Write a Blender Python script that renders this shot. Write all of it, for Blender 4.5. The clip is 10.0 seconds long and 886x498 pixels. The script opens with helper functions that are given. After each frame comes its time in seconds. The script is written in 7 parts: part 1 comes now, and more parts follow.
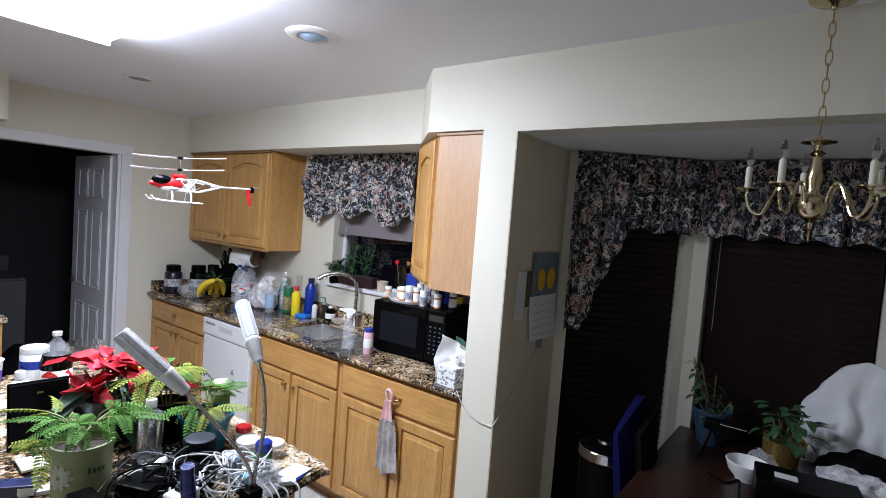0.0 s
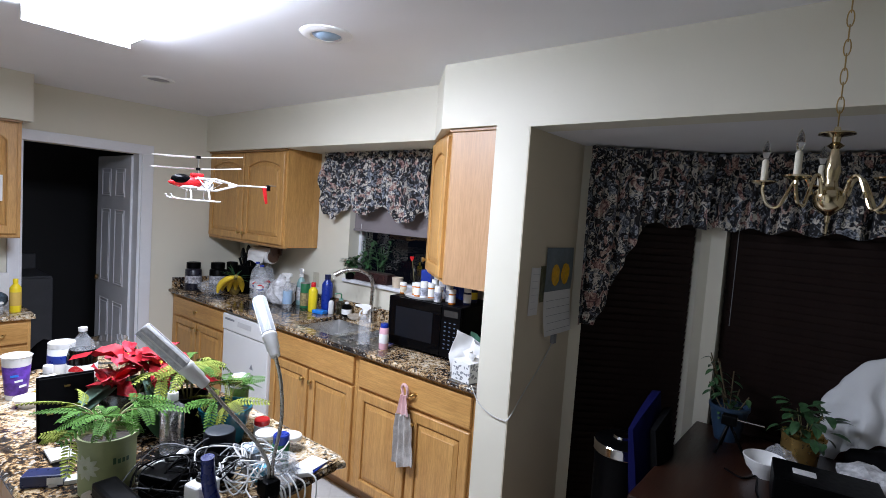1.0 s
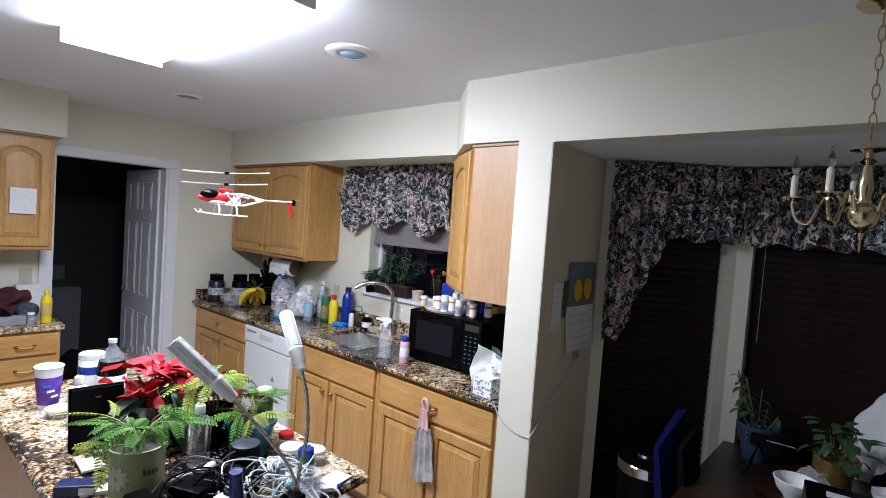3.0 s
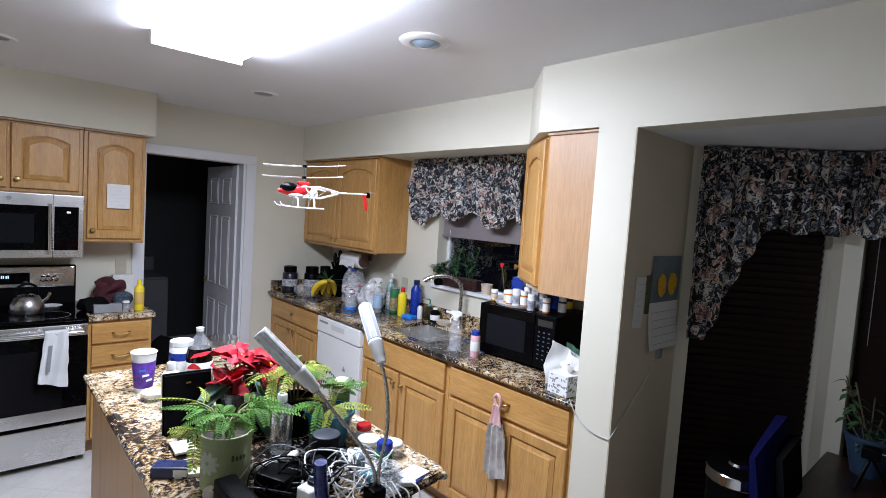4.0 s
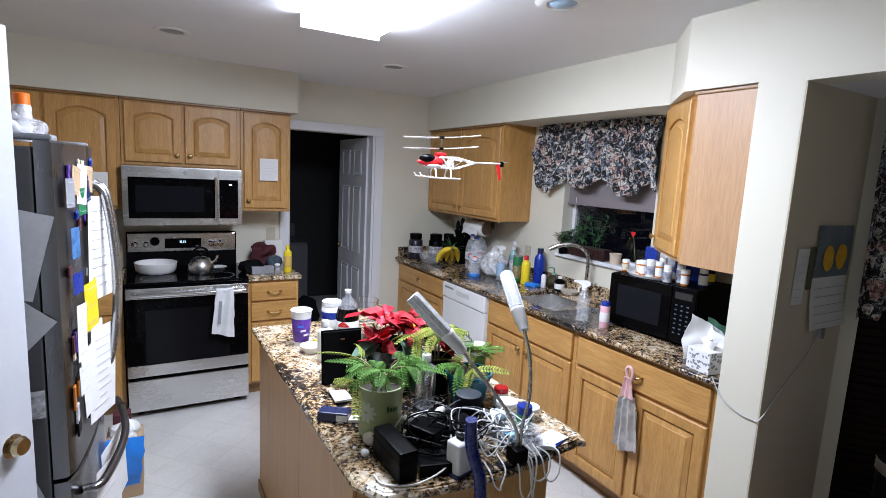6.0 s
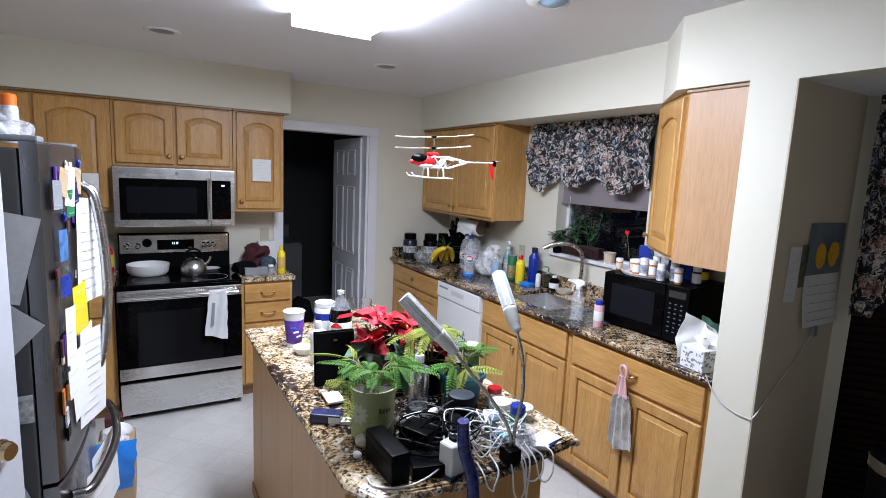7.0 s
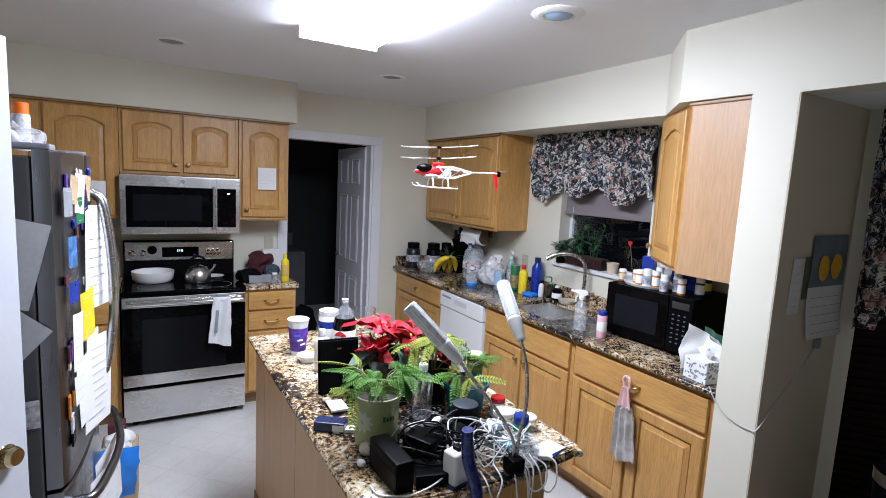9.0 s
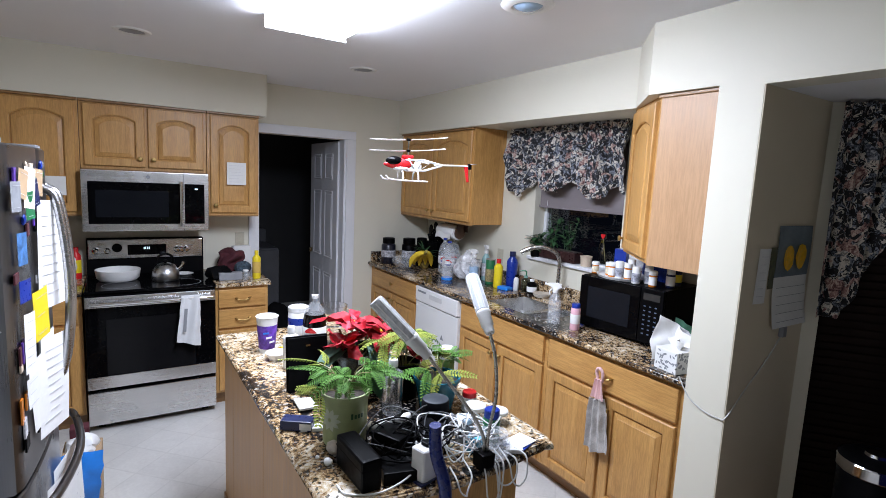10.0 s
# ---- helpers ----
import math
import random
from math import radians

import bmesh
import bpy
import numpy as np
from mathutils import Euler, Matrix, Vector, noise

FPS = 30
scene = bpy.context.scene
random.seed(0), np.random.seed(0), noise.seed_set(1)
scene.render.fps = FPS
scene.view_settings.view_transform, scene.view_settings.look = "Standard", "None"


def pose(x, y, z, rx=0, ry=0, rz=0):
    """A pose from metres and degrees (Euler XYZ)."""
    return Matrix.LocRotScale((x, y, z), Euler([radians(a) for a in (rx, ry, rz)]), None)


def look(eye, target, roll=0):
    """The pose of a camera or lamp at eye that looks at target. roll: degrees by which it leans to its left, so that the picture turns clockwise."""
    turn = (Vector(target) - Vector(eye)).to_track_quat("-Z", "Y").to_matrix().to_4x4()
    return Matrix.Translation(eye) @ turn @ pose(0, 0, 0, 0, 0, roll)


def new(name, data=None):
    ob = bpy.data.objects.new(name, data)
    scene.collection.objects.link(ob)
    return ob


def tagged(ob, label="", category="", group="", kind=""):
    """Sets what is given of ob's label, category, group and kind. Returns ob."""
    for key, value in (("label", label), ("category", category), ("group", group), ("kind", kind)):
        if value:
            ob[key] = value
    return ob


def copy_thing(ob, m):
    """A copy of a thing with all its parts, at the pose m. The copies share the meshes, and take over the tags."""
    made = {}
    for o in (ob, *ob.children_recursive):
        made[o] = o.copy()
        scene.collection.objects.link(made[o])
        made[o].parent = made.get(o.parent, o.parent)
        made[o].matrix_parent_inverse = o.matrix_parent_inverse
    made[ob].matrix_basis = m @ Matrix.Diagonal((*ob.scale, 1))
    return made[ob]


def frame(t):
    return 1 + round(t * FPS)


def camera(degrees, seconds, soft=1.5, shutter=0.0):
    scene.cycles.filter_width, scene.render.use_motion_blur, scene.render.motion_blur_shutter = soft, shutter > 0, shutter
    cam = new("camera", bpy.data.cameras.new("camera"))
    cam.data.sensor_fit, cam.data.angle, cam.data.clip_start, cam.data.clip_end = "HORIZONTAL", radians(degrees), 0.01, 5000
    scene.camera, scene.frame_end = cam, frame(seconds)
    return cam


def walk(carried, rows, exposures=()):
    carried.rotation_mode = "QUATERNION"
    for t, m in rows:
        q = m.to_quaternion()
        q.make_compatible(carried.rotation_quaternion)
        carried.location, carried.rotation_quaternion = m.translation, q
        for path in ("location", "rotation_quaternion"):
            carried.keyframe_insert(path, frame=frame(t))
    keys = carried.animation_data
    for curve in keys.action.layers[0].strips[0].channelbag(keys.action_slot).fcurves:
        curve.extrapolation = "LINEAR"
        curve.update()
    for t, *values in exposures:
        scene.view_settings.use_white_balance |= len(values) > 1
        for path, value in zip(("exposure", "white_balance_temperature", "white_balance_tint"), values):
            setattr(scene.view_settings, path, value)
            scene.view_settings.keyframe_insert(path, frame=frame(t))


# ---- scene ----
cam = camera(81.49, 10.0, soft=0.5)
PATH = [
    (0, (4.562, -2.573, 1.708), (3.352, -0.985, 1.596), 4.44),
    (0.5, (4.563, -2.581, 1.706), (3.335, -1.007, 1.586), 4.53),
    (1, (4.579, -2.577, 1.709), (3.321, -1.028, 1.577), 3.99),
    (1.5, (4.575, -2.581, 1.714), (3.308, -1.038, 1.611), 3.79),
    (2, (4.557, -2.605, 1.716), (3.247, -1.094, 1.654), 4.15),
    (3.5, (4.566, -2.595, 1.720), (3.246, -1.097, 1.599), 4.05),
    (4, (4.489, -2.600, 1.709), (3.011, -1.259, 1.576), 3.81),
    (4.5, (4.460, -2.604, 1.713), (2.856, -1.421, 1.548), 3.19),
    (5, (4.467, -2.678, 1.712), (2.768, -1.664, 1.427), 3.29),
    (5.5, (4.460, -2.692, 1.712), (2.742, -1.708, 1.428), 2.99),
    (7, (4.455, -2.672, 1.713), (2.749, -1.670, 1.428), 2.59),
    (7.5, (4.457, -2.690, 1.713), (2.720, -1.730, 1.460), 2.90),
    (8, (4.457, -2.700, 1.715), (2.718, -1.746, 1.464), 3.33),
    (8.5, (4.461, -2.698, 1.716), (2.729, -1.727, 1.475), 3.40),
    (9, (4.462, -2.686, 1.715), (2.746, -1.690, 1.465), 2.98),
    (9.5, (4.461, -2.663, 1.707), (2.760, -1.645, 1.439), 2.61),
    (10, (4.458, -2.644, 1.705), (2.786, -1.579, 1.443), 2.72),
]
walk(cam, [(t, look(eye, target, roll)) for t, eye, target, roll in PATH])

# ---- light: night outside, one ceiling fluorescent in the kitchen ----
world = bpy.data.worlds.new("night")
scene.world = world
world.use_nodes = True
world.node_tree.nodes["Background"].inputs[0].default_value = (0.0015, 0.002, 0.004, 1)
world.node_tree.nodes["Background"].inputs[1].default_value = 1.0
scene.view_settings.exposure = 0.0
LAMP_POWER = 53.5

# ---- materials ----
def nodes_of(name):
    m = bpy.data.materials.new(name)
    m.use_nodes = True
    nt = m.node_tree
    return m, nt, nt.nodes["Principled BSDF"]


def add(nt, kind, **inputs):
    n = nt.nodes.new(kind)
    for key, value in inputs.items():
        n.inputs[key.replace("_", " ")].default_value = value
    return n


def rgba(c):
    return (c[0], c[1], c[2], 1.0)


def ramp(nt, fac, stops, constant=False):
    r = nt.nodes.new("ShaderNodeValToRGB")
    r.color_ramp.interpolation = "CONSTANT" if constant else "LINEAR"
    while len(r.color_ramp.elements) < len(stops):
        r.color_ramp.elements.new(0.5)
    for e, (p, c) in zip(r.color_ramp.elements, stops):
        e.position, e.color = p, rgba(c)
    nt.links.new(fac, r.inputs[0])
    return r.outputs[0]


def coords(nt, scale=(1, 1, 1), turn=(0, 0, 0)):
    tc = nt.nodes.new("ShaderNodeTexCoord")
    mp = nt.nodes.new("ShaderNodeMapping")
    mp.inputs["Scale"].default_value = scale
    mp.inputs["Rotation"].default_value = turn
    nt.links.new(tc.outputs["Object"], mp.inputs[0])
    return mp.outputs[0]


def noise_of(nt, vec, scale, detail=4.0, rough=0.55, distort=0.0):
    n = add(nt, "ShaderNodeTexNoise", Scale=scale, Detail=detail, Roughness=rough, Distortion=distort)
    nt.links.new(vec, n.inputs["Vector"])
    return n.outputs[0]


def bump(nt, bsdf, height, strength, distance=0.002):
    b = add(nt, "ShaderNodeBump", Strength=strength, Distance=distance)
    nt.links.new(height, b.inputs["Height"])
    nt.links.new(b.outputs[0], bsdf.inputs["Normal"])


def mix(nt, fac, a, b, mode="MIX"):
    n = nt.nodes.new("ShaderNodeMix")
    n.data_type, n.blend_type = "RGBA", mode
    for slot, v in ((0, fac), (6, a), (7, b)):
        if isinstance(v, (int, float)):
            n.inputs[slot].default_value = v
        elif isinstance(v, tuple):
            n.inputs[slot].default_value = rgba(v)
        else:
            nt.links.new(v, n.inputs[slot])
    return n.outputs[2]


def plain(name, c, rough=0.5, metal=0.0, vary=0.12, scale=6.0, bumpy=0.0, fine=60.0, spec=0.5, coat=0.0):
    """Paint, plastic, cloth or metal with wear at two scales."""
    m, nt, b = nodes_of(name)
    v = coords(nt)
    big, small = noise_of(nt, v, scale, 3), noise_of(nt, v, fine, 3)
    lo = tuple(max(0, x * (1 - vary)) for x in c)
    hi = tuple(min(1, x * (1 + vary)) for x in c)
    col = ramp(nt, big, [(0.3, lo), (0.7, hi)])
    col = mix(nt, 0.35, col, ramp(nt, small, [(0.35, lo), (0.65, hi)]))
    nt.links.new(col, b.inputs["Base Color"])
    r = ramp(nt, small, [(0.3, (rough * 0.85,) * 3), (0.7, (min(1, rough * 1.15),) * 3)])
    nt.links.new(r, b.inputs["Roughness"])
    b.inputs["Metallic"].default_value = metal
    b.inputs["Specular IOR Level"].default_value = spec
    b.inputs["Coat Weight"].default_value = coat
    if bumpy:
        bump(nt, b, small, bumpy)
    return m


def wood(name, dark, light, along="z", rough=0.38, grain=1.0):
    m, nt, b = nodes_of(name)
    s = {"x": (1.2, 16, 16), "y": (16, 1.2, 16), "z": (16, 16, 1.2)}[along]
    v = coords(nt, s)
    oi = nt.nodes.new("ShaderNodeObjectInfo")
    off = nt.nodes.new("ShaderNodeVectorMath")
    off.operation = "MULTIPLY_ADD"
    nt.links.new(oi.outputs["Random"], off.inputs[0])
    off.inputs[1].default_value = (37, 21, 13)
    nt.links.new(v, off.inputs[2])
    a = noise_of(nt, off.outputs[0], 1.6 * grain, 6, 0.6, 0.6)
    f = noise_of(nt, off.outputs[0], 14 * grain, 4, 0.7)
    broad = noise_of(nt, coords(nt, (1, 1, 1)), 3.0, 2)
    col = ramp(nt, a, [(0.25, dark), (0.5, tuple((x + y) / 2 for x, y in zip(dark, light))), (0.72, light)])
    col = mix(nt, 0.32, col, ramp(nt, f, [(0.38, tuple(x * 0.55 for x in dark)), (0.6, light)]))
    col = mix(nt, 0.10, col, ramp(nt, broad, [(0.3, tuple(x * 0.6 for x in dark)), (0.7, light)]))
    nt.links.new(col, b.inputs["Base Color"])
    nt.links.new(ramp(nt, f, [(0.3, (rough * 0.8,) * 3), (0.7, (rough * 1.25,) * 3)]), b.inputs["Roughness"])
    bump(nt, b, f, 0.12, 0.001)
    return m


def granite(name, tone_shift=-0.662):
    """Black, brown and cream mineral flakes drifting in bands."""
    m, nt, b = nodes_of(name)
    v = coords(nt)
    drift = noise_of(nt, v, 2.3, 3, 0.5, 0.8)
    blotch = noise_of(nt, v, 21, 7, 0.72, 1.1)
    grain = noise_of(nt, v, 95, 4, 0.7, 0.5)
    lift = nt.nodes.new("ShaderNodeMath")
    lift.operation = "MULTIPLY_ADD"
    nt.links.new(drift, lift.inputs[0])
    lift.inputs[1].default_value = 0.85
    nt.links.new(blotch, lift.inputs[2])
    gr = nt.nodes.new("ShaderNodeMath")
    gr.operation = "MULTIPLY_ADD"
    nt.links.new(grain, gr.inputs[0])
    gr.inputs[1].default_value = 0.45
    nt.links.new(lift.outputs[0], gr.inputs[2])
    tone = nt.nodes.new("ShaderNodeMath")
    tone.operation = "MULTIPLY_ADD"
    nt.links.new(gr.outputs[0], tone.inputs[0])
    tone.inputs[1].default_value, tone.inputs[2].default_value = 1.0, tone_shift
    col = ramp(nt, tone.outputs[0], [(0.34, (0.006, 0.006, 0.007)), (0.42, (0.03, 0.024, 0.020)), (0.47, (0.15, 0.085, 0.038)), (0.52, (0.36, 0.235, 0.115)), (0.60, (0.56, 0.44, 0.28)), (0.70, (0.74, 0.69, 0.60))])
    vo = nt.nodes.new("ShaderNodeTexVoronoi")
    vo.inputs["Scale"].default_value = 120
    nt.links.new(v, vo.inputs["Vector"])
    sep = nt.nodes.new("ShaderNodeSeparateColor")
    nt.links.new(vo.outputs["Color"], sep.inputs[0])
    col = mix(nt, ramp(nt, sep.outputs[0], [(0.0, (0, 0, 0)), (0.86, (0.8, 0.8, 0.8))], True), col, (0.012, 0.012, 0.013))
    col = mix(nt, ramp(nt, sep.outputs[1], [(0.0, (0, 0, 0)), (0.90, (0.6, 0.6, 0.6))], True), col, (0.50, 0.46, 0.40))
    speck = noise_of(nt, v, 190, 3, 0.7)
    nt.links.new(col, b.inputs["Base Color"])
    b.inputs["Roughness"].default_value = 0.13
    bump(nt, b, speck, 0.03, 0.0005)
    return m


def floral(name):
    """Printed cotton: dark ground, cream leaves, dusty rose and slate blooms."""
    m, nt, b = nodes_of(name)
    v = coords(nt)
    w = add(nt, "ShaderNodeTexNoise", Scale=14.0, Detail=3.0)
    nt.links.new(v, w.inputs["Vector"])
    off = nt.nodes.new("ShaderNodeVectorMath")
    off.operation = "MULTIPLY_ADD"
    nt.links.new(w.outputs[1], off.inputs[0])
    off.inputs[1].default_value = (0.07, 0.07, 0.07)
    nt.links.new(v, off.inputs[2])
    q = off.outputs[0]
    leaf = noise_of(nt, q, 22, 3, 0.6, 1.2)
    sprig = noise_of(nt, q, 31, 3, 0.6, 1.8)
    bloom = noise_of(nt, v, 10.5, 2, 0.5, 1.6)
    petal = noise_of(nt, v, 46, 3, 0.6, 1.5)
    col = ramp(nt, sprig, [(0.0, (0.010, 0.010, 0.012)), (0.55, (0.012, 0.012, 0.014)), (0.575, (0.16, 0.18, 0.22)), (0.66, (0.30, 0.32, 0.36))])
    col = mix(nt, ramp(nt, leaf, [(0.55, (0, 0, 0)), (0.57, (1, 1, 1)), (0.63, (1, 1, 1)), (0.66, (0.25, 0.25, 0.25))]), col, (0.62, 0.58, 0.51))
    rose = ramp(nt, petal, [(0.38, (0.10, 0.045, 0.045)), (0.48, (0.30, 0.17, 0.155)), (0.57, (0.50, 0.37, 0.31)), (0.70, (0.68, 0.60, 0.52))])
    col = mix(nt, ramp(nt, bloom, [(0.58, (0, 0, 0)), (0.60, (1, 1, 1))]), col, rose)
    slate = ramp(nt, petal, [(0.40, (0.02, 0.024, 0.034)), (0.52, (0.14, 0.16, 0.20)), (0.66, (0.44, 0.46, 0.49))])
    col = mix(nt, ramp(nt, bloom, [(0.36, (1, 1, 1)), (0.395, (0, 0, 0))]), col, slate)
    nt.links.new(col, b.inputs["Base Color"])
    b.inputs["Roughness"].default_value = 0.85
    bump(nt, b, noise_of(nt, v, 300, 2), 0.15, 0.0006)
    return m


def glass_like(name, c=(1, 1, 1), rough=0.02, ior=1.45):
    m, nt, b = nodes_of(name)
    b.inputs["Base Color"].default_value = rgba(c)
    b.inputs["Roughness"].default_value = rough
    b.inputs["Transmission Weight"].default_value = 1.0
    b.inputs["IOR"].default_value = ior
    return m


def film(name, c=(0.9, 0.9, 0.9), alpha=0.35, rough=0.25):
    """Thin clear plastic."""
    m, nt, b = nodes_of(name)
    b.inputs["Base Color"].default_value = rgba(c)
    b.inputs["Roughness"].default_value = rough
    n = noise_of(nt, coords(nt), 30, 4)
    nt.links.new(ramp(nt, n, [(0.3, (alpha * 0.5,) * 3), (0.7, (min(1, alpha * 1.5),) * 3)]), b.inputs["Alpha"])
    bump(nt, b, n, 0.5, 0.004)
    return m


def steel(name, c=(0.5, 0.5, 0.5), rough=0.3, along="y"):
    m, nt, b = nodes_of(name)
    s = {"x": (1, 120, 120), "y": (120, 1, 120), "z": (120, 120, 1)}[along]
    n = noise_of(nt, coords(nt, s), 3, 3)
    broad = noise_of(nt, coords(nt), 5, 3)
    nt.links.new(ramp(nt, n, [(0.3, tuple(x * 0.95 for x in c)), (0.7, tuple(min(1, x * 1.04) for x in c))]), b.inputs["Base Color"])
    b.inputs["Metallic"].default_value = 1.0
    nt.links.new(mix(nt, 0.4, ramp(nt, n, [(0.3, (rough * 0.92,) * 3), (0.7, (rough * 1.1,) * 3)]), ramp(nt, broad, [(0.3, (rough * 0.7,) * 3), (0.7, (rough * 1.3,) * 3)])), b.inputs["Roughness"])
    return m


def glow(name, c, power):
    m, nt, b = nodes_of(name)
    b.inputs["Base Color"].default_value = rgba((0.8, 0.8, 0.8))
    b.inputs["Emission Color"].default_value = rgba(c)
    b.inputs["Emission Strength"].default_value = power
    return m


def wall_paint(name, c, rough=0.6):
    m, nt, b = nodes_of(name)
    v = coords(nt)
    big, roller = noise_of(nt, v, 1.3, 3), noise_of(nt, v, 220, 3, 0.6)
    col = ramp(nt, big, [(0.3, tuple(x * 0.97 for x in c)), (0.7, tuple(min(1, x * 1.02) for x in c))])
    nt.links.new(col, b.inputs["Base Color"])
    b.inputs["Roughness"].default_value = rough
    bump(nt, b, roller, 0.10, 0.0012)
    return m


def vinyl(name):
    """Pale sheet vinyl with a faint diagonal tile print."""
    m, nt, b = nodes_of(name)
    v = coords(nt, (1, 1, 1), (0, 0, radians(45)))
    br = nt.nodes.new("ShaderNodeTexBrick")
    br.offset = 0.0
    for key, value in (("Scale", 1.0), ("Mortar Size", 0.006), ("Brick Width", 0.23), ("Row Height", 0.23), ("Mortar Smooth", 0.4)):
        br.inputs[key].default_value = value
    br.inputs["Color1"].default_value = rgba((0.56, 0.55, 0.53))
    br.inputs["Color2"].default_value = rgba((0.62, 0.61, 0.585))
    br.inputs["Mortar"].default_value = rgba((0.50, 0.49, 0.47))
    nt.links.new(v, br.inputs["Vector"])
    marb = noise_of(nt, v, 7, 6, 0.65, 1.0)
    fine = noise_of(nt, v, 55, 4)
    col = mix(nt, 0.35, br.outputs[0], ramp(nt, marb, [(0.3, (0.46, 0.45, 0.43)), (0.7, (0.7, 0.69, 0.66))]))
    col = mix(nt, 0.15, col, ramp(nt, fine, [(0.3, (0.4, 0.39, 0.37)), (0.7, (0.72, 0.71, 0.69))]))
    nt.links.new(col, b.inputs["Base Color"])
    nt.links.new(ramp(nt, marb, [(0.3, (0.28,) * 3), (0.7, (0.45,) * 3)]), b.inputs["Roughness"])
    bump(nt, b, fine, 0.08, 0.001)
    return m


WALL = wall_paint("cream wall paint", (0.69, 0.662, 0.555))
TAN = wall_paint("tan wall surface", (0.68, 0.60, 0.455))
CEIL = wall_paint("white ceiling paint", (0.80, 0.80, 0.82), 0.8)
DOOR_PAINT = plain("off-white door paint", (0.56, 0.575, 0.61), 0.4, vary=0.04)
TRIM = plain("white trim paint", (0.72, 0.73, 0.76), 0.35, vary=0.03)
OAK_Z = wood("honey oak, upright grain", (0.40, 0.190, 0.050), (0.66, 0.375, 0.125), "z")
OAK_X = wood("honey oak, level grain", (0.40, 0.190, 0.050), (0.66, 0.375, 0.125), "x")
# oak darkened to paint in the shade on lips, strips and toe kicks
OAK_SHADE = wood("oak with shade in its colour", (0.24, 0.125, 0.045), (0.34, 0.19, 0.075), "x")
MAPLE = wood("pale maple laminate", (0.44, 0.255, 0.13), (0.51, 0.31, 0.165), "z", 0.4, 0.5)
WALNUT = wood("dark walnut", (0.05, 0.022, 0.012), (0.10, 0.048, 0.026), "x", 0.4)
VENEER = wood("golden oak veneer", (0.45, 0.235, 0.085), (0.58, 0.335, 0.135), "z", 0.4, 0.6)
GRANITE = granite("speckled brown granite", -0.640)
GRANITE_DK = granite("dark speckled granite", -0.690)
FLORAL = floral("floral printed cotton")
VINYL = vinyl("pale sheet vinyl")
STEEL = steel("brushed stainless steel", (0.52, 0.52, 0.53), 0.28, "y")
STEEL_X = steel("brushed sink steel", (0.72, 0.72, 0.72), 0.26, "x")
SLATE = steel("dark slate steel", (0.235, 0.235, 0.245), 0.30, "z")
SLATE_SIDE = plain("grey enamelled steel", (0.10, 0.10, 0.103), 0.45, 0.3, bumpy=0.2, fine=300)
CHROME = plain("chrome", (0.75, 0.75, 0.76), 0.1, 1.0, 0.03)
NICKEL = plain("satin nickel", (0.55, 0.53, 0.5), 0.28, 1.0, 0.05)
BRASS = plain("polished brass", (0.60, 0.51, 0.34), 0.14, 1.0, 0.06)
OLDBRASS = plain("antique brass", (0.45, 0.31, 0.12), 0.32, 1.0, 0.12)
BLACK_GLOSS = plain("black glass", (0.002, 0.002, 0.0025), 0.06, vary=0.2, spec=0.08)
BLACK = plain("black plastic", (0.0022, 0.0022, 0.0026), 0.4, vary=0.25, spec=0.06)
BLACK_MATT = plain("matt black rubber", (0.004, 0.004, 0.0045), 0.85, vary=0.25, spec=0.05)
WHITE = plain("white enamel", (0.78, 0.78, 0.77), 0.3, vary=0.015, fine=500)
WHITE_PL = plain("white plastic", (0.76, 0.76, 0.75), 0.38, vary=0.05)
ALMOND = plain("almond plastic", (0.50, 0.46, 0.36), 0.4, vary=0.05)
PAPER = plain("white paper", (0.78, 0.78, 0.77), 0.8, vary=0.05)
CLOTH_W = plain("white cotton", (0.68, 0.69, 0.70), 0.9, vary=0.08, bumpy=0.4, fine=400)
CLOTH_G = plain("grey terry cloth", (0.50, 0.48, 0.46), 0.95, vary=0.35, bumpy=0.8, fine=260, scale=26)
CLOTH_P = plain("pink terry cloth", (0.70, 0.45, 0.45), 0.95, vary=0.12, bumpy=0.8, fine=260)
GREY_PL = plain("grey plastic", (0.25, 0.26, 0.28), 0.45)
RED = plain("red plastic", (0.62, 0.02, 0.025), 0.25, vary=0.08)
BLUE = plain("blue plastic", (0.006, 0.03, 0.27), 0.3, vary=0.1)
BLUE_LT = plain("bright blue plastic", (0.02, 0.22, 0.72), 0.4, vary=0.1)
NAVY = plain("navy plastic", (0.012, 0.018, 0.07), 0.3, vary=0.15)
NAVY_CLOTH = plain("blue upholstery", (0.0016, 0.0022, 0.034), 0.95, spec=0.1, vary=0.2, bumpy=0.5, fine=300)
PURPLE = plain("purple print", (0.10, 0.035, 0.30), 0.4, vary=0.5, scale=30)
YELLOW = plain("yellow plastic", (0.80, 0.62, 0.02), 0.35, vary=0.06)
BANANA = plain("banana skin", (0.78, 0.55, 0.04), 0.5, vary=0.12, scale=25)
BANANA_TIP = plain("banana stem", (0.25, 0.2, 0.04), 0.7)
GREEN = plain("green plastic", (0.02, 0.16, 0.06), 0.35)
TEAL = plain("teal glazed plastic", (0.018, 0.15, 0.22), 0.2, vary=0.15)
ORANGE = plain("orange plastic", (0.85, 0.16, 0.01), 0.4, vary=0.05)
AMBER = plain("amber pill plastic", (0.55, 0.17, 0.02), 0.2, vary=0.08)
PINK_PL = plain("pink lotion plastic", (0.72, 0.42, 0.48), 0.35, vary=0.05)
TERRA = plain("pale terracotta", (0.55, 0.45, 0.34), 0.85, vary=0.12)
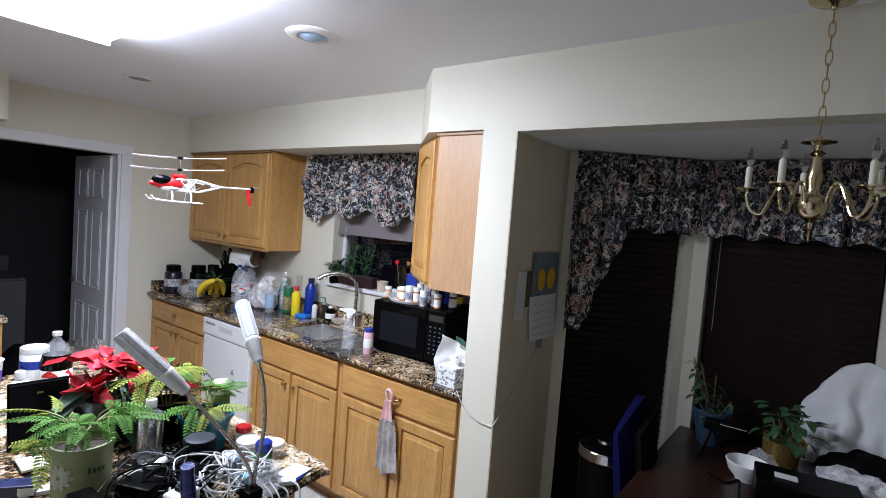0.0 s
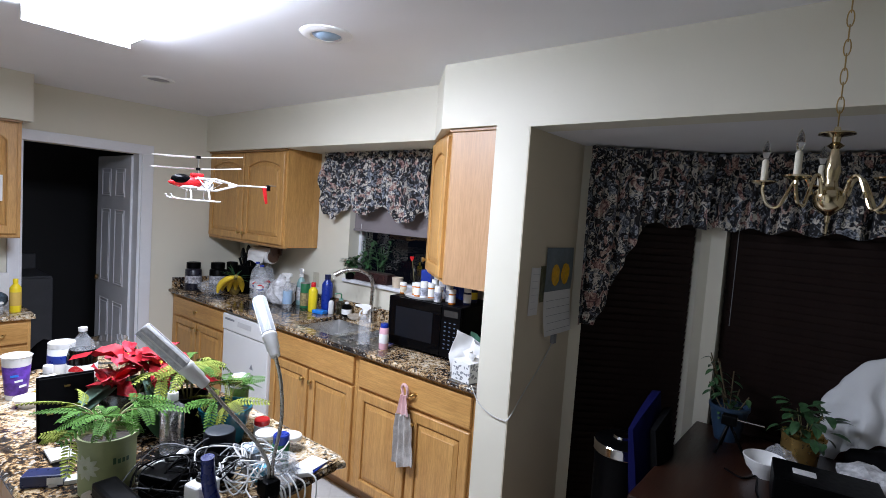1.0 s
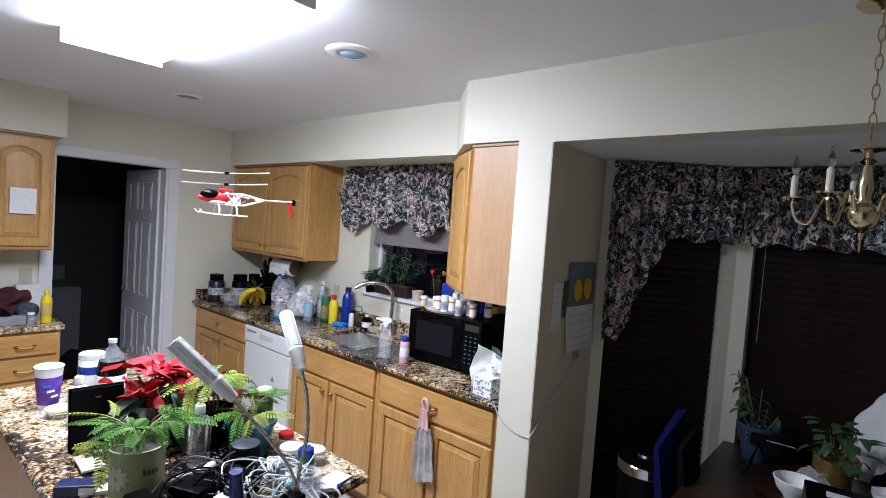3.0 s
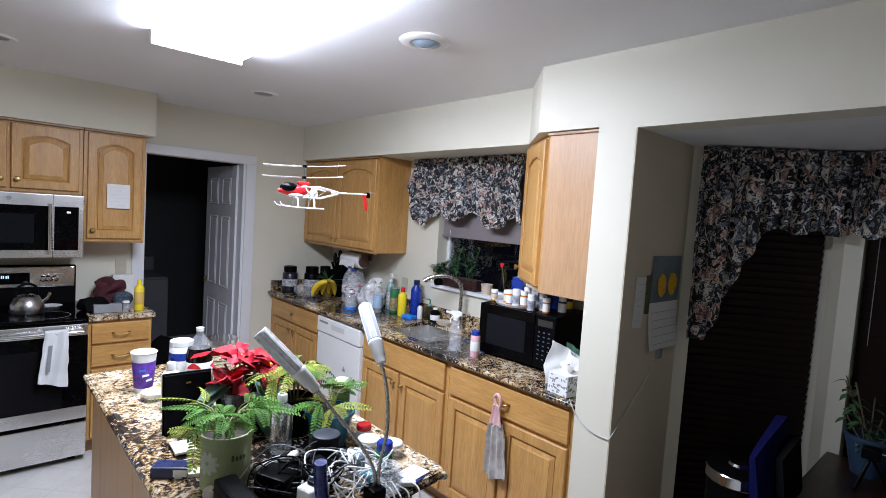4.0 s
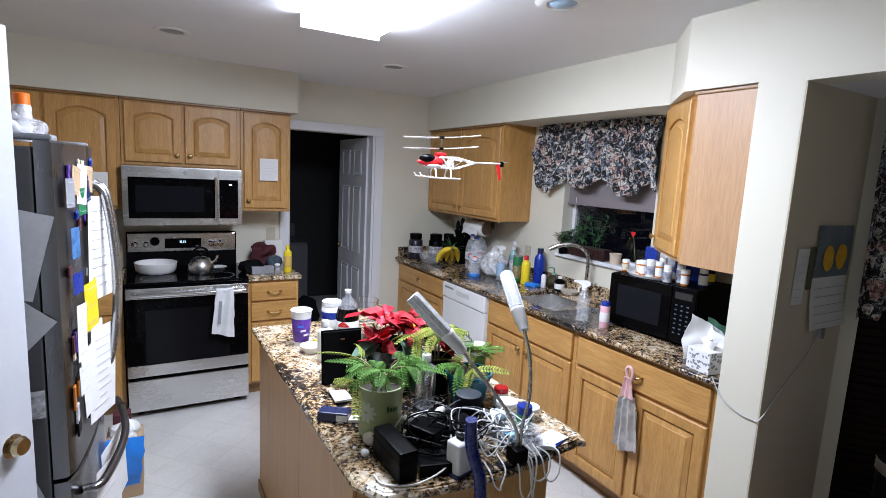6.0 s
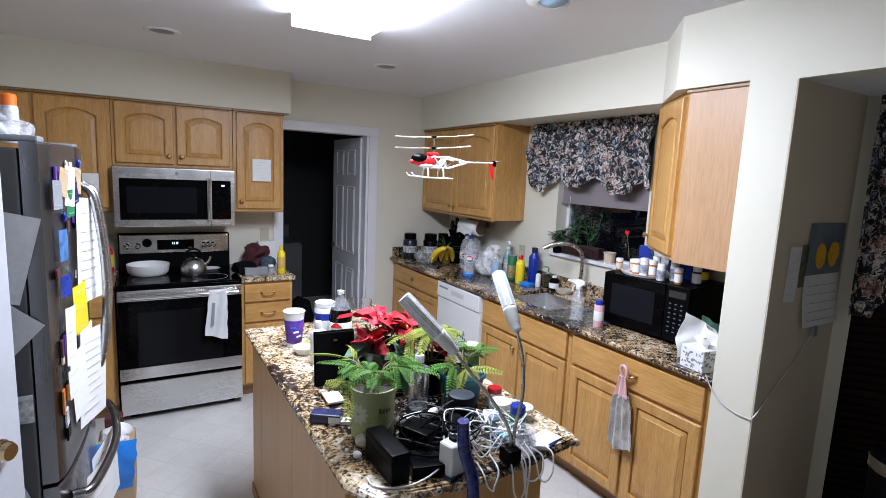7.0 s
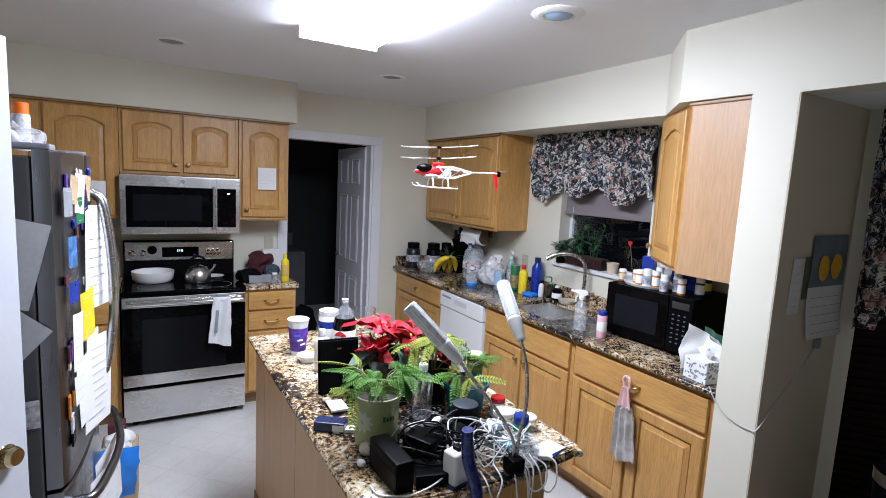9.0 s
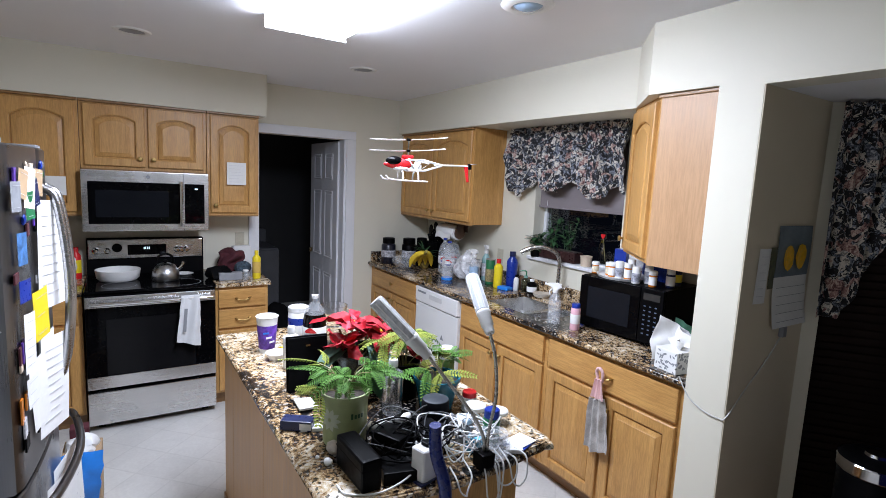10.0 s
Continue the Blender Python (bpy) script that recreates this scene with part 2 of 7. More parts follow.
SOIL = plain("potting soil", (0.035, 0.026, 0.02), 0.95, vary=0.5, scale=40, bumpy=1.0, fine=120)
POTGREEN = plain("olive printed pot", (0.28, 0.32, 0.15), 0.45, vary=0.1)
LEAF = plain("bright green leaf", (0.085, 0.20, 0.035), 0.7, vary=0.4, scale=14, spec=0.2)
LEAF_Y = plain("yellow green leaf", (0.24, 0.28, 0.05), 0.7, vary=0.35, scale=14, spec=0.2)
LEAF_DK = plain("dark green leaf", (0.035, 0.09, 0.035), 0.35, vary=0.3, scale=14)
LEAF_GREY = plain("grey green leaf", (0.12, 0.2, 0.15), 0.5, vary=0.2, scale=14)
BRACT = plain("red bract", (0.36, 0.006, 0.016), 0.6, vary=0.4, scale=24, spec=0.25)
BRACT_PK = plain("faded pink bract", (0.46, 0.028, 0.05), 0.6, vary=0.4, scale=24, spec=0.25)
STEM = plain("stem", (0.22, 0.2, 0.08), 0.6)
BARK = plain("woody stem", (0.12, 0.09, 0.05), 0.8)
STONE = plain("pebble", (0.5, 0.44, 0.36), 0.7, vary=0.25, scale=30, bumpy=0.4)
GLASS = glass_like("clear glass")
GLASS_PANE = glass_like("window glass", (0.9, 0.92, 0.92), 0.0, 1.45)
CLEAR = film("clear plastic", (0.82, 0.85, 0.89), 0.22, 0.08)
BAG = film("plastic carrier bag", (0.82, 0.82, 0.84), 0.75, 0.35)
BAG_THIN = film("thin clear bag", (0.75, 0.76, 0.79), 0.42, 0.25)
BLIND = plain("taupe roller blind", (0.20, 0.175, 0.18), 0.8, vary=0.06)
BLIND_DK = plain("dark brown slat", (0.020, 0.012, 0.0105), 0.6, vary=0.25, spec=0.15)
TABLE = wood("dark cherry tabletop", (0.012, 0.004, 0.0025), (0.034, 0.012, 0.006), "y", 0.34)
COLA = plain("dark cola", (0.004, 0.0025, 0.002), 0.1, vary=0.1, spec=0.2)
SKINLABEL = plain("printed label", (0.55, 0.55, 0.57), 0.5, vary=0.4, scale=60)
JARLABEL = plain("printed jar label", (0.42, 0.42, 0.45), 0.5, vary=0.9, scale=45)
JARPL = plain("blue black jar plastic", (0.012, 0.013, 0.024), 0.3)
CARD = plain("brown cardboard", (0.42, 0.29, 0.17), 0.85, vary=0.1)
GOLDFOIL = plain("gold foil", (0.55, 0.36, 0.12), 0.3, 0.8, 0.2, bumpy=0.6, fine=40)
MAROON = plain("maroon cloth", (0.07, 0.012, 0.018), 0.9, vary=0.3)
# darkness of the unlit rooms put into the wall colour
ROOM_DARKENED = wall_paint("wall paint blackened as unlit", (0.013, 0.013, 0.015))
PENCIL = plain("pencil grey", (0.58, 0.58, 0.60), 0.8)
LAMP_GLOW = glow("fluorescent diffuser", (0.825, 0.90, 1.09), LAMP_POWER)
LED_GLOW = glow("clock digits", (0.5, 0.75, 1.0), 1.5)


# ---- mesh tools ----
def finish(name, bm, material, smooth=False):
    bmesh.ops.recalc_face_normals(bm, faces=bm.faces[:])
    me = bpy.data.meshes.new(name)
    bm.to_mesh(me)
    bm.free()
    for m in material if isinstance(material, (list, tuple)) else (material,):
        me.materials.append(m)
    if smooth:
        me.polygons.foreach_set("use_smooth", [True] * len(me.polygons))
        me.set_sharp_from_angle(angle=radians(38))
    return me


def part(name, bm, material, parent, label="", smooth=False, loc=None, turn=None):
    """One mesh object under a thing or under a part."""
    ob = new(name, finish(name, bm, material, smooth))
    ob.parent = parent
    if loc:
        ob.location = loc
    if turn:
        ob.rotation_euler = [radians(a) for a in turn]
    return tagged(ob, label)


def thing(name, label, category, loc=(0, 0, 0), rz=0.0, group="", kind=""):
    e = new(name)
    e.empty_display_size = 0.05
    e.location = loc
    e.rotation_euler = (0, 0, radians(rz))
    return tagged(e, label, category, group, kind)


def solo(name, bm, material, label, category, loc=(0, 0, 0), rz=0.0, group="", kind="", smooth=False):
    ob = new(name, finish(name, bm, material, smooth))
    ob.location = loc
    ob.rotation_euler = (0, 0, radians(rz))
    return tagged(ob, label, category, group, kind)


def box(x0, x1, y0, y1, z0, z1, bevel=0.0, bm=None, seg=2):
    b = bmesh.new()
    vs = [b.verts.new((x, y, z)) for z in (z0, z1) for x, y in ((x0, y0), (x1, y0), (x1, y1), (x0, y1))]
    for f in ((0, 3, 2, 1), (4, 5, 6, 7), (0, 1, 5, 4), (1, 2, 6, 5), (2, 3, 7, 6), (3, 0, 4, 7)):
        b.faces.new([vs[i] for i in f])
    if bevel:
        bmesh.ops.bevel(b, geom=b.edges[:], offset=bevel, segments=seg, affect="EDGES", profile=0.6)
    return join(bm, b)


def join(bm, other, m=None):
    """other laid into bm (a new one if None)."""
    if m is not None:
        other.transform(m)
    if bm is None:
        return other
    me = bpy.data.meshes.new("tmp")
    other.to_mesh(me)
    other.free()
    bm.from_mesh(me)
    bpy.data.meshes.remove(me)
    return bm


def lathe(profile, seg=24, bm=None, at=(0, 0, 0)):
    """Turned shape from (radius, z) pairs; a radius of 0 closes an end."""
    b = bmesh.new()
    rings = []
    for r, z in profile:
        if r < 1e-6:
            rings.append([b.verts.new((at[0], at[1], at[2] + z))])
        else:
            rings.append([b.verts.new((at[0] + r * math.cos(6.28318 * k / seg), at[1] + r * math.sin(6.28318 * k / seg), at[2] + z)) for k in range(seg)])
    for p, q in zip(rings, rings[1:]):
        for k in range(seg):
            a, c = k, (k + 1) % seg
            if len(p) == 1 and len(q) == 1:
                continue
            if len(p) == 1:
                b.faces.new((p[0], q[a], q[c]))
            elif len(q) == 1:
                b.faces.new((p[a], p[c], q[0]))
            else:
                b.faces.new((p[a], p[c], q[c], q[a]))
    return join(bm, b)


def smooth_line(pts, n=6):
    """Catmull-Rom through the points."""
    P = [Vector(p) for p in pts]
    P = [P[0] * 2 - P[1]] + P + [P[-1] * 2 - P[-2]]
    out = []
    for i in range(1, len(P) - 2):
        for k in range(n):
            t = k / n
            a, b, c, d = P[i - 1], P[i], P[i + 1], P[i + 2]
            out.append(0.5 * ((2 * b) + (c - a) * t + (2 * a - 5 * b + 4 * c - d) * t * t + (3 * b - a - 3 * c + d) * t ** 3))
    return out + [P[-2]]


def tube(pts, r, seg=8, bm=None, ends=True):
    """Round rod along points; r a number or one for each point."""
    b = bmesh.new()
    P = [Vector(p) for p in pts]
    R = [r] * len(P) if isinstance(r, (int, float)) else r
    up, rings = None, []
    for i, p in enumerate(P):
        d = (P[min(i + 1, len(P) - 1)] - P[max(i - 1, 0)]).normalized()
        if up is None:
            up = d.orthogonal().normalized()
        side = d.cross(up)
        side = side.normalized() if side.length > 1e-6 else d.orthogonal().normalized()
        up = side.cross(d).normalized()
        rings.append([b.verts.new(p + R[i] * (math.cos(6.28318 * k / seg) * side + math.sin(6.28318 * k / seg) * up)) for k in range(seg)])
    for p, q in zip(rings, rings[1:]):
        for k in range(seg):
            b.faces.new((p[k], p[(k + 1) % seg], q[(k + 1) % seg], q[k]))
    if ends:
        b.faces.new(rings[0][::-1])
        b.faces.new(rings[-1])
    return join(bm, b)


def prism(outline, z0, z1, bevel=0.0, bm=None):
    """Upright prism over a plan outline."""
    b = bmesh.new()
    lo = [b.verts.new((x, y, z0)) for x, y in outline]
    hi = [b.verts.new((x, y, z1)) for x, y in outline]
    b.faces.new(lo[::-1])
    b.faces.new(hi)
    n = len(lo)
    for k in range(n):
        b.faces.new((lo[k], lo[(k + 1) % n], hi[(k + 1) % n], hi[k]))
    if bevel:
        bmesh.ops.bevel(b, geom=[e for e in b.edges if abs(e.verts[0].co.z - e.verts[1].co.z) < 1e-6], offset=bevel, segments=3, affect="EDGES", profile=0.5)
    return join(bm, b)


def sheet(f, nu, nv, thick=0.0, bm=None):
    """Grid surface f(u, v); with a thickness it gets a second skin along the local normal."""
    b = bmesh.new()
    P = [[Vector(f(i / nu, j / nv)) for j in range(nv + 1)] for i in range(nu + 1)]
    skins = [P]
    if thick:
        Q = []
        for i in range(nu + 1):
            row = []
            for j in range(nv + 1):
                du = P[min(i + 1, nu)][j] - P[max(i - 1, 0)][j]
                dv = P[i][min(j + 1, nv)] - P[i][max(j - 1, 0)]
                n = du.cross(dv)
                n = n.normalized() if n.length > 1e-9 else Vector((0, 0, 1))
                row.append(P[i][j] + n * thick)
            Q.append(row)
        skins.append(Q)
    V = [[[b.verts.new(p) for p in row] for row in S] for S in skins]
    for s, S in enumerate(V):
        for i in range(nu):
            for j in range(nv):
                q = (S[i][j], S[i + 1][j], S[i + 1][j + 1], S[i][j + 1])
                b.faces.new(q if s == 0 else q[::-1])
    if thick:
        rim = [(i, 0) for i in range(nu)] + [(nu, j) for j in range(nv)] + [(i, nv) for i in range(nu, 0, -1)] + [(0, j) for j in range(nv, 0, -1)]
        for k, (i, j) in enumerate(rim):
            i2, j2 = rim[(k + 1) % len(rim)]
            b.faces.new((V[0][i][j], V[1][i][j], V[1][i2][j2], V[0][i2][j2]))
    return join(bm, b)


def crumple(bm, size, amount, seed=0.0):
    for v in bm.verts:
        v.co += amount * noise.noise_vector(v.co * size + Vector((seed, seed * 1.7, seed * 0.3)))
    return bm


def blob(rx, ry, rz, sub=3, at=(0, 0, 0), bm=None):
    b = bmesh.new()
    bmesh.ops.create_icosphere(b, subdivisions=sub, radius=1.0)
    for v in b.verts:
        v.co = Vector((v.co.x * rx + at[0], v.co.y * ry + at[1], v.co.z * rz + at[2]))
    return join(bm, b)

# ---- the rooms ----
CEILING, SOFFIT, HEADER = 2.43, 2.125, 2.11
XR, XS = 3.265, 3.44          # kitchen and dinette faces of the stub wall
YF = -0.64                    # front of stub wall and header


def structure(name, bm, material, label, category):
    return solo(name, bm, material, label, category, kind="structure")


structure("floor", box(-2.4, 9.1, -7.1, 1.2, -0.1, 0.0), VINYL, "pale sheet vinyl floor with a faint diagonal tile print", "floor")
DARKFLOOR = wood("dark stained floorboards", (0.11, 0.055, 0.026), (0.20, 0.105, 0.05), "y", 0.4)
structure("dinette_floor", prism([(3.52, -1.15), (9.0, -1.15), (9.0, 1.0), (3.52, 1.0)], 0.0, 0.004), DARKFLOOR, "dark stained wooden floor of the dinette", "floor")
structure("ceiling", box(-2.4, 9.1, -7.1, 1.2, CEILING, CEILING + 0.1), CEIL, "flat white painted ceiling", "ceiling")

# west wall with the doorway to the unlit room
D0, D1, DH = -1.665, -0.885, 2.03
b = box(-0.12, 0, -3.9, D0, 0, CEILING)
box(-0.12, 0, D1, 0.0, 0, CEILING, bm=b)
box(-0.12, 0, D0, D1, DH, CEILING, bm=b)
structure("wall_west", b, WALL, "cream painted wall behind the range, with a doorway", "wall")
# north wall with the sink window
W0, W1, WZ0, WZ1 = 1.56, 2.36, 1.175, 2.06
b = box(-2.4, W0, 0, 0.16, 0, CEILING)
box(W1, XS - 0.08, 0, 0.16, 0, CEILING, bm=b)
box(W0, W1, 0, 0.16, 0, WZ0, bm=b)
box(W0, W1, 0, 0.16, WZ1, CEILING, bm=b)
structure("wall_north", b, WALL, "cream painted wall over the sink counter, with a window", "wall")
structure("wall_stub", box(XR, XS - 0.004, YF, -0.002, 0, CEILING), WALL, "cream painted end wall between kitchen and dinette", "wall")
# thin face slab in a warmer tan than the rest of this wall
structure("wall_stub_face", box(XS - 0.004, XS, YF + 0.002, -0.002, 0, HEADER), TAN, "tan dinette side of the end wall", "wall")
structure("header", box(XS - 0.004, 9.0, YF, YF + 0.14, HEADER, CEILING), WALL, "cream painted header over the bay opening", "wall")
# bay: three faces under a low ceiling
BAY = [(XS, -0.09), (3.975, 0.34), (4.83, 0.34), (5.40, 0.0)]
structure("bay_ceiling", prism([(XS, YF + 0.14), (9.0, YF + 0.14), (9.0, 0.0), (5.40, 0.0), (5.0, 0.62), (3.9, 0.62), (XS, 0.0)], HEADER, HEADER + 0.08), CEIL, "low white ceiling of the bay", "ceiling")
structure("wall_stub_return", box(XS - 0.08, XS, 0.0, 0.16, 0, CEILING), WALL, "cream painted corner beside the bay", "wall")
structure("wall_bay_return", box(5.40, 9.1, 0.0, 0.14, 0, CEILING), WALL, "cream painted wall beside the bay", "wall")
# added wall behind the camera; its distance sets the bounce into the dinette
structure("bounce_wall_east", box(6.8, 6.9, -7.0, 0.0, 0, CEILING), WALL, "added wall out of view, placed for the light it bounces back", "wall")
b = box(-0.0, 2.62, -3.8, -3.68, 0, CEILING)
box(2.56, 2.62, -3.68, -3.40, 0, CEILING, bm=b)
box(3.33, 4.6, -3.52, -3.40, 0, CEILING, bm=b)
box(2.62, 3.33, -3.52, -3.40, 2.05, CEILING, bm=b)
structure("wall_south", b, WALL, "cream painted wall behind the refrigerator, with a doorway", "wall")
structure("closet_wall", box(2.5, 3.8, -3.9, -3.85, 0, CEILING), ROOM_DARKENED, "closet wall, coloured near black as if unlit", "wall")
# added walls out of view, kept distant so little light returns
b = box(4.48, 4.6, -7.0, -3.52, 0, CEILING)
box(4.6, 9.0, -7.1, -7.0, 0, CEILING, bm=b)
structure("unseen_far_wall", b, WALL, "added walls out of view, set far off to bounce little light", "wall")
# near-black colour stands in for the missing light in here
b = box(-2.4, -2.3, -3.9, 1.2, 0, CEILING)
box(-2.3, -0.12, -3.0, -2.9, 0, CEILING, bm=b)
structure("back_room_wall", b, ROOM_DARKENED, "back room walls, coloured near black as if unlit", "wall")

# dropped soffits over the cabinets
structure("soffit_west", box(0, 0.35, -3.68, -1.667, SOFFIT, CEILING), WALL, "cream boxed soffit over the range cabinets", "soffit")
SO = 0.36
structure("soffit_north", prism([(0, 0), (0, -SO), (XR - 0.60, -SO), (XR - 0.32, YF), (XR, YF), (XR, 0)], SOFFIT, CEILING), WALL, "cream boxed soffit over the sink with an angled end", "soffit")

# door casing, west doorway
c = thing("door_1", "open white six-panel door in a white cased doorway", "door", (0, 0, 0), kind="structure")
for nm, y0, y1, z0, z1 in (("casing_post", D0 - 0.065, D0, 0, DH), ("casing_post", D1, D1 + 0.085, 0, DH), ("casing_head", D0 - 0.065, D1 + 0.085, DH, DH + 0.075)):
    part(nm, box(0.0, 0.018, y0, y1, z0, z1, 0.004), TRIM, c)
for y0, y1 in ((D0, D0 + 0.02), (D1 - 0.02, D1)):
    part("jamb", box(-0.12, 0.0, y0, y1, 0, DH), TRIM, c)


def six_panel(w, h, t):
    """Slab in x, z with both faces sunk in six panels; hinge edge at x = 0."""
    b = box(0, w, -t / 2, t / 2, 0, h, 0.002)
    rows = [(0.22, 0.75), (0.90, 1.55), (1.66, h - 0.11)]
    for z0, z1 in rows:
        for x0, x1 in ((0.115, w / 2 - 0.05), (w / 2 + 0.05, w - 0.115)):
            for s in (-1, 1):
                y = s * t / 2
                # moulded ring and raised field
                for i, (g, d) in enumerate(((0.0, 0.006), (0.030, 0.004))):
                    a0, a1, c0, c1 = x0 + g, x1 - g, z0 + g, z1 - g
                    if i == 0:
                        for q in ((a0, a0 + 0.014, c0, c1), (a1 - 0.014, a1, c0, c1), (a0 + 0.014, a1 - 0.014, c0, c0 + 0.014), (a0 + 0.014, a1 - 0.014, c1 - 0.014, c1)):
                            box(q[0], q[1], min(y, y + s * d), max(y, y + s * d), q[2], q[3], 0.003, bm=b, seg=1)
                    else:
                        box(a0, a1, min(y, y + s * d), max(y, y + s * d), c0, c1, 0.0035, bm=b, seg=1)
    return b


def knob_set(parent, w, t):
    for s in (-1, 1):
        k = lathe([(0, 0), (0.032, 0), (0.032, 0.004), (0.022, 0.010), (0.011, 0.014), (0.011, 0.034), (0.024, 0.042), (0.028, 0.054), (0.022, 0.066), (0, 0.068)], 20)
        k.transform(Matrix.Translation((w - 0.065, s * t / 2, 0.92)) @ Matrix.Rotation(radians(90 * s) * -1, 4, "X") @ Matrix.Rotation(radians(180), 4, "X"))
        part("knob", k, BRASS, parent, "round polished brass knob", True)


d1 = part("door_leaf", six_panel(0.75, 2.01, 0.035), TRIM, c, "", False, (-0.11, D1 - 0.02, 0.01), (0, 0, 180.5))
knob_set(d1, 0.75, 0.035)
for z in (0.25, 1.03, 1.82):
    part("hinge", box(-0.012, 0.02, -0.022, -0.0175, z - 0.045, z + 0.045), BRASS, d1)

d2 = thing("door_2", "open white six-panel door with a brass knob", "door", (3.335, -3.412, 0), 147, kind="structure")
leaf = part("door_leaf", six_panel(0.75, 2.02, 0.035), DOOR_PAINT, d2, loc=(0, 0, 0.01))
knob_set(leaf, 0.75, 0.035)

# window over the sink
wn = thing("window_1", "white framed window over the sink with night outside", "window", (0, 0, 0), kind="structure")
for nm, q in (("window_frame", (W0, W0 + 0.03, WZ0, WZ1)), ("window_frame", (W1 - 0.03, W1, WZ0, WZ1)), ("window_frame", (W0 + 0.03, W1 - 0.03, WZ1 - 0.045, WZ1)), ("window_frame", (W0 + 0.03, W1 - 0.03, WZ0, WZ0 + 0.02))):
    part(nm, box(q[0], q[1], 0.10, 0.15, q[2], q[3], 0.004), TRIM, wn)
part("window_sill", box(W0 - 0.03, W1 + 0.03, -0.025, 0.10, WZ0 - 0.022, WZ0 + 0.003, 0.004), TRIM, wn)
p = part("pane", box(W0 + 0.03, W1 - 0.03, 0.122, 0.128, WZ0 + 0.02, WZ1 - 0.045), GLASS_PANE, wn)
bl = solo("window_blind", box(W0 + 0.02, W1 - 0.02, 0.035, 0.040, 1.56, WZ1 - 0.01), BLIND, "half-lowered taupe window blind", "blind")
part("bottom_rail", box(W0 + 0.015, W1 - 0.015, 0.025, 0.050, 1.545, 1.562, 0.005), BLIND, bl)
part("pull_cord", tube(smooth_line([(W0 + 0.1, 0.03, 1.6), (W0 + 0.1, 0.03, 1.45), (W0 + 0.095, 0.03, 1.3)]), 0.0018, 5), WHITE_PL, bl)

# bay windows: dark, behind closed brown slats, with cream posts between
def bay_window(n, a, b2, lo, hi):
    a, b2 = Vector((*a, 0)), Vector((*b2, 0))
    L = (b2 - a).length
    ang = math.degrees(math.atan2(b2.y - a.y, b2.x - a.x))
    w = thing(f"window_{n}", "tall bay window, dark, with closed brown slatted blinds", "window", a, ang, kind="structure")
    ZS, ZT = 0.12, 2.0
    part("post", box(0, lo, 0, 0.12, 0, HEADER), WALL, w)
    part("post", box(L - hi, L, 0, 0.12, 0, HEADER), WALL, w)
    part("apron", box(lo, L - hi, 0, 0.12, 0, ZS), WALL, w)
    part("lintel", box(lo, L - hi, 0, 0.12, ZT, HEADER), WALL, w)
    part("window_sill", box(lo, L - hi, -0.01, 0.12, ZS, ZS + 0.02, 0.004), TRIM, w)
    part("pane", box(lo, L - hi, 0.105, 0.11, ZS + 0.02, ZT), BLACK_GLOSS, w)
    k = 0
    z = ZS + 0.03
    me = None
    while z < ZT - 0.01:
        s = box(lo + 0.008, L - hi - 0.008, -0.0235, 0.0235, -0.0009, 0.0009)
        s.transform(Matrix.Translation((0, 0.055, z)) @ Matrix.Rotation(radians(-68), 4, "X"))
        if me is None:
            me = finish("slat", join(None, s, Matrix.Translation((0, 0, -z))), BLIND_DK)
        else:
            s.free()
        o = new("slat", me)
        o.parent, o.location = w, (0, 0, z)
        z += 0.036
    part("pull_cord", tube([(lo + 0.05, 0.02, ZT), (lo + 0.05, 0.018, 1.25)], 0.0018, 5), GREY_PL, w)
    return w


bay_window(2, BAY[0], BAY[1], 0.06, 0.05)
bay_window(3, BAY[1], BAY[2], 0.07, 0.085)
bay_window(4, BAY[2], BAY[3], 0.075, 0.075)

# ---- lamps in the ceiling ----
fx = thing("ceiling_light", "long white fluorescent ceiling light with a glowing lens", "ceiling light", (2.52, -1.85, CEILING))
part("pan", box(-0.63, 0.63, -0.17, 0.17, -0.03, 0.0), WHITE, fx)
lens = sheet(lambda u, v: (-0.615 + 1.23 * u, -0.195 * math.cos(math.pi * v), -0.012 - 0.048 * min(1, math.sin(math.pi * v) * 2.2)), 1, 16)
part("lens", lens, LAMP_GLOW, fx, "glowing prismatic lens")
for s in (-1, 1):
    part("end_cap", box(s * 0.617 - 0.006, s * 0.617 + 0.006, -0.198, 0.198, -0.064, 0.0, 0.003), WHITE_PL, fx)

can = thing("recessed_light", "round recessed ceiling light, switched off", "recessed light", (1.075, -1.20, CEILING), group="recessed lights")
part("trim_ring", lathe([(0.062, 0.001), (0.065, -0.006), (0.088, -0.007), (0.094, 0.0), (0.062, 0.001)], 32), WHITE_PL, can, smooth=True)
part("baffle", lathe([(0.0, -0.002), (0.035, -0.0025), (0.061, -0.001)], 32), GREY_PL, can, smooth=True)
copy_thing(can, pose(1.08, -2.55, CEILING))
big = thing("recessed_light", "white recessed light, switched off, with a bluish reflection coloured into its bulb", "recessed light", (2.76, -1.21, CEILING), group="recessed lights")
part("trim_ring", lathe([(0.06, -0.004), (0.066, -0.012), (0.09, -0.012), (0.108, -0.004), (0.11, 0.0), (0.06, 0.0)], 32), WHITE, big, smooth=True)
# bluish reflection on the unlit bulb is put into its glass colour
part("bulb_face", lathe([(0.0, -0.022), (0.03, -0.020), (0.05, -0.012), (0.061, -0.004)], 28), plain("bulb glass with reflection in its colour", (0.30, 0.42, 0.55), 0.15), big, smooth=True)


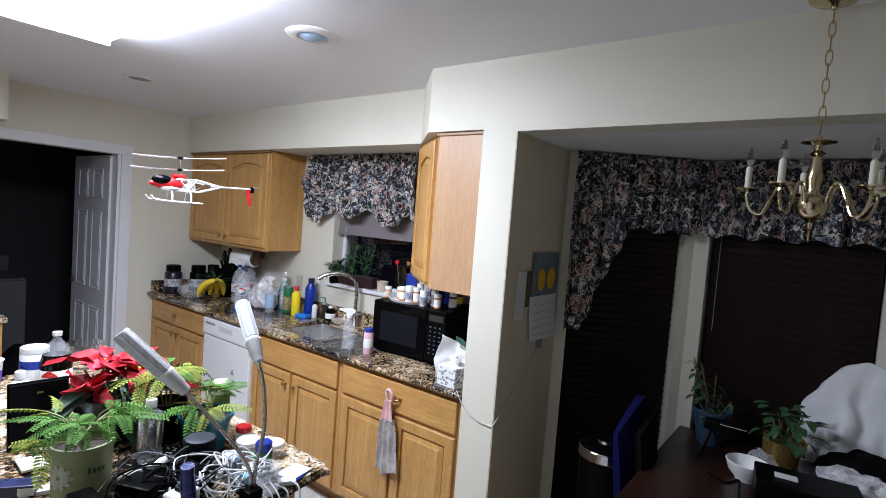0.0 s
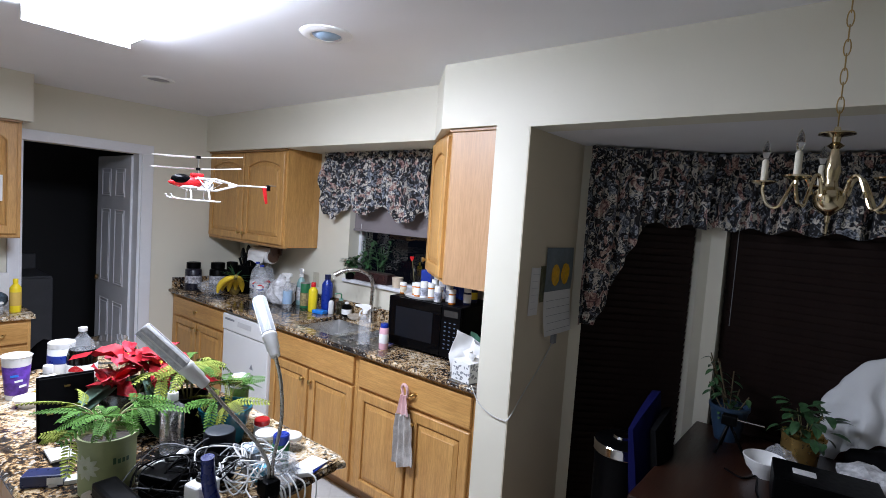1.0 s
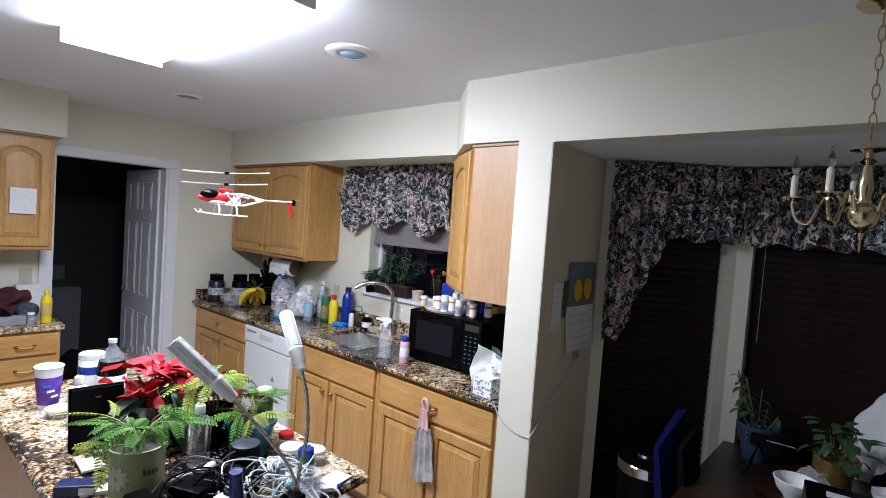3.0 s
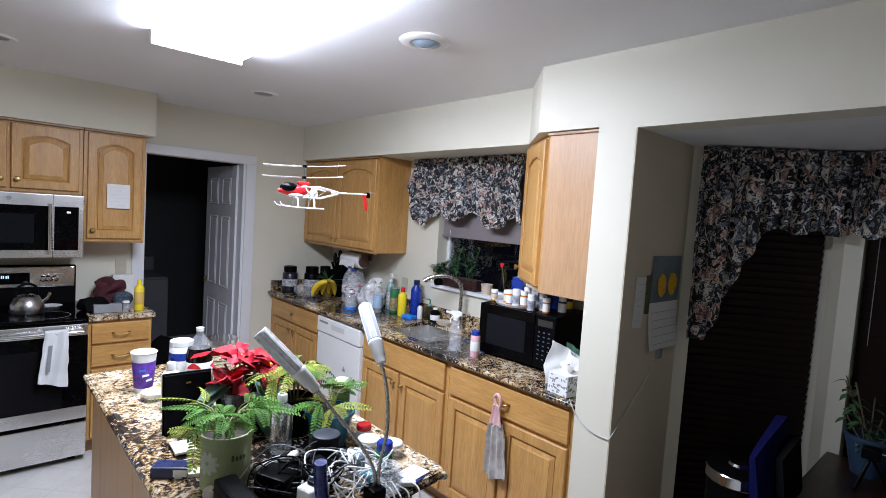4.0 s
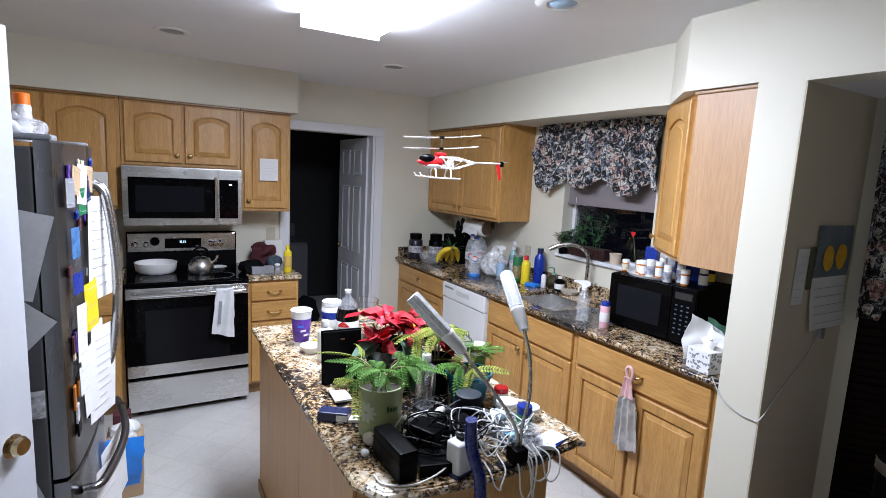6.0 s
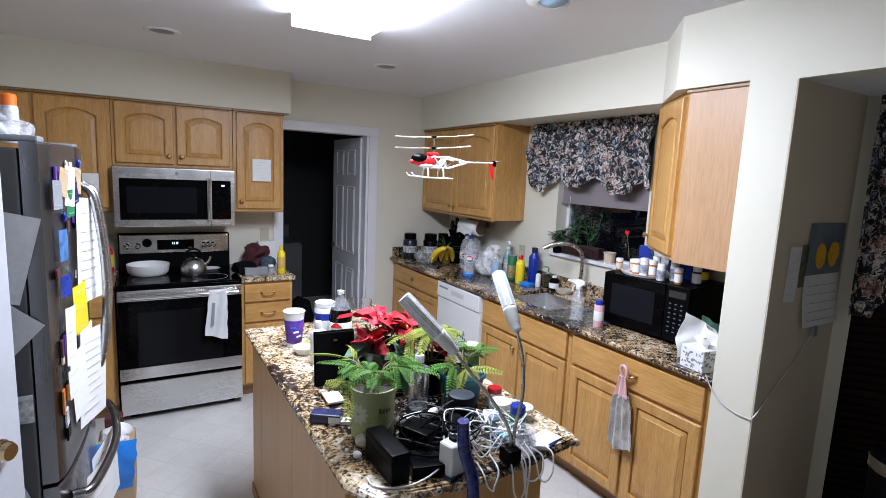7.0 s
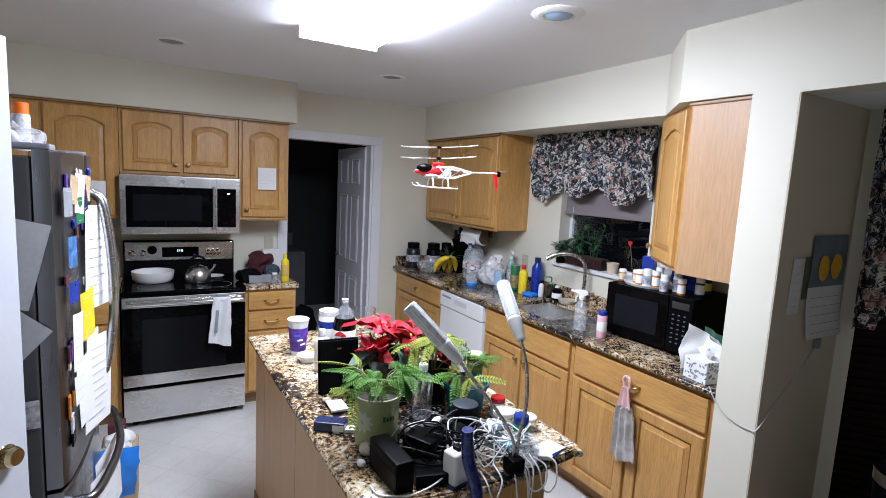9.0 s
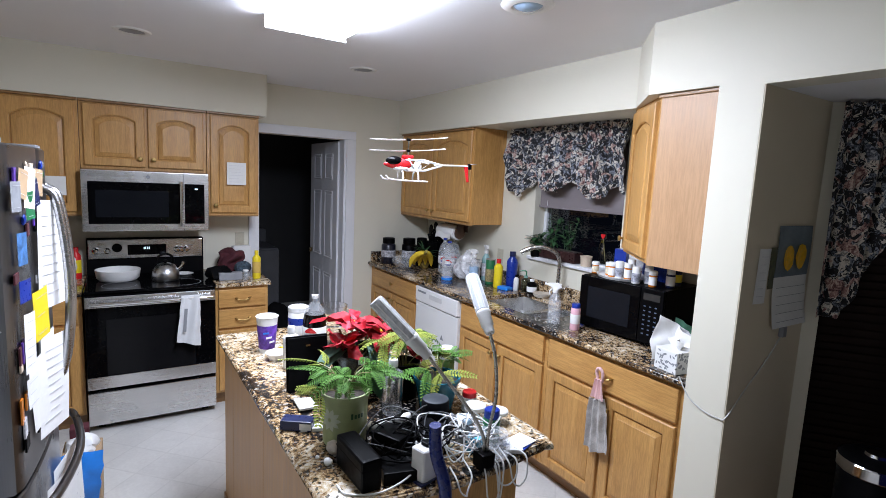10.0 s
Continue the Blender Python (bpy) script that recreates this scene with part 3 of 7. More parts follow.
# ---- cabinets ----
def outline(x0, x1, z0, z1, arch, n=12):
    pts = [(x0, z0), (x1, z0)]
    if arch <= 0:
        return pts + [(x1 - (x1 - x0) * k / n, z1) for k in range(n + 1)]
    for k in range(n + 1):
        u = k / n
        s = math.sin(math.pi * u)
        pts.append((x1 - (x1 - x0) * u, z1 - arch + arch * s ** 0.8))
    return pts


def loops(bm, rings):
    V = [[bm.verts.new(p) for p in r] for r in rings]
    for p, q in zip(V, V[1:]):
        n = len(p)
        for k in range(n):
            bm.faces.new((p[k], p[(k + 1) % n], q[(k + 1) % n], q[k]))
    return V


def panel_door(w, h, arch=0.0, rail=0.055, t=0.02, n=12):
    """Frame and raised panel of a cabinet door in x, z; the face looks to -y."""
    o = lambda g, a, y: [(x, y, z) for x, z in outline(g, w - g, g, h - g, a, n)]
    fr = bmesh.new()
    top = rail + (0.012 if arch else 0)
    inn = lambda g, y: [(x, y, z) for x, z in outline(rail + g, w - rail - g, rail + g, h - top - g, arch, n)]
    V = loops(fr, [o(0, 0, 0), o(0, 0, -t + 0.004), o(0.004, 0, -t), inn(-0.006, -t), inn(0.0, -t + 0.004), inn(0.0, -t + 0.015)])
    fr.faces.new(V[0][::-1])
    pn = bmesh.new()
    V = loops(pn, [inn(-0.002, -t + 0.016), inn(0.005, -t + 0.0155), inn(0.008, -t + 0.010), inn(0.031, -t + 0.004), inn(0.033, -t + 0.002), inn(0.036, -t + 0.002)])
    pn.faces.new(V[-1])
    return fr, pn


def knob_mesh():
    k = lathe([(0, 0), (0.008, 0), (0.006, 0.010), (0.013, 0.017), (0.016, 0.023), (0.011, 0.028), (0, 0.029)], 14)
    k.transform(Matrix.Rotation(radians(90), 4, "X"))
    return k


def pull_mesh(w=0.09):
    b = tube(smooth_line([(-w / 2, 0, 0), (-w / 2, -0.018, -0.002), (-w / 4, -0.026, -0.010), (0, -0.027, -0.012), (w / 4, -0.026, -0.010), (w / 2, -0.018, -0.002), (w / 2, 0, 0)], 4), 0.0045, 8)
    for s in (-1, 1):
        lathe([(0, -0.004), (0.010, -0.004), (0.010, 0.004), (0, 0.004)], 10, b, (s * w / 2, -0.002, 0))
    return b


def add_door(cab, x, z, w, h, y, arch=0.0, knob=None, turn=0.0, wood_mat=None):
    fr, pn = panel_door(w, h, arch)
    d = part("door", fr, wood_mat or OAK_Z, cab, loc=(x, y, z), turn=(0, 0, turn))
    part("raised_panel", pn, wood_mat or OAK_Z, d)
    if knob:
        part("knob", knob_mesh(), OLDBRASS, d, "small antique brass knob", True, (knob[0], -0.02, knob[1]))
    return d


def add_drawer(cab, x, z, w, h, y, pulls="pull"):
    d = part("drawer_front", box(x, x + w, y - 0.02, y, z, z + h, 0.005), OAK_X, cab)
    if pulls == "pull":
        part("pull", pull_mesh(), OLDBRASS, d, "antique brass bow pull", True, (x + w / 2, y - 0.02, z + h / 2))
    elif pulls == "knob":
        part("knob", knob_mesh(), OLDBRASS, d, "small antique brass knob", True, (x + w / 2, y - 0.02, z + h / 2))
    return d


def upper(name, label, w, z0, z1, doors, loc, rz, depth=0.305, arch=0.045, knobs="inner"):
    cab = thing(name, label, "cabinet", loc, rz)
    part("body", box(0, w, -depth, 0, z0, z1, 0.002), OAK_Z, cab)
    part("bottom_lip", box(0.002, w - 0.002, -depth - 0.001, -depth + 0.018, z0 - 0.008, z0 + 0.001), OAK_SHADE, cab)
    part("crown_strip", box(0, w, -depth - 0.024, -depth, z1 - 0.016, z1, 0.003), OAK_SHADE, cab)
    g = 0.022
    dw = (w - g * 2 - 0.02 * (doors - 1)) / doors
    for k in range(doors):
        kx = dw - 0.03 if (k == 0 and doors == 2) or (doors == 1 and knobs == "right") else 0.03
        add_door(cab, g + k * (dw + 0.02), z0 + 0.02, dw, z1 - z0 - 0.045, -depth, arch, (kx, 0.055))
    return cab


upper("wall_cabinet", "honey oak wall cabinet with two arched doors beside the window", 1.18, 1.372, SOFFIT, 2, (0, -0.002, 0), 0)
# over the range: local x runs along world y, fronts face +x
upper("wall_cabinet", "tall honey oak wall cabinet with arched doors beside the refrigerator", 0.82, 1.372, SOFFIT, 2, (0.002, -3.665, 0), 90)
upper("wall_cabinet", "short honey oak cabinet with two arched doors over the microwave", 0.757, 1.68, SOFFIT, 2, (0.002, -2.842, 0), 90, arch=0.035)
upper("wall_cabinet", "narrow honey oak wall cabinet with a taped note", 0.365, 1.372, SOFFIT, 1, (0.002, -2.082, 0), 90)

# corner cabinet with the diagonal door
cc = thing("corner_cabinet", "honey oak corner wall cabinet with a diagonal arched door", "cabinet", (0, 0, 0))
part("body", prism([(XR - 0.64, -0.003), (XR - 0.64, -0.305), (XR - 0.275, -0.60), (XR - 0.003, -0.60), (XR - 0.003, -0.003)], 1.372, SOFFIT), OAK_Z, cc)
part("end_panel", box(XR - 0.27, XR - 0.002, -0.612, -0.601, 1.368, SOFFIT - 0.012, 0.001), MAPLE, cc, "pale maple laminate end panel")
part("crown_strip", box(XR - 0.28, XR - 0.002, -0.622, -0.601, SOFFIT - 0.016, SOFFIT - 0.001, 0.003), OAK_SHADE, cc)
L = math.hypot(0.365, 0.295)
dg = add_door(cc, 0, 1.392, L - 0.07, SOFFIT - 1.372 - 0.045, 0, 0.04, (0.03, 0.055))
dg.location = (XR - 0.64 + 0.027, -0.305 - 0.022, 1.392)
dg.rotation_euler = (0, 0, -math.atan2(0.295, 0.365))


def base(name, label, w, loc, rz, layout, depth=0.60, toe=0.10, h=0.884, low=0.884):
    """Base cabinet; layout rows of (kind, x, w) with fronts facing local -y."""
    cab = thing(name, label, "cabinet", loc, rz)
    part("body", box(0, w, -depth, -0.002, toe, low, 0.001), OAK_Z, cab)
    if low < h:
        part("front_rail", box(0, w, -depth, -depth + 0.02, low, h), OAK_X, cab)
    part("toe_kick", box(0, w, -depth + 0.07, -0.002, 0, toe), OAK_SHADE, cab)
    for row in layout:
        kind, x, z, ww, hh = row[:5]
        if kind == "drawer":
            add_drawer(cab, x, z, ww, hh, -depth, row[5] if len(row) > 5 else "pull")
        else:
            add_door(cab, x, z, ww, hh, -depth, 0, row[5] if len(row) > 5 else None)
    return cab


base("base_cabinet", "honey oak base cabinet in the corner under the counter", 0.915, (0.003, -0.002, 0), 0,
     [("drawer", 0.06, 0.715, 0.83, 0.145, "knob"), ("door", 0.06, 0.12, 0.405, 0.575, (0.375, 0.53)), ("door", 0.485, 0.12, 0.405, 0.575, (0.03, 0.53))])
base("sink_cabinet", "honey oak sink base cabinet with two doors", 0.885, (1.53, -0.002, 0), 0,
     [("drawer", 0.025, 0.705, 0.835, 0.155, "none"), ("door", 0.025, 0.12, 0.405, 0.565, (0.375, 0.50)), ("door", 0.455, 0.12, 0.405, 0.565, (0.03, 0.50))], low=0.69)
base("base_cabinet", "honey oak base cabinet with a drawer and two doors", 0.835, (2.417, -0.002, 0), 0,
     [("drawer", 0.02, 0.705, 0.79, 0.155, "pull"), ("door", 0.02, 0.12, 0.385, 0.565, (0.355, 0.50)), ("door", 0.425, 0.12, 0.385, 0.565, (0.03, 0.50))])
base("base_cabinet", "honey oak base cabinet beside the refrigerator", 0.81, (0.003, -3.662, 0), 90,
     [("drawer", 0.42, 0.715, 0.37, 0.145, "none"), ("door", 0.42, 0.12, 0.37, 0.575, (0.03, 0.50)), ("door", 0.03, 0.12, 0.37, 0.575)])
base("drawer_cabinet", "honey oak base cabinet with drawers next to the range", 0.36, (0.003, -2.078, 0), 90,
     [("drawer", 0.018, 0.735, 0.325, 0.13, "pull"), ("drawer", 0.018, 0.585, 0.325, 0.135, "pull"), ("door", 0.018, 0.12, 0.325, 0.445, (0.03, 0.40))])


# ---- counters ----
def slab_around(x0, x1, y0, y1, z0, z1, hole):
    hx0, hx1, hy0, hy1 = hole
    b = box(x0, hx0, y0, y1, z0, z1)
    box(hx1, x1, y0, y1, z0, z1, bm=b)
    box(hx0, hx1, y0, hy0, z0, z1, bm=b)
    box(hx0, hx1, hy1, y1, z0, z1, bm=b)
    bmesh.ops.remove_doubles(b, verts=b.verts[:], dist=0.0005)
    return b


SINK = (1.64, 2.27, -0.535, -0.115)
ct = thing("worktop", "polished speckled brown granite worktop along the sink wall", "worktop", (0, 0, 0))
part("slab", slab_around(0.003, XR - 0.002, -0.632, -0.003, 0.885, 0.914, SINK), GRANITE_DK, ct)
part("front_edge", tube([(0.003, -0.632, 0.8995), (XR - 0.002, -0.632, 0.8995)], 0.0146, 12), GRANITE_DK, ct, smooth=True)
part("backsplash", box(0.02, XR - 0.004, -0.022, -0.003, 0.9142, 1.01, 0.003), GRANITE_DK, ct)
part("side_splash", box(0.003, 0.019, -0.62, -0.023, 0.9142, 1.01, 0.003), GRANITE_DK, ct)
for nm, y0, y1, lb in (("worktop", -3.66, -2.848, "speckled granite worktop between refrigerator and range"), ("worktop", -2.078, -1.70, "short speckled granite worktop beside the range")):
    w = thing(nm, lb, "worktop", (0, 0, 0))
    part("slab", box(0.003, 0.632, y0, y1, 0.885, 0.914, 0.003), GRANITE_DK, w)

sk = thing("sink", "stainless steel double bowl sink set in the granite", "sink", (0, 0, 0))
for nm, x0, x1 in (("bowl", SINK[0], 2.00), ("bowl", 2.03, SINK[1])):
    y0, y1 = SINK[2], SINK[3]
    def sk_pt(u, v, x0=x0, x1=x1, y0=y0, y1=y1):
        a, c = u * 2 - 1, v * 2 - 1
        f = lambda s: 0 if abs(s) > 0.93 else 1
        m = max(abs(a), abs(c))
        dz = 0.0 if m > 0.97 else (-0.17 * min(1, (0.97 - m) / 0.14) ** 0.6)
        return (x0 + (x1 - x0) * u, y0 + (y1 - y0) * v, 0.884 + dz)
    part(nm, sheet(sk_pt, 24, 24), STEEL_X, sk, smooth=True)
part("divider", box(1.985, 2.045, SINK[2] + 0.01, SINK[3] - 0.01, 0.855, 0.8845, 0.006), STEEL_X, sk)
rack = None
for k in range(7):
    rack = tube([(2.06 + 0.03 * k, -0.50, 0.775), (2.06 + 0.03 * k, -0.36, 0.775), (2.06 + 0.03 * k, -0.36, 0.835)], 0.003, 6, rack)
tube([(2.05, -0.50, 0.777), (2.25, -0.50, 0.777)], 0.003, 6, rack)
tube([(2.05, -0.36, 0.835), (2.25, -0.36, 0.835)], 0.003, 6, rack)
solo("dish_rack", rack, CHROME, "small wire rack in the sink bowl", "rack", smooth=True)
fa = thing("faucet", "tall brushed nickel pull-down kitchen faucet", "faucet", (1.93, -0.075, 0.914))
part("base", lathe([(0, 0), (0.03, 0), (0.03, 0.008), (0.021, 0.02), (0.019, 0.11), (0, 0.11)], 20), NICKEL, fa, smooth=True)
part("spout", tube(smooth_line([(0, 0, 0.1), (0.0, 0, 0.27), (-0.015, -0.03, 0.34), (-0.06, -0.09, 0.37), (-0.12, -0.16, 0.36), (-0.165, -0.21, 0.325)], 6), [0.0145] * 24 + [0.0175] * 7, 14), NICKEL, fa, smooth=True)
part("lever", tube(smooth_line([(0.01, 0, 0.09), (0.05, 0.0, 0.10), (0.10, -0.005, 0.125)]), 0.006, 8), NICKEL, fa, smooth=True)

# ---- dishwasher ----
dw = thing("dishwasher", "white built-in dishwasher with a vent panel", "dishwasher", (0.922, -0.6, 0))
part("body", box(0.002, 0.604, 0, 0.55, 0.1, 0.882), WHITE, dw)
part("door", box(0.003, 0.603, -0.028, -0.001, 0.13, 0.745, 0.006), WHITE, dw)
pan = part("control_panel", box(0.003, 0.603, -0.036, -0.001, 0.75, 0.868, 0.008), WHITE, dw)
part("latch_recess", box(0.22, 0.40, -0.0375, -0.0355, 0.80, 0.835, 0.002), plain("pale grey panel", (0.6, 0.6, 0.6), 0.4), pan)
part("button_strip", box(0.04, 0.17, -0.0372, -0.0355, 0.825, 0.84), GREY_PL, pan)
part("emblem", prism([(-0.022, -0.018), (0.022, -0.018), (0, 0.02)], -0.0009, 0.0009), GREY_PL, dw, "small dark triangular badge", False, (0.41, -0.0292, 0.545), (90, 0, 0))
part("toe_panel", box(0.003, 0.603, 0.04, 0.06, 0.01, 0.125), WHITE, dw)

# ---- range: local x along world y, front to local -y ----
rg = thing("range", "freestanding stainless steel electric range with black glass top", "range", (0.002, -2.842, 0), 90)
RW = 0.757
part("body", box(0.003, RW - 0.003, -0.64, -0.01, 0.03, 0.90), BLACK_MATT, rg)
part("cooktop", box(0, RW, -0.655, -0.075, 0.90, 0.918, 0.004), BLACK_GLOSS, rg, "black ceramic glass cooktop")
for cx, cy, r in ((0.19, -0.50, 0.10), (0.57, -0.50, 0.115), (0.19, -0.24, 0.08), (0.57, -0.24, 0.08)):
    part("burner_ring", lathe([(r - 0.003, 0.0), (r - 0.003, 0.0006), (r, 0.0006), (r, 0.0)], 40), GREY_PL, rg, loc=(cx, cy, 0.9181))
bg = part("backguard", box(0, RW, -0.075, -0.005, 0.90, 1.18, 0.006), BLACK_MATT, rg)
part("control_panel", box(0.01, RW - 0.01, -0.088, -0.074, 1.035, 1.175, 0.005), STEEL_X, bg, "brushed steel control panel")
dsp = part("display", box(0.25, 0.50, -0.0905, -0.0875, 1.06, 1.135, 0.002), BLACK_GLOSS, bg)
for i, gx in enumerate((0.352, 0.362, 0.376, 0.386)):
    part("digit", box(gx, gx + 0.005, -0.0912, -0.0905, 1.10, 1.118), LED_GLOW, dsp)
for kx in (0.055, 0.125, 0.57, 0.635, 0.60):
    k = lathe([(0, 0), (0.024, 0), (0.022, 0.016), (0.015, 0.020), (0.013, 0.032), (0, 0.033)], 18)
    k.transform(Matrix.Rotation(radians(90), 4, "X"))
    part("knob", k, CHROME, bg, "round steel control knob", True, (kx, -0.088, 1.095))
dr = part("oven_door", box(0.004, RW - 0.004, -0.672, -0.641, 0.29, 0.885, 0.006), BLACK_GLOSS, rg, "black glass oven door")
part("door_window", box(0.11, RW - 0.13, -0.6735, -0.6715, 0.37, 0.74, 0.004), plain("smoked oven glass", (0.006, 0.006, 0.007), 0.12, spec=0.12), dr)
part("top_band", box(0.004, RW - 0.004, -0.676, -0.6715, 0.815, 0.885, 0.003), STEEL_X, dr)
part("bottom_band", box(0.004, RW - 0.004, -0.676, -0.6715, 0.285, 0.365, 0.003), STEEL_X, dr)
hd = tube([(0.03, -0.72, 0.845), (RW - 0.03, -0.72, 0.845)], 0.012, 14)
for hx in (0.06, RW - 0.06):
    tube([(hx, -0.72, 0.845), (hx, -0.674, 0.845)], 0.009, 10, hd)
part("handle", hd, CHROME, dr, "tubular steel door handle", True)
tm = lathe([(0, 0), (0.03, 0), (0.032, 0.012), (0.028, 0.02), (0, 0.021)], 22)
tm.transform(Matrix.Rotation(radians(90), 4, "X"))
ktm = solo("kitchen_timer", tm, BLACK, "round black magnetic timer stuck on the range panel", "timer", (0.09, -2.842 + 0.185, 1.115), 90, smooth=True)
em = lathe([(0, 0), (0.013, 0), (0.013, 0.002), (0, 0.002)], 18)
em.transform(Matrix.Rotation(radians(90), 4, "X"))
part("badge", em, CHROME, dr, loc=(RW / 2, -0.676, 0.325))
part("storage_drawer", box(0.004, RW - 0.004, -0.676, -0.641, 0.045, 0.262, 0.006), STEEL_X, rg, "brushed steel storage drawer")
for fx0 in (0.05, RW - 0.09):
    part("foot", box(fx0, fx0 + 0.04, -0.6, -0.56, 0, 0.03), BLACK, rg)

# ---- over-the-range microwave ----
mw = thing("range_hood_microwave", "stainless steel over-the-range microwave with black glass", "microwave", (0.002, -2.842, 1.268), 90)
MH = 0.405
part("case", box(0.002, RW - 0.002, -0.365, 0, 0, MH), BLACK, mw)
part("front", box(0, RW, -0.402, -0.366, 0, MH, 0.006), STEEL_X, mw)
part("door_glass", box(0.035, 0.585, -0.4055, -0.4015, 0.05, MH - 0.075, 0.004), BLACK_GLOSS, mw)
part("door_window", box(0.075, 0.50, -0.4068, -0.405, 0.095, MH - 0.13, 0.002), plain("meshed oven window", (0.006, 0.007, 0.010), 0.2, spec=0.12), mw)
pnl = part("control_panel", box(0.60, RW - 0.03, -0.4055, -0.4015, 0.05, MH - 0.075, 0.003), BLACK_GLOSS, mw)
part("digit", box(0.665, 0.685, -0.4064, -0.4055, MH - 0.115, MH - 0.105), LED_GLOW, pnl)
part("seam", box(0.592, 0.594, -0.4032, -0.4012, 0.0, MH), BLACK, mw)
hd = tube([(0.575, -0.438, 0.035), (0.575, -0.438, MH - 0.06)], 0.010, 12)
for hz in (0.06, MH - 0.09):
    tube([(0.575, -0.438, hz), (0.575, -0.402, hz)], 0.008, 8, hd)
part("handle", hd, CHROME, mw, "vertical steel bar handle", True)
em = lathe([(0, 0), (0.012, 0), (0.012, 0.002), (0, 0.002)], 18)
em.transform(Matrix.Rotation(radians(90), 4, "X"))
part("badge", em, GREY_PL, mw, loc=(RW / 2, -0.402, MH - 0.035))

# ---- refrigerator: front faces world +y ----
FX0, FX1, FH = 1.65, 2.54, 1.755
FYW, FTURN = -3.592, -1.0
fr = thing("refrigerator", "dark slate french door refrigerator with a bottom freezer, covered in papers", "refrigerator", ((FX0 + FX1) / 2, FYW, 0), FTURN)
hw = (FX1 - FX0) / 2
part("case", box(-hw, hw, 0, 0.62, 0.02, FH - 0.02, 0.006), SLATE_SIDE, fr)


def bowed(x0, x1, z0, z1, y0=0.625, y1=0.68, bow=0.03, n=14):
    """Front panel bowed over the whole width."""
    b = bmesh.new()
    cols = []
    for k in range(n + 1):
        x = x0 + (x1 - x0) * k / n
        e = min(x - x0, x1 - x)
        y = y1 + bow * (1 - (x / hw) ** 2) - 0.012 * max(0, 1 - e / 0.012) ** 2
        cols.append([b.verts.new(p) for p in ((x, y0, z0), (x, y - 0.006, z0), (x, y, z0 + 0.006), (x, y, z1 - 0.006), (x, y - 0.006, z1), (x, y0, z1))])
    for p, q in zip(cols, cols[1:]):
        for j in range(6):
            b.faces.new((p[j], q[j], q[(j + 1) % 6], p[(j + 1) % 6]))
    b.faces.new(cols[0][::-1])
    b.faces.new(cols[-1])
    return b


for x0, x1, s in ((-hw, -0.003, 1), (0.003, hw, -1)):
    d = part("door", bowed(x0, x1, 0.69, FH), SLATE, fr, "bowed slate steel door", True)
    hx = -s * 0.05
    hb = tube(smooth_line([(hx, 0.72, 0.90), (hx, 0.765, 0.96), (hx, 0.79, 1.25), (hx, 0.765, 1.56), (hx, 0.72, 1.62)], 5), 0.014, 12)
    part("handle", hb, STEEL, d, "long curved steel handle", True)
d = part("freezer_drawer", bowed(-hw, hw, 0.09, 0.675), SLATE, fr, "bowed slate steel freezer drawer", True)
part("handle", tube(smooth_line([(-0.38, 0.69, 0.60), (-0.34, 0.75, 0.60), (0, 0.795, 0.60), (0.34, 0.75, 0.60), (0.38, 0.69, 0.60)], 5), 0.015, 12), SLATE, d, "long curved slate handle", True)
part("grille", box(-hw + 0.02, hw - 0.02, 0.55, 0.63, 0.01, 0.08), BLACK, fr)
for s in (-1, 1):
    part("hinge_cover", box(s * (hw - 0.05) - 0.05, s * (hw - 0.05) + 0.05, 0.50, 0.67, FH, FH + 0.018, 0.006), GREY_PL, fr)

# ---- island ----
isl = thing("kitchen_island", "honey oak kitchen island with panelled sides", "island", (0, 0, 0))
IX0, IX1, IY0, IY1 = 1.88, 3.245, -2.215, -1.545
part("body", box(IX0, IX1, IY0, IY1, 0.09, 0.884), OAK_Z, isl)
part("toe_kick", box(IX0 + 0.04, IX1 - 0.03, IY0 + 0.04, IY1 - 0.04, 0, 0.09), OAK_SHADE, isl)
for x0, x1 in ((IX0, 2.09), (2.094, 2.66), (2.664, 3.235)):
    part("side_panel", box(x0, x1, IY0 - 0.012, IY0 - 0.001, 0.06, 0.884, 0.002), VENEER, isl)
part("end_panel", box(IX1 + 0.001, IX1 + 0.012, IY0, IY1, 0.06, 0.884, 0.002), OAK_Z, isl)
part("base_strip", box(IX0 + 0.001, IX1, IY0 - 0.02, IY0 - 0.0125, 0.05, 0.11, 0.002), OAK_SHADE, isl)
out = [(1.843, -1.51), (1.843, -2.248), (3.29, -2.238)]
for k in range(9):
    u = k / 8
    out.append((3.345 + 0.062 * math.sin(math.pi * (0.12 + 0.8 * u)), -2.19 + 0.64 * u))
out += [(3.375, -1.522), (3.335, -1.508)]
it = thing("island_top", "polished speckled granite island top with a bowed end", "worktop", (0, 0, 0))
part("slab", prism(out, 0.885, 0.9145, 0.009), GRANITE, it, smooth=False)
part("polished_edge", tube([(x, y, 0.8995) for x, y in out + out[:1]], 0.0125, 8), GRANITE, it, smooth=True)

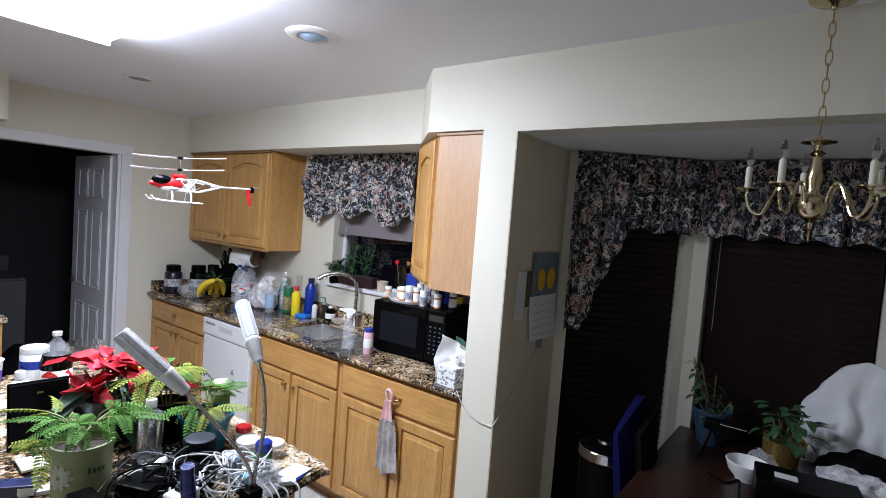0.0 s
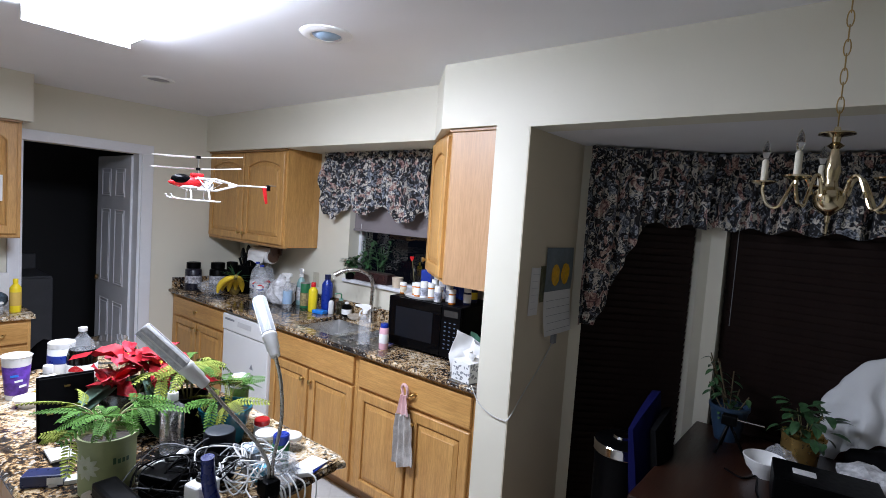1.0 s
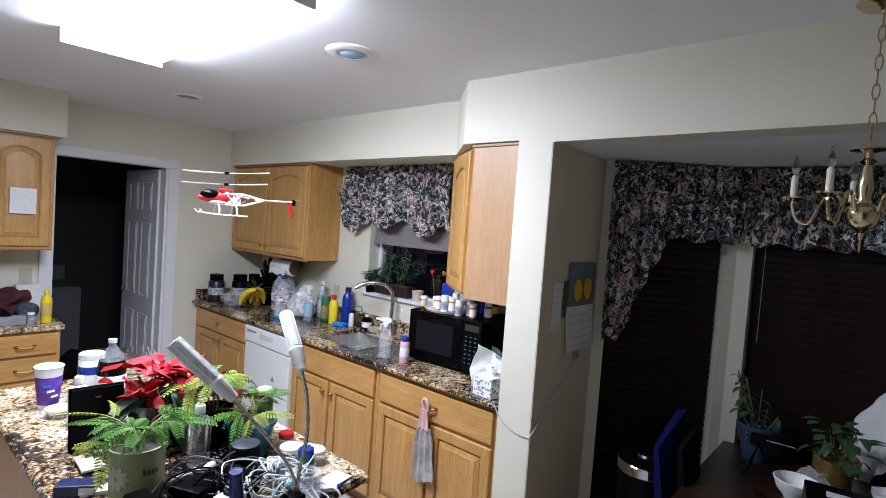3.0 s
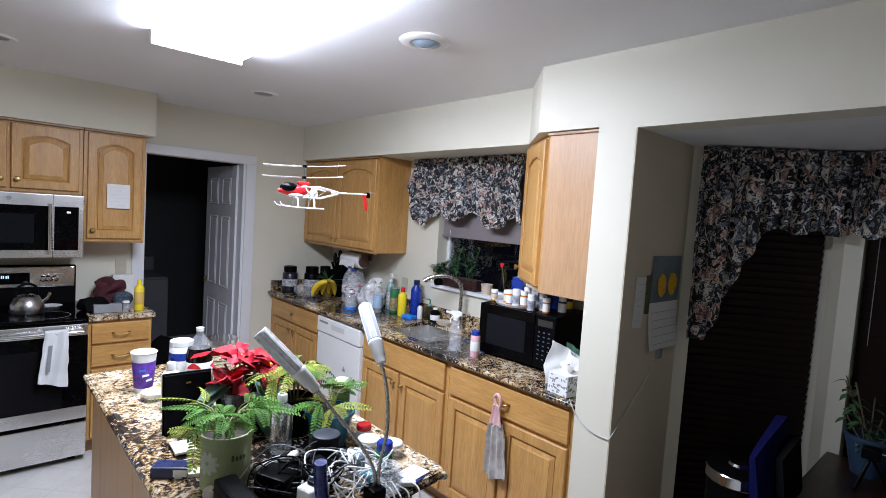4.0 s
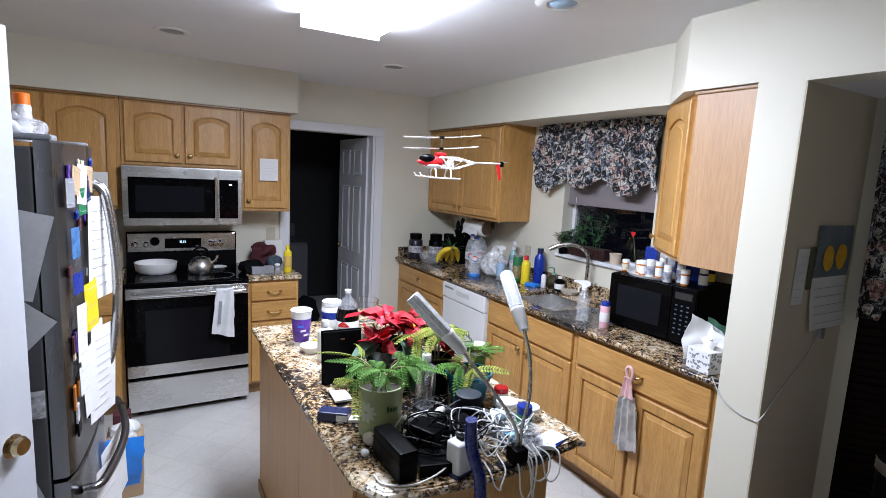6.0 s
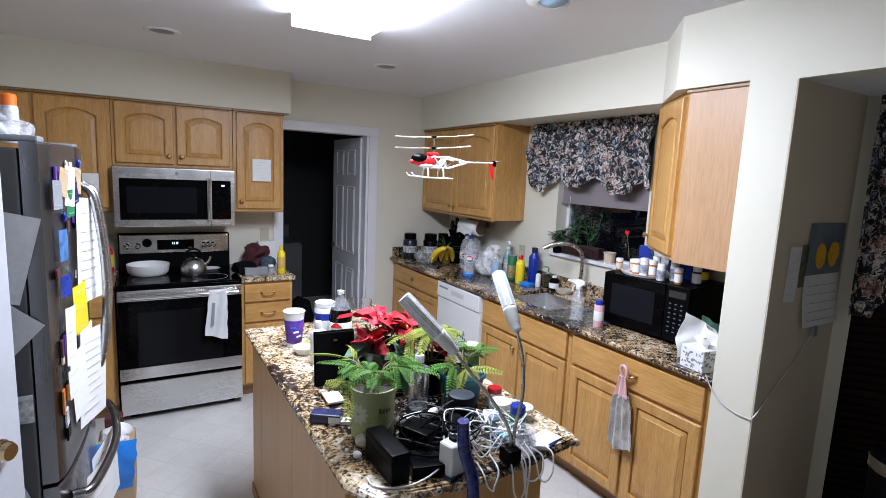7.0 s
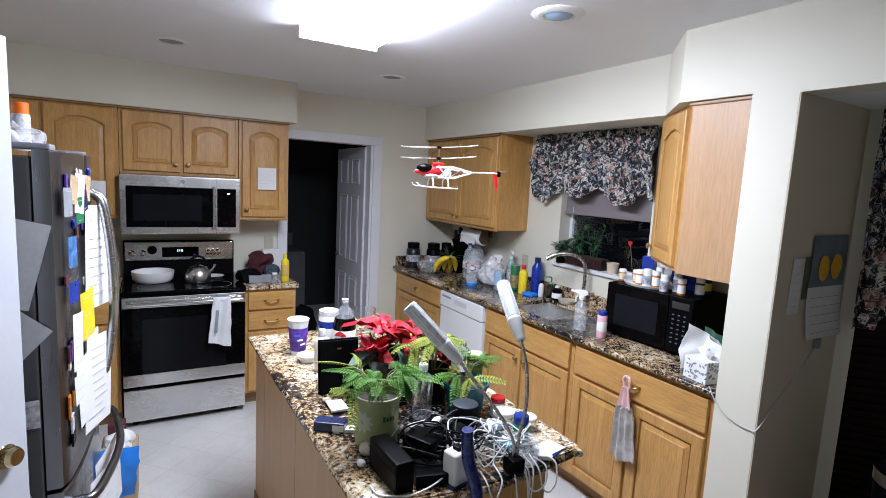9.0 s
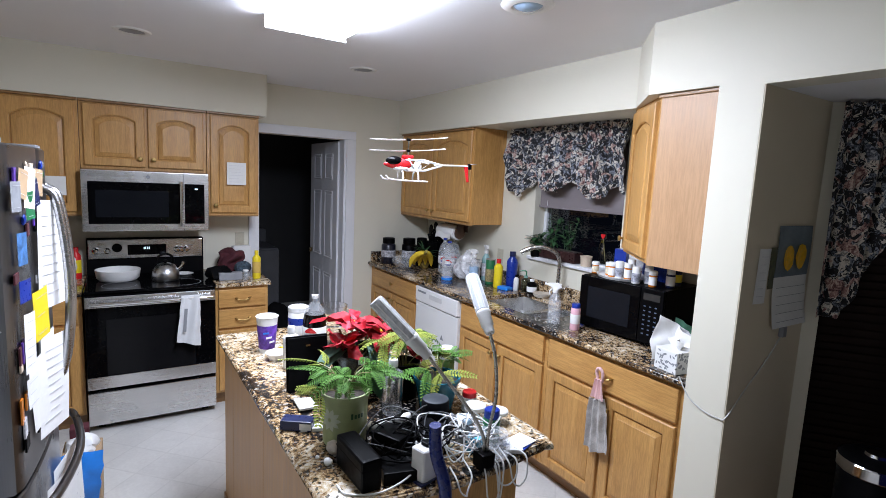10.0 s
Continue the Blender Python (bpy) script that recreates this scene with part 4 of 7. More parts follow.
# ---- small shapes used many times ----
def bottle(name, label, loc, r, h, body_mat, cap_mat, label_mat=None, neck=0.45, cap_h=0.12, shoulder=0.72, category="bottle", group="", lab=(0.2, 0.6), cap_r=None):
    """Turned bottle with body, cap and a wrapped label."""
    t = thing(name, label, category, loc, group=group)
    n = r * neck
    hb = h * (1 - cap_h)
    part("body", lathe([(0, 0), (r * 0.92, 0), (r, h * 0.03), (r, h * shoulder), (r * 0.9, h * (shoulder + 0.04)), (n, hb - h * 0.03), (n, hb), (0, hb)], 22), body_mat, t, smooth=True)
    cr = cap_r or n * 1.15
    part("cap", lathe([(0, hb - 0.002), (cr, hb - 0.002), (cr, h - 0.003), (cr * 0.9, h), (0, h)], 18), cap_mat, t, smooth=True)
    if label_mat:
        part("wrap_label", lathe([(r + 0.0006, h * lab[0]), (r + 0.0008, h * lab[0] + 0.001), (r + 0.0008, h * lab[1]), (r + 0.0006, h * lab[1] + 0.001)], 22), label_mat, t, smooth=True)
    return t


def spray(name, label, loc, r, h, body_mat, head_mat, label_mat=None, rz=0.0):
    t = thing(name, label, "spray bottle", loc, rz)
    part("body", lathe([(0, 0), (r, 0), (r, h * 0.55), (r * 0.8, h * 0.66), (r * 0.4, h * 0.74), (r * 0.4, h * 0.78), (0, h * 0.78)], 20), body_mat, t, smooth=True)
    part("collar", lathe([(0, h * 0.76), (r * 0.5, h * 0.76), (r * 0.5, h * 0.83), (0, h * 0.83)], 16), head_mat, t, smooth=True)
    hd = prism([(-r * 1.5, h * 0.925), (-r * 0.55, h * 0.90), (-r * 0.4, h * 0.83), (r * 0.4, h * 0.83), (r * 0.55, h * 0.88), (r * 0.95, h * 0.90), (r * 0.9, h * 0.965), (r * 0.2, h), (-r * 0.7, h * 0.985), (-r * 1.5, h * 0.965)], -r * 0.26, r * 0.26, r * 0.07)
    hd.transform(Matrix.Rotation(radians(90), 4, "X"))
    part("head", hd, head_mat, t)
    part("nozzle", tube([(-r * 1.48, 0, h * 0.945), (-r * 1.75, 0, h * 0.945)], r * 0.2, 10), head_mat, t, smooth=True)
    part("trigger", tube(smooth_line([(-r * 0.6, 0, h * 0.84), (-r * 0.95, 0, h * 0.77), (-r * 0.9, 0, h * 0.68)]), r * 0.12, 8), head_mat, t, smooth=True)
    if label_mat:
        part("wrap_label", lathe([(r + 0.0006, h * 0.12), (r + 0.0008, h * 0.125), (r + 0.0008, h * 0.48), (r + 0.0006, h * 0.485)], 20), label_mat, t, smooth=True)
    return t


def leaf_mesh(L, W, droop=0.25, fold=0.2, wave=0.0, power=0.8, nu=7, nv=4):
    def f(u, v):
        w = W * (math.sin(math.pi * min(1, u * 0.98 + 0.02)) ** power) * 0.5
        s = v * 2 - 1
        return (u * L, s * w, fold * w * abs(s) - droop * L * u * u + wave * W * math.sin(9 * u + 2 * s))
    return sheet(f, nu, nv)


def frond_mesh(L, pairs, lw, droop=0.3, rise=0.5, hang=0.25):
    """Feathery leaf: a curved rib with paired narrow leaflets."""
    rib = [Vector((L * u, 0, rise * L * u - (rise + droop) * L * u * u)) for u in [k / 10 for k in range(11)]]
    b = tube(rib, [0.0016 * (1 - 0.6 * k / 10) for k in range(11)], 5)
    for k in range(pairs):
        u = 0.16 + 0.84 * k / (pairs - 1)
        i = min(9, int(u * 10))
        p = rib[i].lerp(rib[i + 1], u * 10 - i)
        d = (rib[i + 1] - rib[i]).normalized()
        l = lw * (0.55 + 0.45 * math.sin(math.pi * u))
        for s in (-1, 1):
            side = Vector((0, s, -hang)).normalized()
            tip = p + side * l + d * l * 0.35
            wid = d * (L / pairs * 0.40)
            lift = Vector((0, 0, 0.0016))
            q = [p, p.lerp(tip, 0.3) - wid * 0.85 + lift, p.lerp(tip, 0.7) - wid + lift, tip, p.lerp(tip, 0.7) + wid + lift, p.lerp(tip, 0.3) + wid * 0.85 + lift]
            vs = [b.verts.new(x) for x in q]
            mid = b.verts.new(p.lerp(tip, 0.5))
            for i in range(6):
                b.faces.new((mid, vs[i], vs[(i + 1) % 6]))
    return b


def pot_parts(t, r, h, mat, taper=0.85):
    part("pot", lathe([(0, 0), (r * taper, 0), (r * 0.97, h * 0.9), (r * 1.03, h * 0.9), (r * 1.03, h), (r * 0.94, h), (r * 0.92, h * 0.86), (0, h * 0.86)], 26), mat, t, smooth=True)
    part("soil", crumple(lathe([(0, h * 0.89), (r * 0.5, h * 0.885), (r * 0.91, h * 0.865)], 20), 40, 0.006), SOIL, t)


def carton(name, label, loc, size, mat, rz=0.0, category="box", bevel=0.002, smooth=False):
    w, d, h = size
    return solo(name, box(-w / 2, w / 2, -d / 2, d / 2, 0, h, bevel), mat, label, category, loc, rz)


def cord(name, label, pts, r, mat, group="cables"):
    return solo(name, tube(smooth_line(pts, 6), r, 6), mat, label, "cable", group=group, smooth=True)


def bag_mesh(w, d, h, seed, amount=0.03, knot=True):
    b = blob(1, 1, 1, 4)
    for v in b.verts:
        z = v.co.z
        k = 1.0 if z < 0.3 else max(0.16, 1 - (z - 0.3) * 1.15)
        v.co = Vector((v.co.x * w / 2 * k, v.co.y * d / 2 * k, max(0, (z + 0.85) / 1.85) * h))
    crumple(b, 14, amount, seed)
    crumple(b, 40, amount * 0.35, seed + 3)
    for v in b.verts:
        v.co.z = max(0.0, v.co.z)
    return b


Z = 0.9147  # top of the counters

# ---- sink window dressing ----
def swag(u, v):
    """Gathered balloon valance with three puffs along its hem."""
    x = 1.29 + 1.10 * u
    gather = 0.024 * math.sin(u * 118 + 1.5 * math.sin(v * 3)) + 0.020 * math.sin(u * 71 + 1.3 + 4 * v) + 0.016 * math.sin(u * 33 + 9 * v)
    puff = abs(math.sin(math.pi * 3.2 * u + 0.1))
    low = 1.745 - 0.10 * puff - 0.02 * math.sin(u * 9)
    z = SOFFIT - 0.006 - (SOFFIT - 0.006 - low) * v
    belly = 0.10 * math.sin(math.pi * min(1, v * 0.9)) * (0.35 + 0.65 * puff) * (v ** 0.8)
    y = -0.045 - belly + gather * (1 - 0.5 * v) + 0.01 * math.sin(u * 40 + v * 9) * v + 0.018 * math.sin(v * 17 + 5 * math.sin(u * 21)) * v * puff
    flare = (u - 0.5) * 0.07 * v
    return (x + flare, y, z + 0.010 * math.sin(u * 55 + 2) * v)


vl = thing("valance", "gathered floral balloon valance over the sink window", "valance", (0, 0, 0))
part("cloth", sheet(swag, 150, 26, 0.003), FLORAL, vl, smooth=True)
part("ruffle", sheet(lambda u, v: (1.29 + 1.10 * u, -0.062 + 0.012 * math.sin(u * 150 + v), SOFFIT - 0.045 + 0.042 * v + 0.004 * math.sin(u * 90)), 150, 3, 0.002), FLORAL, vl, smooth=True)
part("rod", tube([(1.30, -0.045, SOFFIT - 0.03), (2.38, -0.045, SOFFIT - 0.03)], 0.008, 8), WHITE, vl)

# bay valance with a long tail at the stub wall
def bay_line(s):
    """Point and inward normal along the three faces, s in metres from the stub wall."""
    for a, c in zip(BAY, BAY[1:]):
        a, c = Vector(a), Vector(c)
        L = (c - a).length
        if s <= L or c == Vector(BAY[-1]):
            d = (c - a) / L
            return a + d * s, Vector((d.y, -d.x))
        s -= L


bv = thing("valance", "long gathered floral valance round the bay windows with a hanging tail", "valance", (0, 0, 0))
TOTAL = sum((Vector(q) - Vector(p)).length for p, q in zip(BAY, BAY[1:]))


def bay_cloth(u, v):
    s = 0.02 + (TOTAL - 0.04) * u
    p, n = bay_line(s)
    low = 1.735 + 0.012 * math.sin(s * 38)
    if s < 0.34:
        low = 1.735 - 0.53 * min(1.0, (0.34 - s) / 0.23) ** 1.3
    z = HEADER - 0.02 - (HEADER - 0.02 - low) * v
    out = 0.06 + 0.016 * math.sin(s * 95) + 0.010 * math.sin(s * 51 + 1) + 0.01 * math.sin(s * 150 + 5 * v)
    q = p + n * out
    return (q.x, q.y, z)


part("cloth", sheet(bay_cloth, 260, 16, 0.003), FLORAL, bv, smooth=True)
part("heading", sheet(lambda u, v: (lambda p: (p[0], p[1], HEADER - 0.075 + 0.065 * v + 0.004 * math.sin(u * 200)))([c for c in (lambda pn: pn[0] + pn[1] * (0.078 + 0.014 * math.sin(u * 300)))(bay_line(0.02 + (TOTAL - 0.04) * u))]), 240, 3, 0.002), FLORAL, bv, smooth=True)

# plants on the sill
def sill_plant(name, label, loc, stems, mat, seed, spread=0.1, tall=0.22, leaf=0.05, pot=None, lw=0.4):
    t = thing(name, label, "plant", loc)
    rnd = random.Random(seed)
    if pot:
        pot_parts(t, pot[0], pot[1], pot[2])
        z0 = pot[1] * 0.88
    else:
        z0 = 0
    for k in range(stems):
        a = rnd.uniform(0, 6.28)
        top = Vector((spread * rnd.uniform(0.2, 1) * math.cos(a), spread * rnd.uniform(0.1, 0.5) * math.sin(a), z0 + tall * rnd.uniform(0.5, 1)))
        line = smooth_line([(0.3 * top.x, 0.3 * top.y, z0 - 0.01), (top.x * 0.5, top.y * 0.6, z0 + (top.z - z0) * 0.5), top], 4)
        st = part("stem", tube(line, 0.0022, 5), LEAF_DK, t)
        for j in range(rnd.randint(7, 11)):
            p = line[min(len(line) - 1, 2 + j % (len(line) - 2))]
            lm = leaf_mesh(leaf * rnd.uniform(0.7, 1.2), leaf * lw, rnd.uniform(0.2, 0.6))
            lm.transform(Matrix.Translation(p) @ Matrix.Rotation(rnd.uniform(0, 6.28), 4, "Z") @ Matrix.Rotation(rnd.uniform(-0.9, 0.3), 4, "Y"))
            part("leaf", lm, mat, st)
    return t


pl = thing("planter", "dark oblong planter on the window sill", "planter", (1.80, 0.045, WZ0 + 0.003))
part("trough", box(-0.19, 0.19, -0.045, 0.045, 0, 0.075, 0.008), plain("dark glazed trough", (0.03, 0.012, 0.012), 0.3), pl)
part("soil", box(-0.18, 0.18, -0.037, 0.037, 0.074, 0.0785), SOIL, pl)
sill_plant("sill_plant", "leggy green houseplant in the dark planter", (1.73, 0.045, WZ0 + 0.08), 6, LEAF_DK, 3, 0.13, 0.24, 0.06)
sill_plant("sill_plant", "thin green houseplant in the dark planter", (1.88, 0.045, WZ0 + 0.08), 6, LEAF_DK, 5, 0.11, 0.24, 0.055)
sill_plant("sill_plant", "small bushy plant in a low pot on the sill", (1.605, -0.005, WZ0 + 0.003), 7, LEAF_DK, 8, 0.09, 0.14, 0.06, (0.04, 0.05, BLACK), 0.55)
tp = thing("flower_pot", "small pale terracotta pot with soil on the sill", "pot", (2.07, 0.03, WZ0 + 0.003))
pot_parts(tp, 0.04, 0.07, TERRA)
hr = thing("heart_pick", "red heart on a thin stick standing on the sill", "ornament", (2.25, 0.02, WZ0 + 0.06))
hb = bmesh.new()
vs = [hb.verts.new((0.016 * 1.1 * math.sin(a) ** 3, 0, 0.02 * (0.8125 * math.cos(a) - 0.3125 * math.cos(2 * a) - 0.125 * math.cos(3 * a)) * 1.0)) for a in [6.28318 * k / 24 for k in range(24)]]
f = hb.faces.new(vs)
ex = bmesh.ops.extrude_face_region(hb, geom=[f])
bmesh.ops.translate(hb, vec=(0, 0.004, 0), verts=[e for e in ex["geom"] if isinstance(e, bmesh.types.BMVert)])
part("heart", hb, RED, hr, loc=(-0.03, -0.02, 0.165))
part("stick", tube([(0, 0, -0.0565), (-0.028, -0.018, 0.16)], 0.0015, 5), STEM, hr)

# wall outlets
def outlet(loc, rz, label):
    o = thing("wall_outlet", label, "outlet", loc, rz)
    part("plate", box(-0.036, 0.036, -0.006, 0, -0.058, 0.058, 0.003), ALMOND, o)
    for s in (-1, 1):
        part("socket", box(-0.015, 0.015, -0.008, -0.0062, s * 0.022 - 0.013, s * 0.022 + 0.013, 0.002), ALMOND, o)


outlet((1.36, -0.001, 1.10), 0, "almond plastic wall outlet over the counter")
outlet((1.19, -0.001, 1.12), 0, "almond plastic wall outlet behind the spray bottles")
outlet((0.001, -1.80, 1.15), 90, "almond plastic double wall outlet beside the range")

# ---- along the sink counter ----
for k, (x, y, h, r, m) in enumerate(((0.14, -0.50, 0.24, 0.066, JARPL), (0.21, -0.32, 0.24, 0.068, BLACK), (0.29, -0.16, 0.22, 0.06, BLACK))):
    bottle("supplement_jar", "large dark plastic supplement jar with a black lid", (x, y, Z), r, h, m, BLACK, JARLABEL if k < 2 else None, neck=0.8, cap_h=0.2, shoulder=0.72, category="jar", group="supplement jars", cap_r=r * 0.86, lab=(0.26, 0.52))
kb = thing("knife_block", "black knife block full of black handled knives", "knife block", (0.46, -0.17, Z), 20)
part("block", prism([(-0.055, -0.065), (0.055, -0.065), (0.055, 0.065), (-0.055, 0.065)], 0, 0.235, 0.004), BLACK, kb)
rk = random.Random(4)
for k in range(9):
    x, y = -0.03 + 0.03 * (k % 3), -0.035 + 0.035 * (k // 3)
    part("knife_handle", tube([(x * 1.2, y * 1.2, 0.225), (x * 1.2 + rk.uniform(-0.03, 0.01), y * 1.2 - 0.015, 0.30 + rk.uniform(0, 0.06))], 0.011, 8), BLACK, kb, smooth=True)
uc = thing("utensil_crock", "black crock of black spatulas and ladles beside the knives", "utensils", (0.36, -0.10, Z))
part("crock", lathe([(0, 0), (0.055, 0), (0.06, 0.16), (0.055, 0.16), (0.05, 0.01), (0, 0.01)], 22), BLACK, uc, smooth=True)
for k in range(6):
    a = 1.05 * k + 0.4
    top = Vector((0.075 * math.cos(a), 0.05 * math.sin(a) - 0.02, 0.29 + 0.02 * (k % 3)))
    ut = part("utensil", tube([(0.02 * math.cos(a), 0.02 * math.sin(a), 0.02), tuple(top)], 0.005, 6), BLACK, uc, smooth=True)
    part("utensil_head", blob(0.028 if k % 2 else 0.034, 0.008, 0.045, 2, top + Vector((0, 0, 0.03))), BLACK, ut, smooth=True)
pt = thing("paper_towel_holder", "paper towel roll in a holder under the wall cabinet", "paper towels", (0.52, -0.16, 1.265))
part("rail", box(-0.02, 0.33, 0.045, 0.06, 0.01, 0.082, 0.003), WALNUT, pt)
br_ = lathe([(0, 0), (0.05, 0), (0.05, 0.014), (0, 0.014)], 28)
br_.transform(Matrix.Translation((0.285, 0, 0)) @ Matrix.Rotation(radians(90), 4, "Y"))
part("end_disc", br_, WALNUT, pt, "round dark brown wooden end", True)
part("bracket", box(0.286, 0.298, -0.03, 0.06, 0.04, 0.078, 0.003), WALNUT, pt)
roll = lathe([(0.02, 0), (0.062, 0), (0.064, 0.003), (0.064, 0.277), (0.062, 0.28), (0.02, 0.28)], 28)
roll.transform(Matrix.Rotation(radians(90), 4, "Y"))
part("roll", roll, PAPER, pt, "white paper roll", True)
part("loose_sheet", sheet(lambda u, v: (0.02 + 0.24 * u, -0.066 - 0.012 * math.sin(v * 2), -0.01 - 0.05 * v + 0.01 * math.sin(u * 7)), 12, 6, 0.001), PAPER, pt, smooth=True)
solo("produce_bag", bag_mesh(0.22, 0.18, 0.13, 2.0, 0.03), CLEAR, "clear plastic bag of produce on the counter", "bag", (0.37, -0.47, Z), smooth=True)
pa = thing("pineapple", "leafy pineapple top among bags", "fruit", (0.52, -0.33, Z))
part("fruit", crumple(blob(0.05, 0.05, 0.075, 3, (0, 0, 0.07)), 50, 0.008), plain("pineapple rind", (0.20, 0.14, 0.03), 0.7, vary=0.5, scale=50, bumpy=0.8), pa)
rp = random.Random(6)
for k in range(22):
    lm = leaf_mesh(rp.uniform(0.09, 0.17), 0.02, rp.uniform(0.2, 0.7), 0.4)
    lm.transform(Matrix.Translation((0, 0, 0.13)) @ Matrix.Rotation(rp.uniform(0, 6.28), 4, "Z") @ Matrix.Rotation(rp.uniform(-1.4, -0.2), 4, "Y"))
    part("leaf", lm, LEAF_DK, pa)
bn = thing("bananas", "bunch of ripe yellow bananas on the counter", "bananas", (0.70, -0.43, Z + 0.002), -25)
bn.scale = (1.3, 1.3, 1.3)
for k in range(5):
    a = radians(150 + 22 * k)
    line = [Vector((0.03 + math.cos(a) * 0.15 * math.sin(1.5 * t), math.sin(a) * 0.11 * math.sin(1.5 * t), 0.135 - (0.115 - 0.008 * (k % 2)) * (1 - math.cos(1.5 * t)))) for t in [j / 9 for j in range(10)]]
    part("banana", tube(line, [0.006, 0.010, 0.016, 0.0185, 0.019, 0.019, 0.0185, 0.016, 0.011, 0.005], 10), BANANA, bn, smooth=True)
part("stem", tube([(0.02, 0, 0.13), (0.055, 0.002, 0.15)], 0.011, 8), BANANA_TIP, bn, smooth=True)


def cola(loc, h=0.30, full=False, r=0.052):
    t = thing("soda_bottle", "clear plastic soda bottle with a blue and red round emblem", "bottle", loc, group="soda bottles")
    prof = [(0, 0), (r * 0.7, 0), (r, h * 0.06), (r * 0.95, h * 0.3), (r, h * 0.42), (r, h * 0.6), (r * 0.75, h * 0.78), (r * 0.27, h * 0.9), (r * 0.27, h * 0.95), (0, h * 0.95)]
    part("bottle", lathe([(r * 0.86, h * 0.70)] + prof[6:] if full else prof, 22), CLEAR, t, "clear empty neck" if full else "", True)
    if full:
        part("drink", lathe(prof[:6] + [(r * 0.87, h * 0.695), (0, h * 0.695)], 22), COLA, t, "dark cola", True)
    lab = part("wrap_label", lathe([(r * 0.985, h * 0.30), (r * 1.01, h * 0.302), (r * 1.025, h * 0.5), (r * 1.01, h * 0.505)], 22), SKINLABEL if not full else PAPER, t, smooth=True)
    for nm, mat, z0, z1 in (("emblem_top", RED, 0.003, 0.026), ("emblem_bottom", BLUE, -0.026, -0.006)):
        e = sheet(lambda u, v: ((r * 1.04) * math.sin((u - 0.5) * 1.1 * math.cos((z0 + (z1 - z0) * v) / 0.026 * 1.4)), -(r * 1.04) * math.cos((u - 0.5) * 1.1 * math.cos((z0 + (z1 - z0) * v) / 0.026 * 1.4)), z0 + (z1 - z0) * v), 8, 4, 0.0006)
        part(nm, e, mat, lab, loc=(0, 0, h * 0.41), turn=(0, 0, 50))
    part("cap", lathe([(0, h * 0.945), (r * 0.3, h * 0.945), (r * 0.3, h * 0.995), (0, h)], 16), WHITE_PL if full else BLUE, t, smooth=True)
    return t


cola((0.78, -0.28, Z), 0.31, False, 0.056)
cola((0.91, -0.32, Z), 0.30, False, 0.056)
cola((0.70, -0.13, Z), 0.30, False, 0.054)
bottle("dark_canister", "dark kitchen canister behind the fruit", (0.36, -0.27, Z), 0.05, 0.26, BLACK, BLACK, None, neck=0.9, cap_h=0.15, category="canister", cap_r=0.046)
carton("dark_appliance", "small dark appliance by the knife block", (0.58, -0.11, Z), (0.12, 0.12, 0.22), BLACK, 10, "appliance", 0.012)
solo("plastic_bag", bag_mesh(0.24, 0.2, 0.24, 5.0, 0.03), BAG, "crumpled white plastic bag on the counter", "bag", (1.06, -0.24, Z), smooth=True)
bottle("water_jug", "clear water jug with a blue base", (1.03, -0.41, Z), 0.045, 0.15, CLEAR, WHITE_PL, BLUE_LT, lab=(0.02, 0.14), category="jug")
spray("spray_bottle", "clear spray bottle with a pale blue label", (1.20, -0.27, Z), 0.036, 0.27, CLEAR, WHITE_PL, plain("pale blue label", (0.35, 0.5, 0.68), 0.5), 10)
spray("spray_bottle", "white trigger spray bottle by the backsplash", (1.13, -0.10, Z), 0.036, 0.29, plain("sea green plastic", (0.25, 0.42, 0.42), 0.3), WHITE_PL, SKINLABEL, -20)
bottle("cleanser_can", "green cardboard cleanser can with a printed band", (1.27, -0.16, Z), 0.037, 0.20, GREEN, plain("tin lid", (0.4, 0.4, 0.38), 0.4, 0.6), plain("multicoloured print", (0.28, 0.22, 0.10), 0.5, vary=0.8, scale=40), neck=0.95, cap_h=0.03, shoulder=0.93, category="can", lab=(0.1, 0.6))
bottle("dish_soap", "yellow dish soap bottle with a red cap", (1.41, -0.19, Z), 0.034, 0.22, YELLOW, RED, None, neck=0.45, cap_h=0.14)
bottle("detergent_bottle", "tall dark blue detergent bottle", (1.45, -0.09, Z), 0.042, 0.28, BLUE, NAVY, None, neck=0.5)
carton("sponge", "blue kitchen sponge beside the sink", (1.50, -0.19, Z), (0.10, 0.065, 0.025), BLUE_LT, 12, "sponge", 0.006)
bottle("lotion_bottle", "small white lotion bottle with a brown cap", (1.555, -0.13, Z), 0.02, 0.12, WHITE_PL, BLACK, None)
sd = bottle("soap_dispenser", "green glass soap dispenser with a pump", (1.605, -0.08, Z), 0.036, 0.12, glass_like("green glass", (0.45, 0.7, 0.6), 0.05), plain("green pump", (0.2, 0.35, 0.3), 0.3), None, neck=0.4)
part("pump", tube(smooth_line([(0, 0, 0.11), (0, 0, 0.15), (-0.02, -0.02, 0.155), (-0.035, -0.035, 0.148)]), 0.005, 8), GREEN, sd, smooth=True)
bottle("hand_soap", "dark round soap bottle with a white label", (1.68, -0.085, Z), 0.036, 0.105, BLACK, WHITE_PL, PAPER, neck=0.4, lab=(0.15, 0.5))
solo("soap_dish", crumple(lathe([(0, 0), (0.05, 0), (0.062, 0.012), (0.066, 0.026), (0.05, 0.022), (0, 0.018)], 24), 30, 0.004), STONE, "pale stone soap dish by the faucet", "dish", (1.79, -0.085, Z), smooth=True)
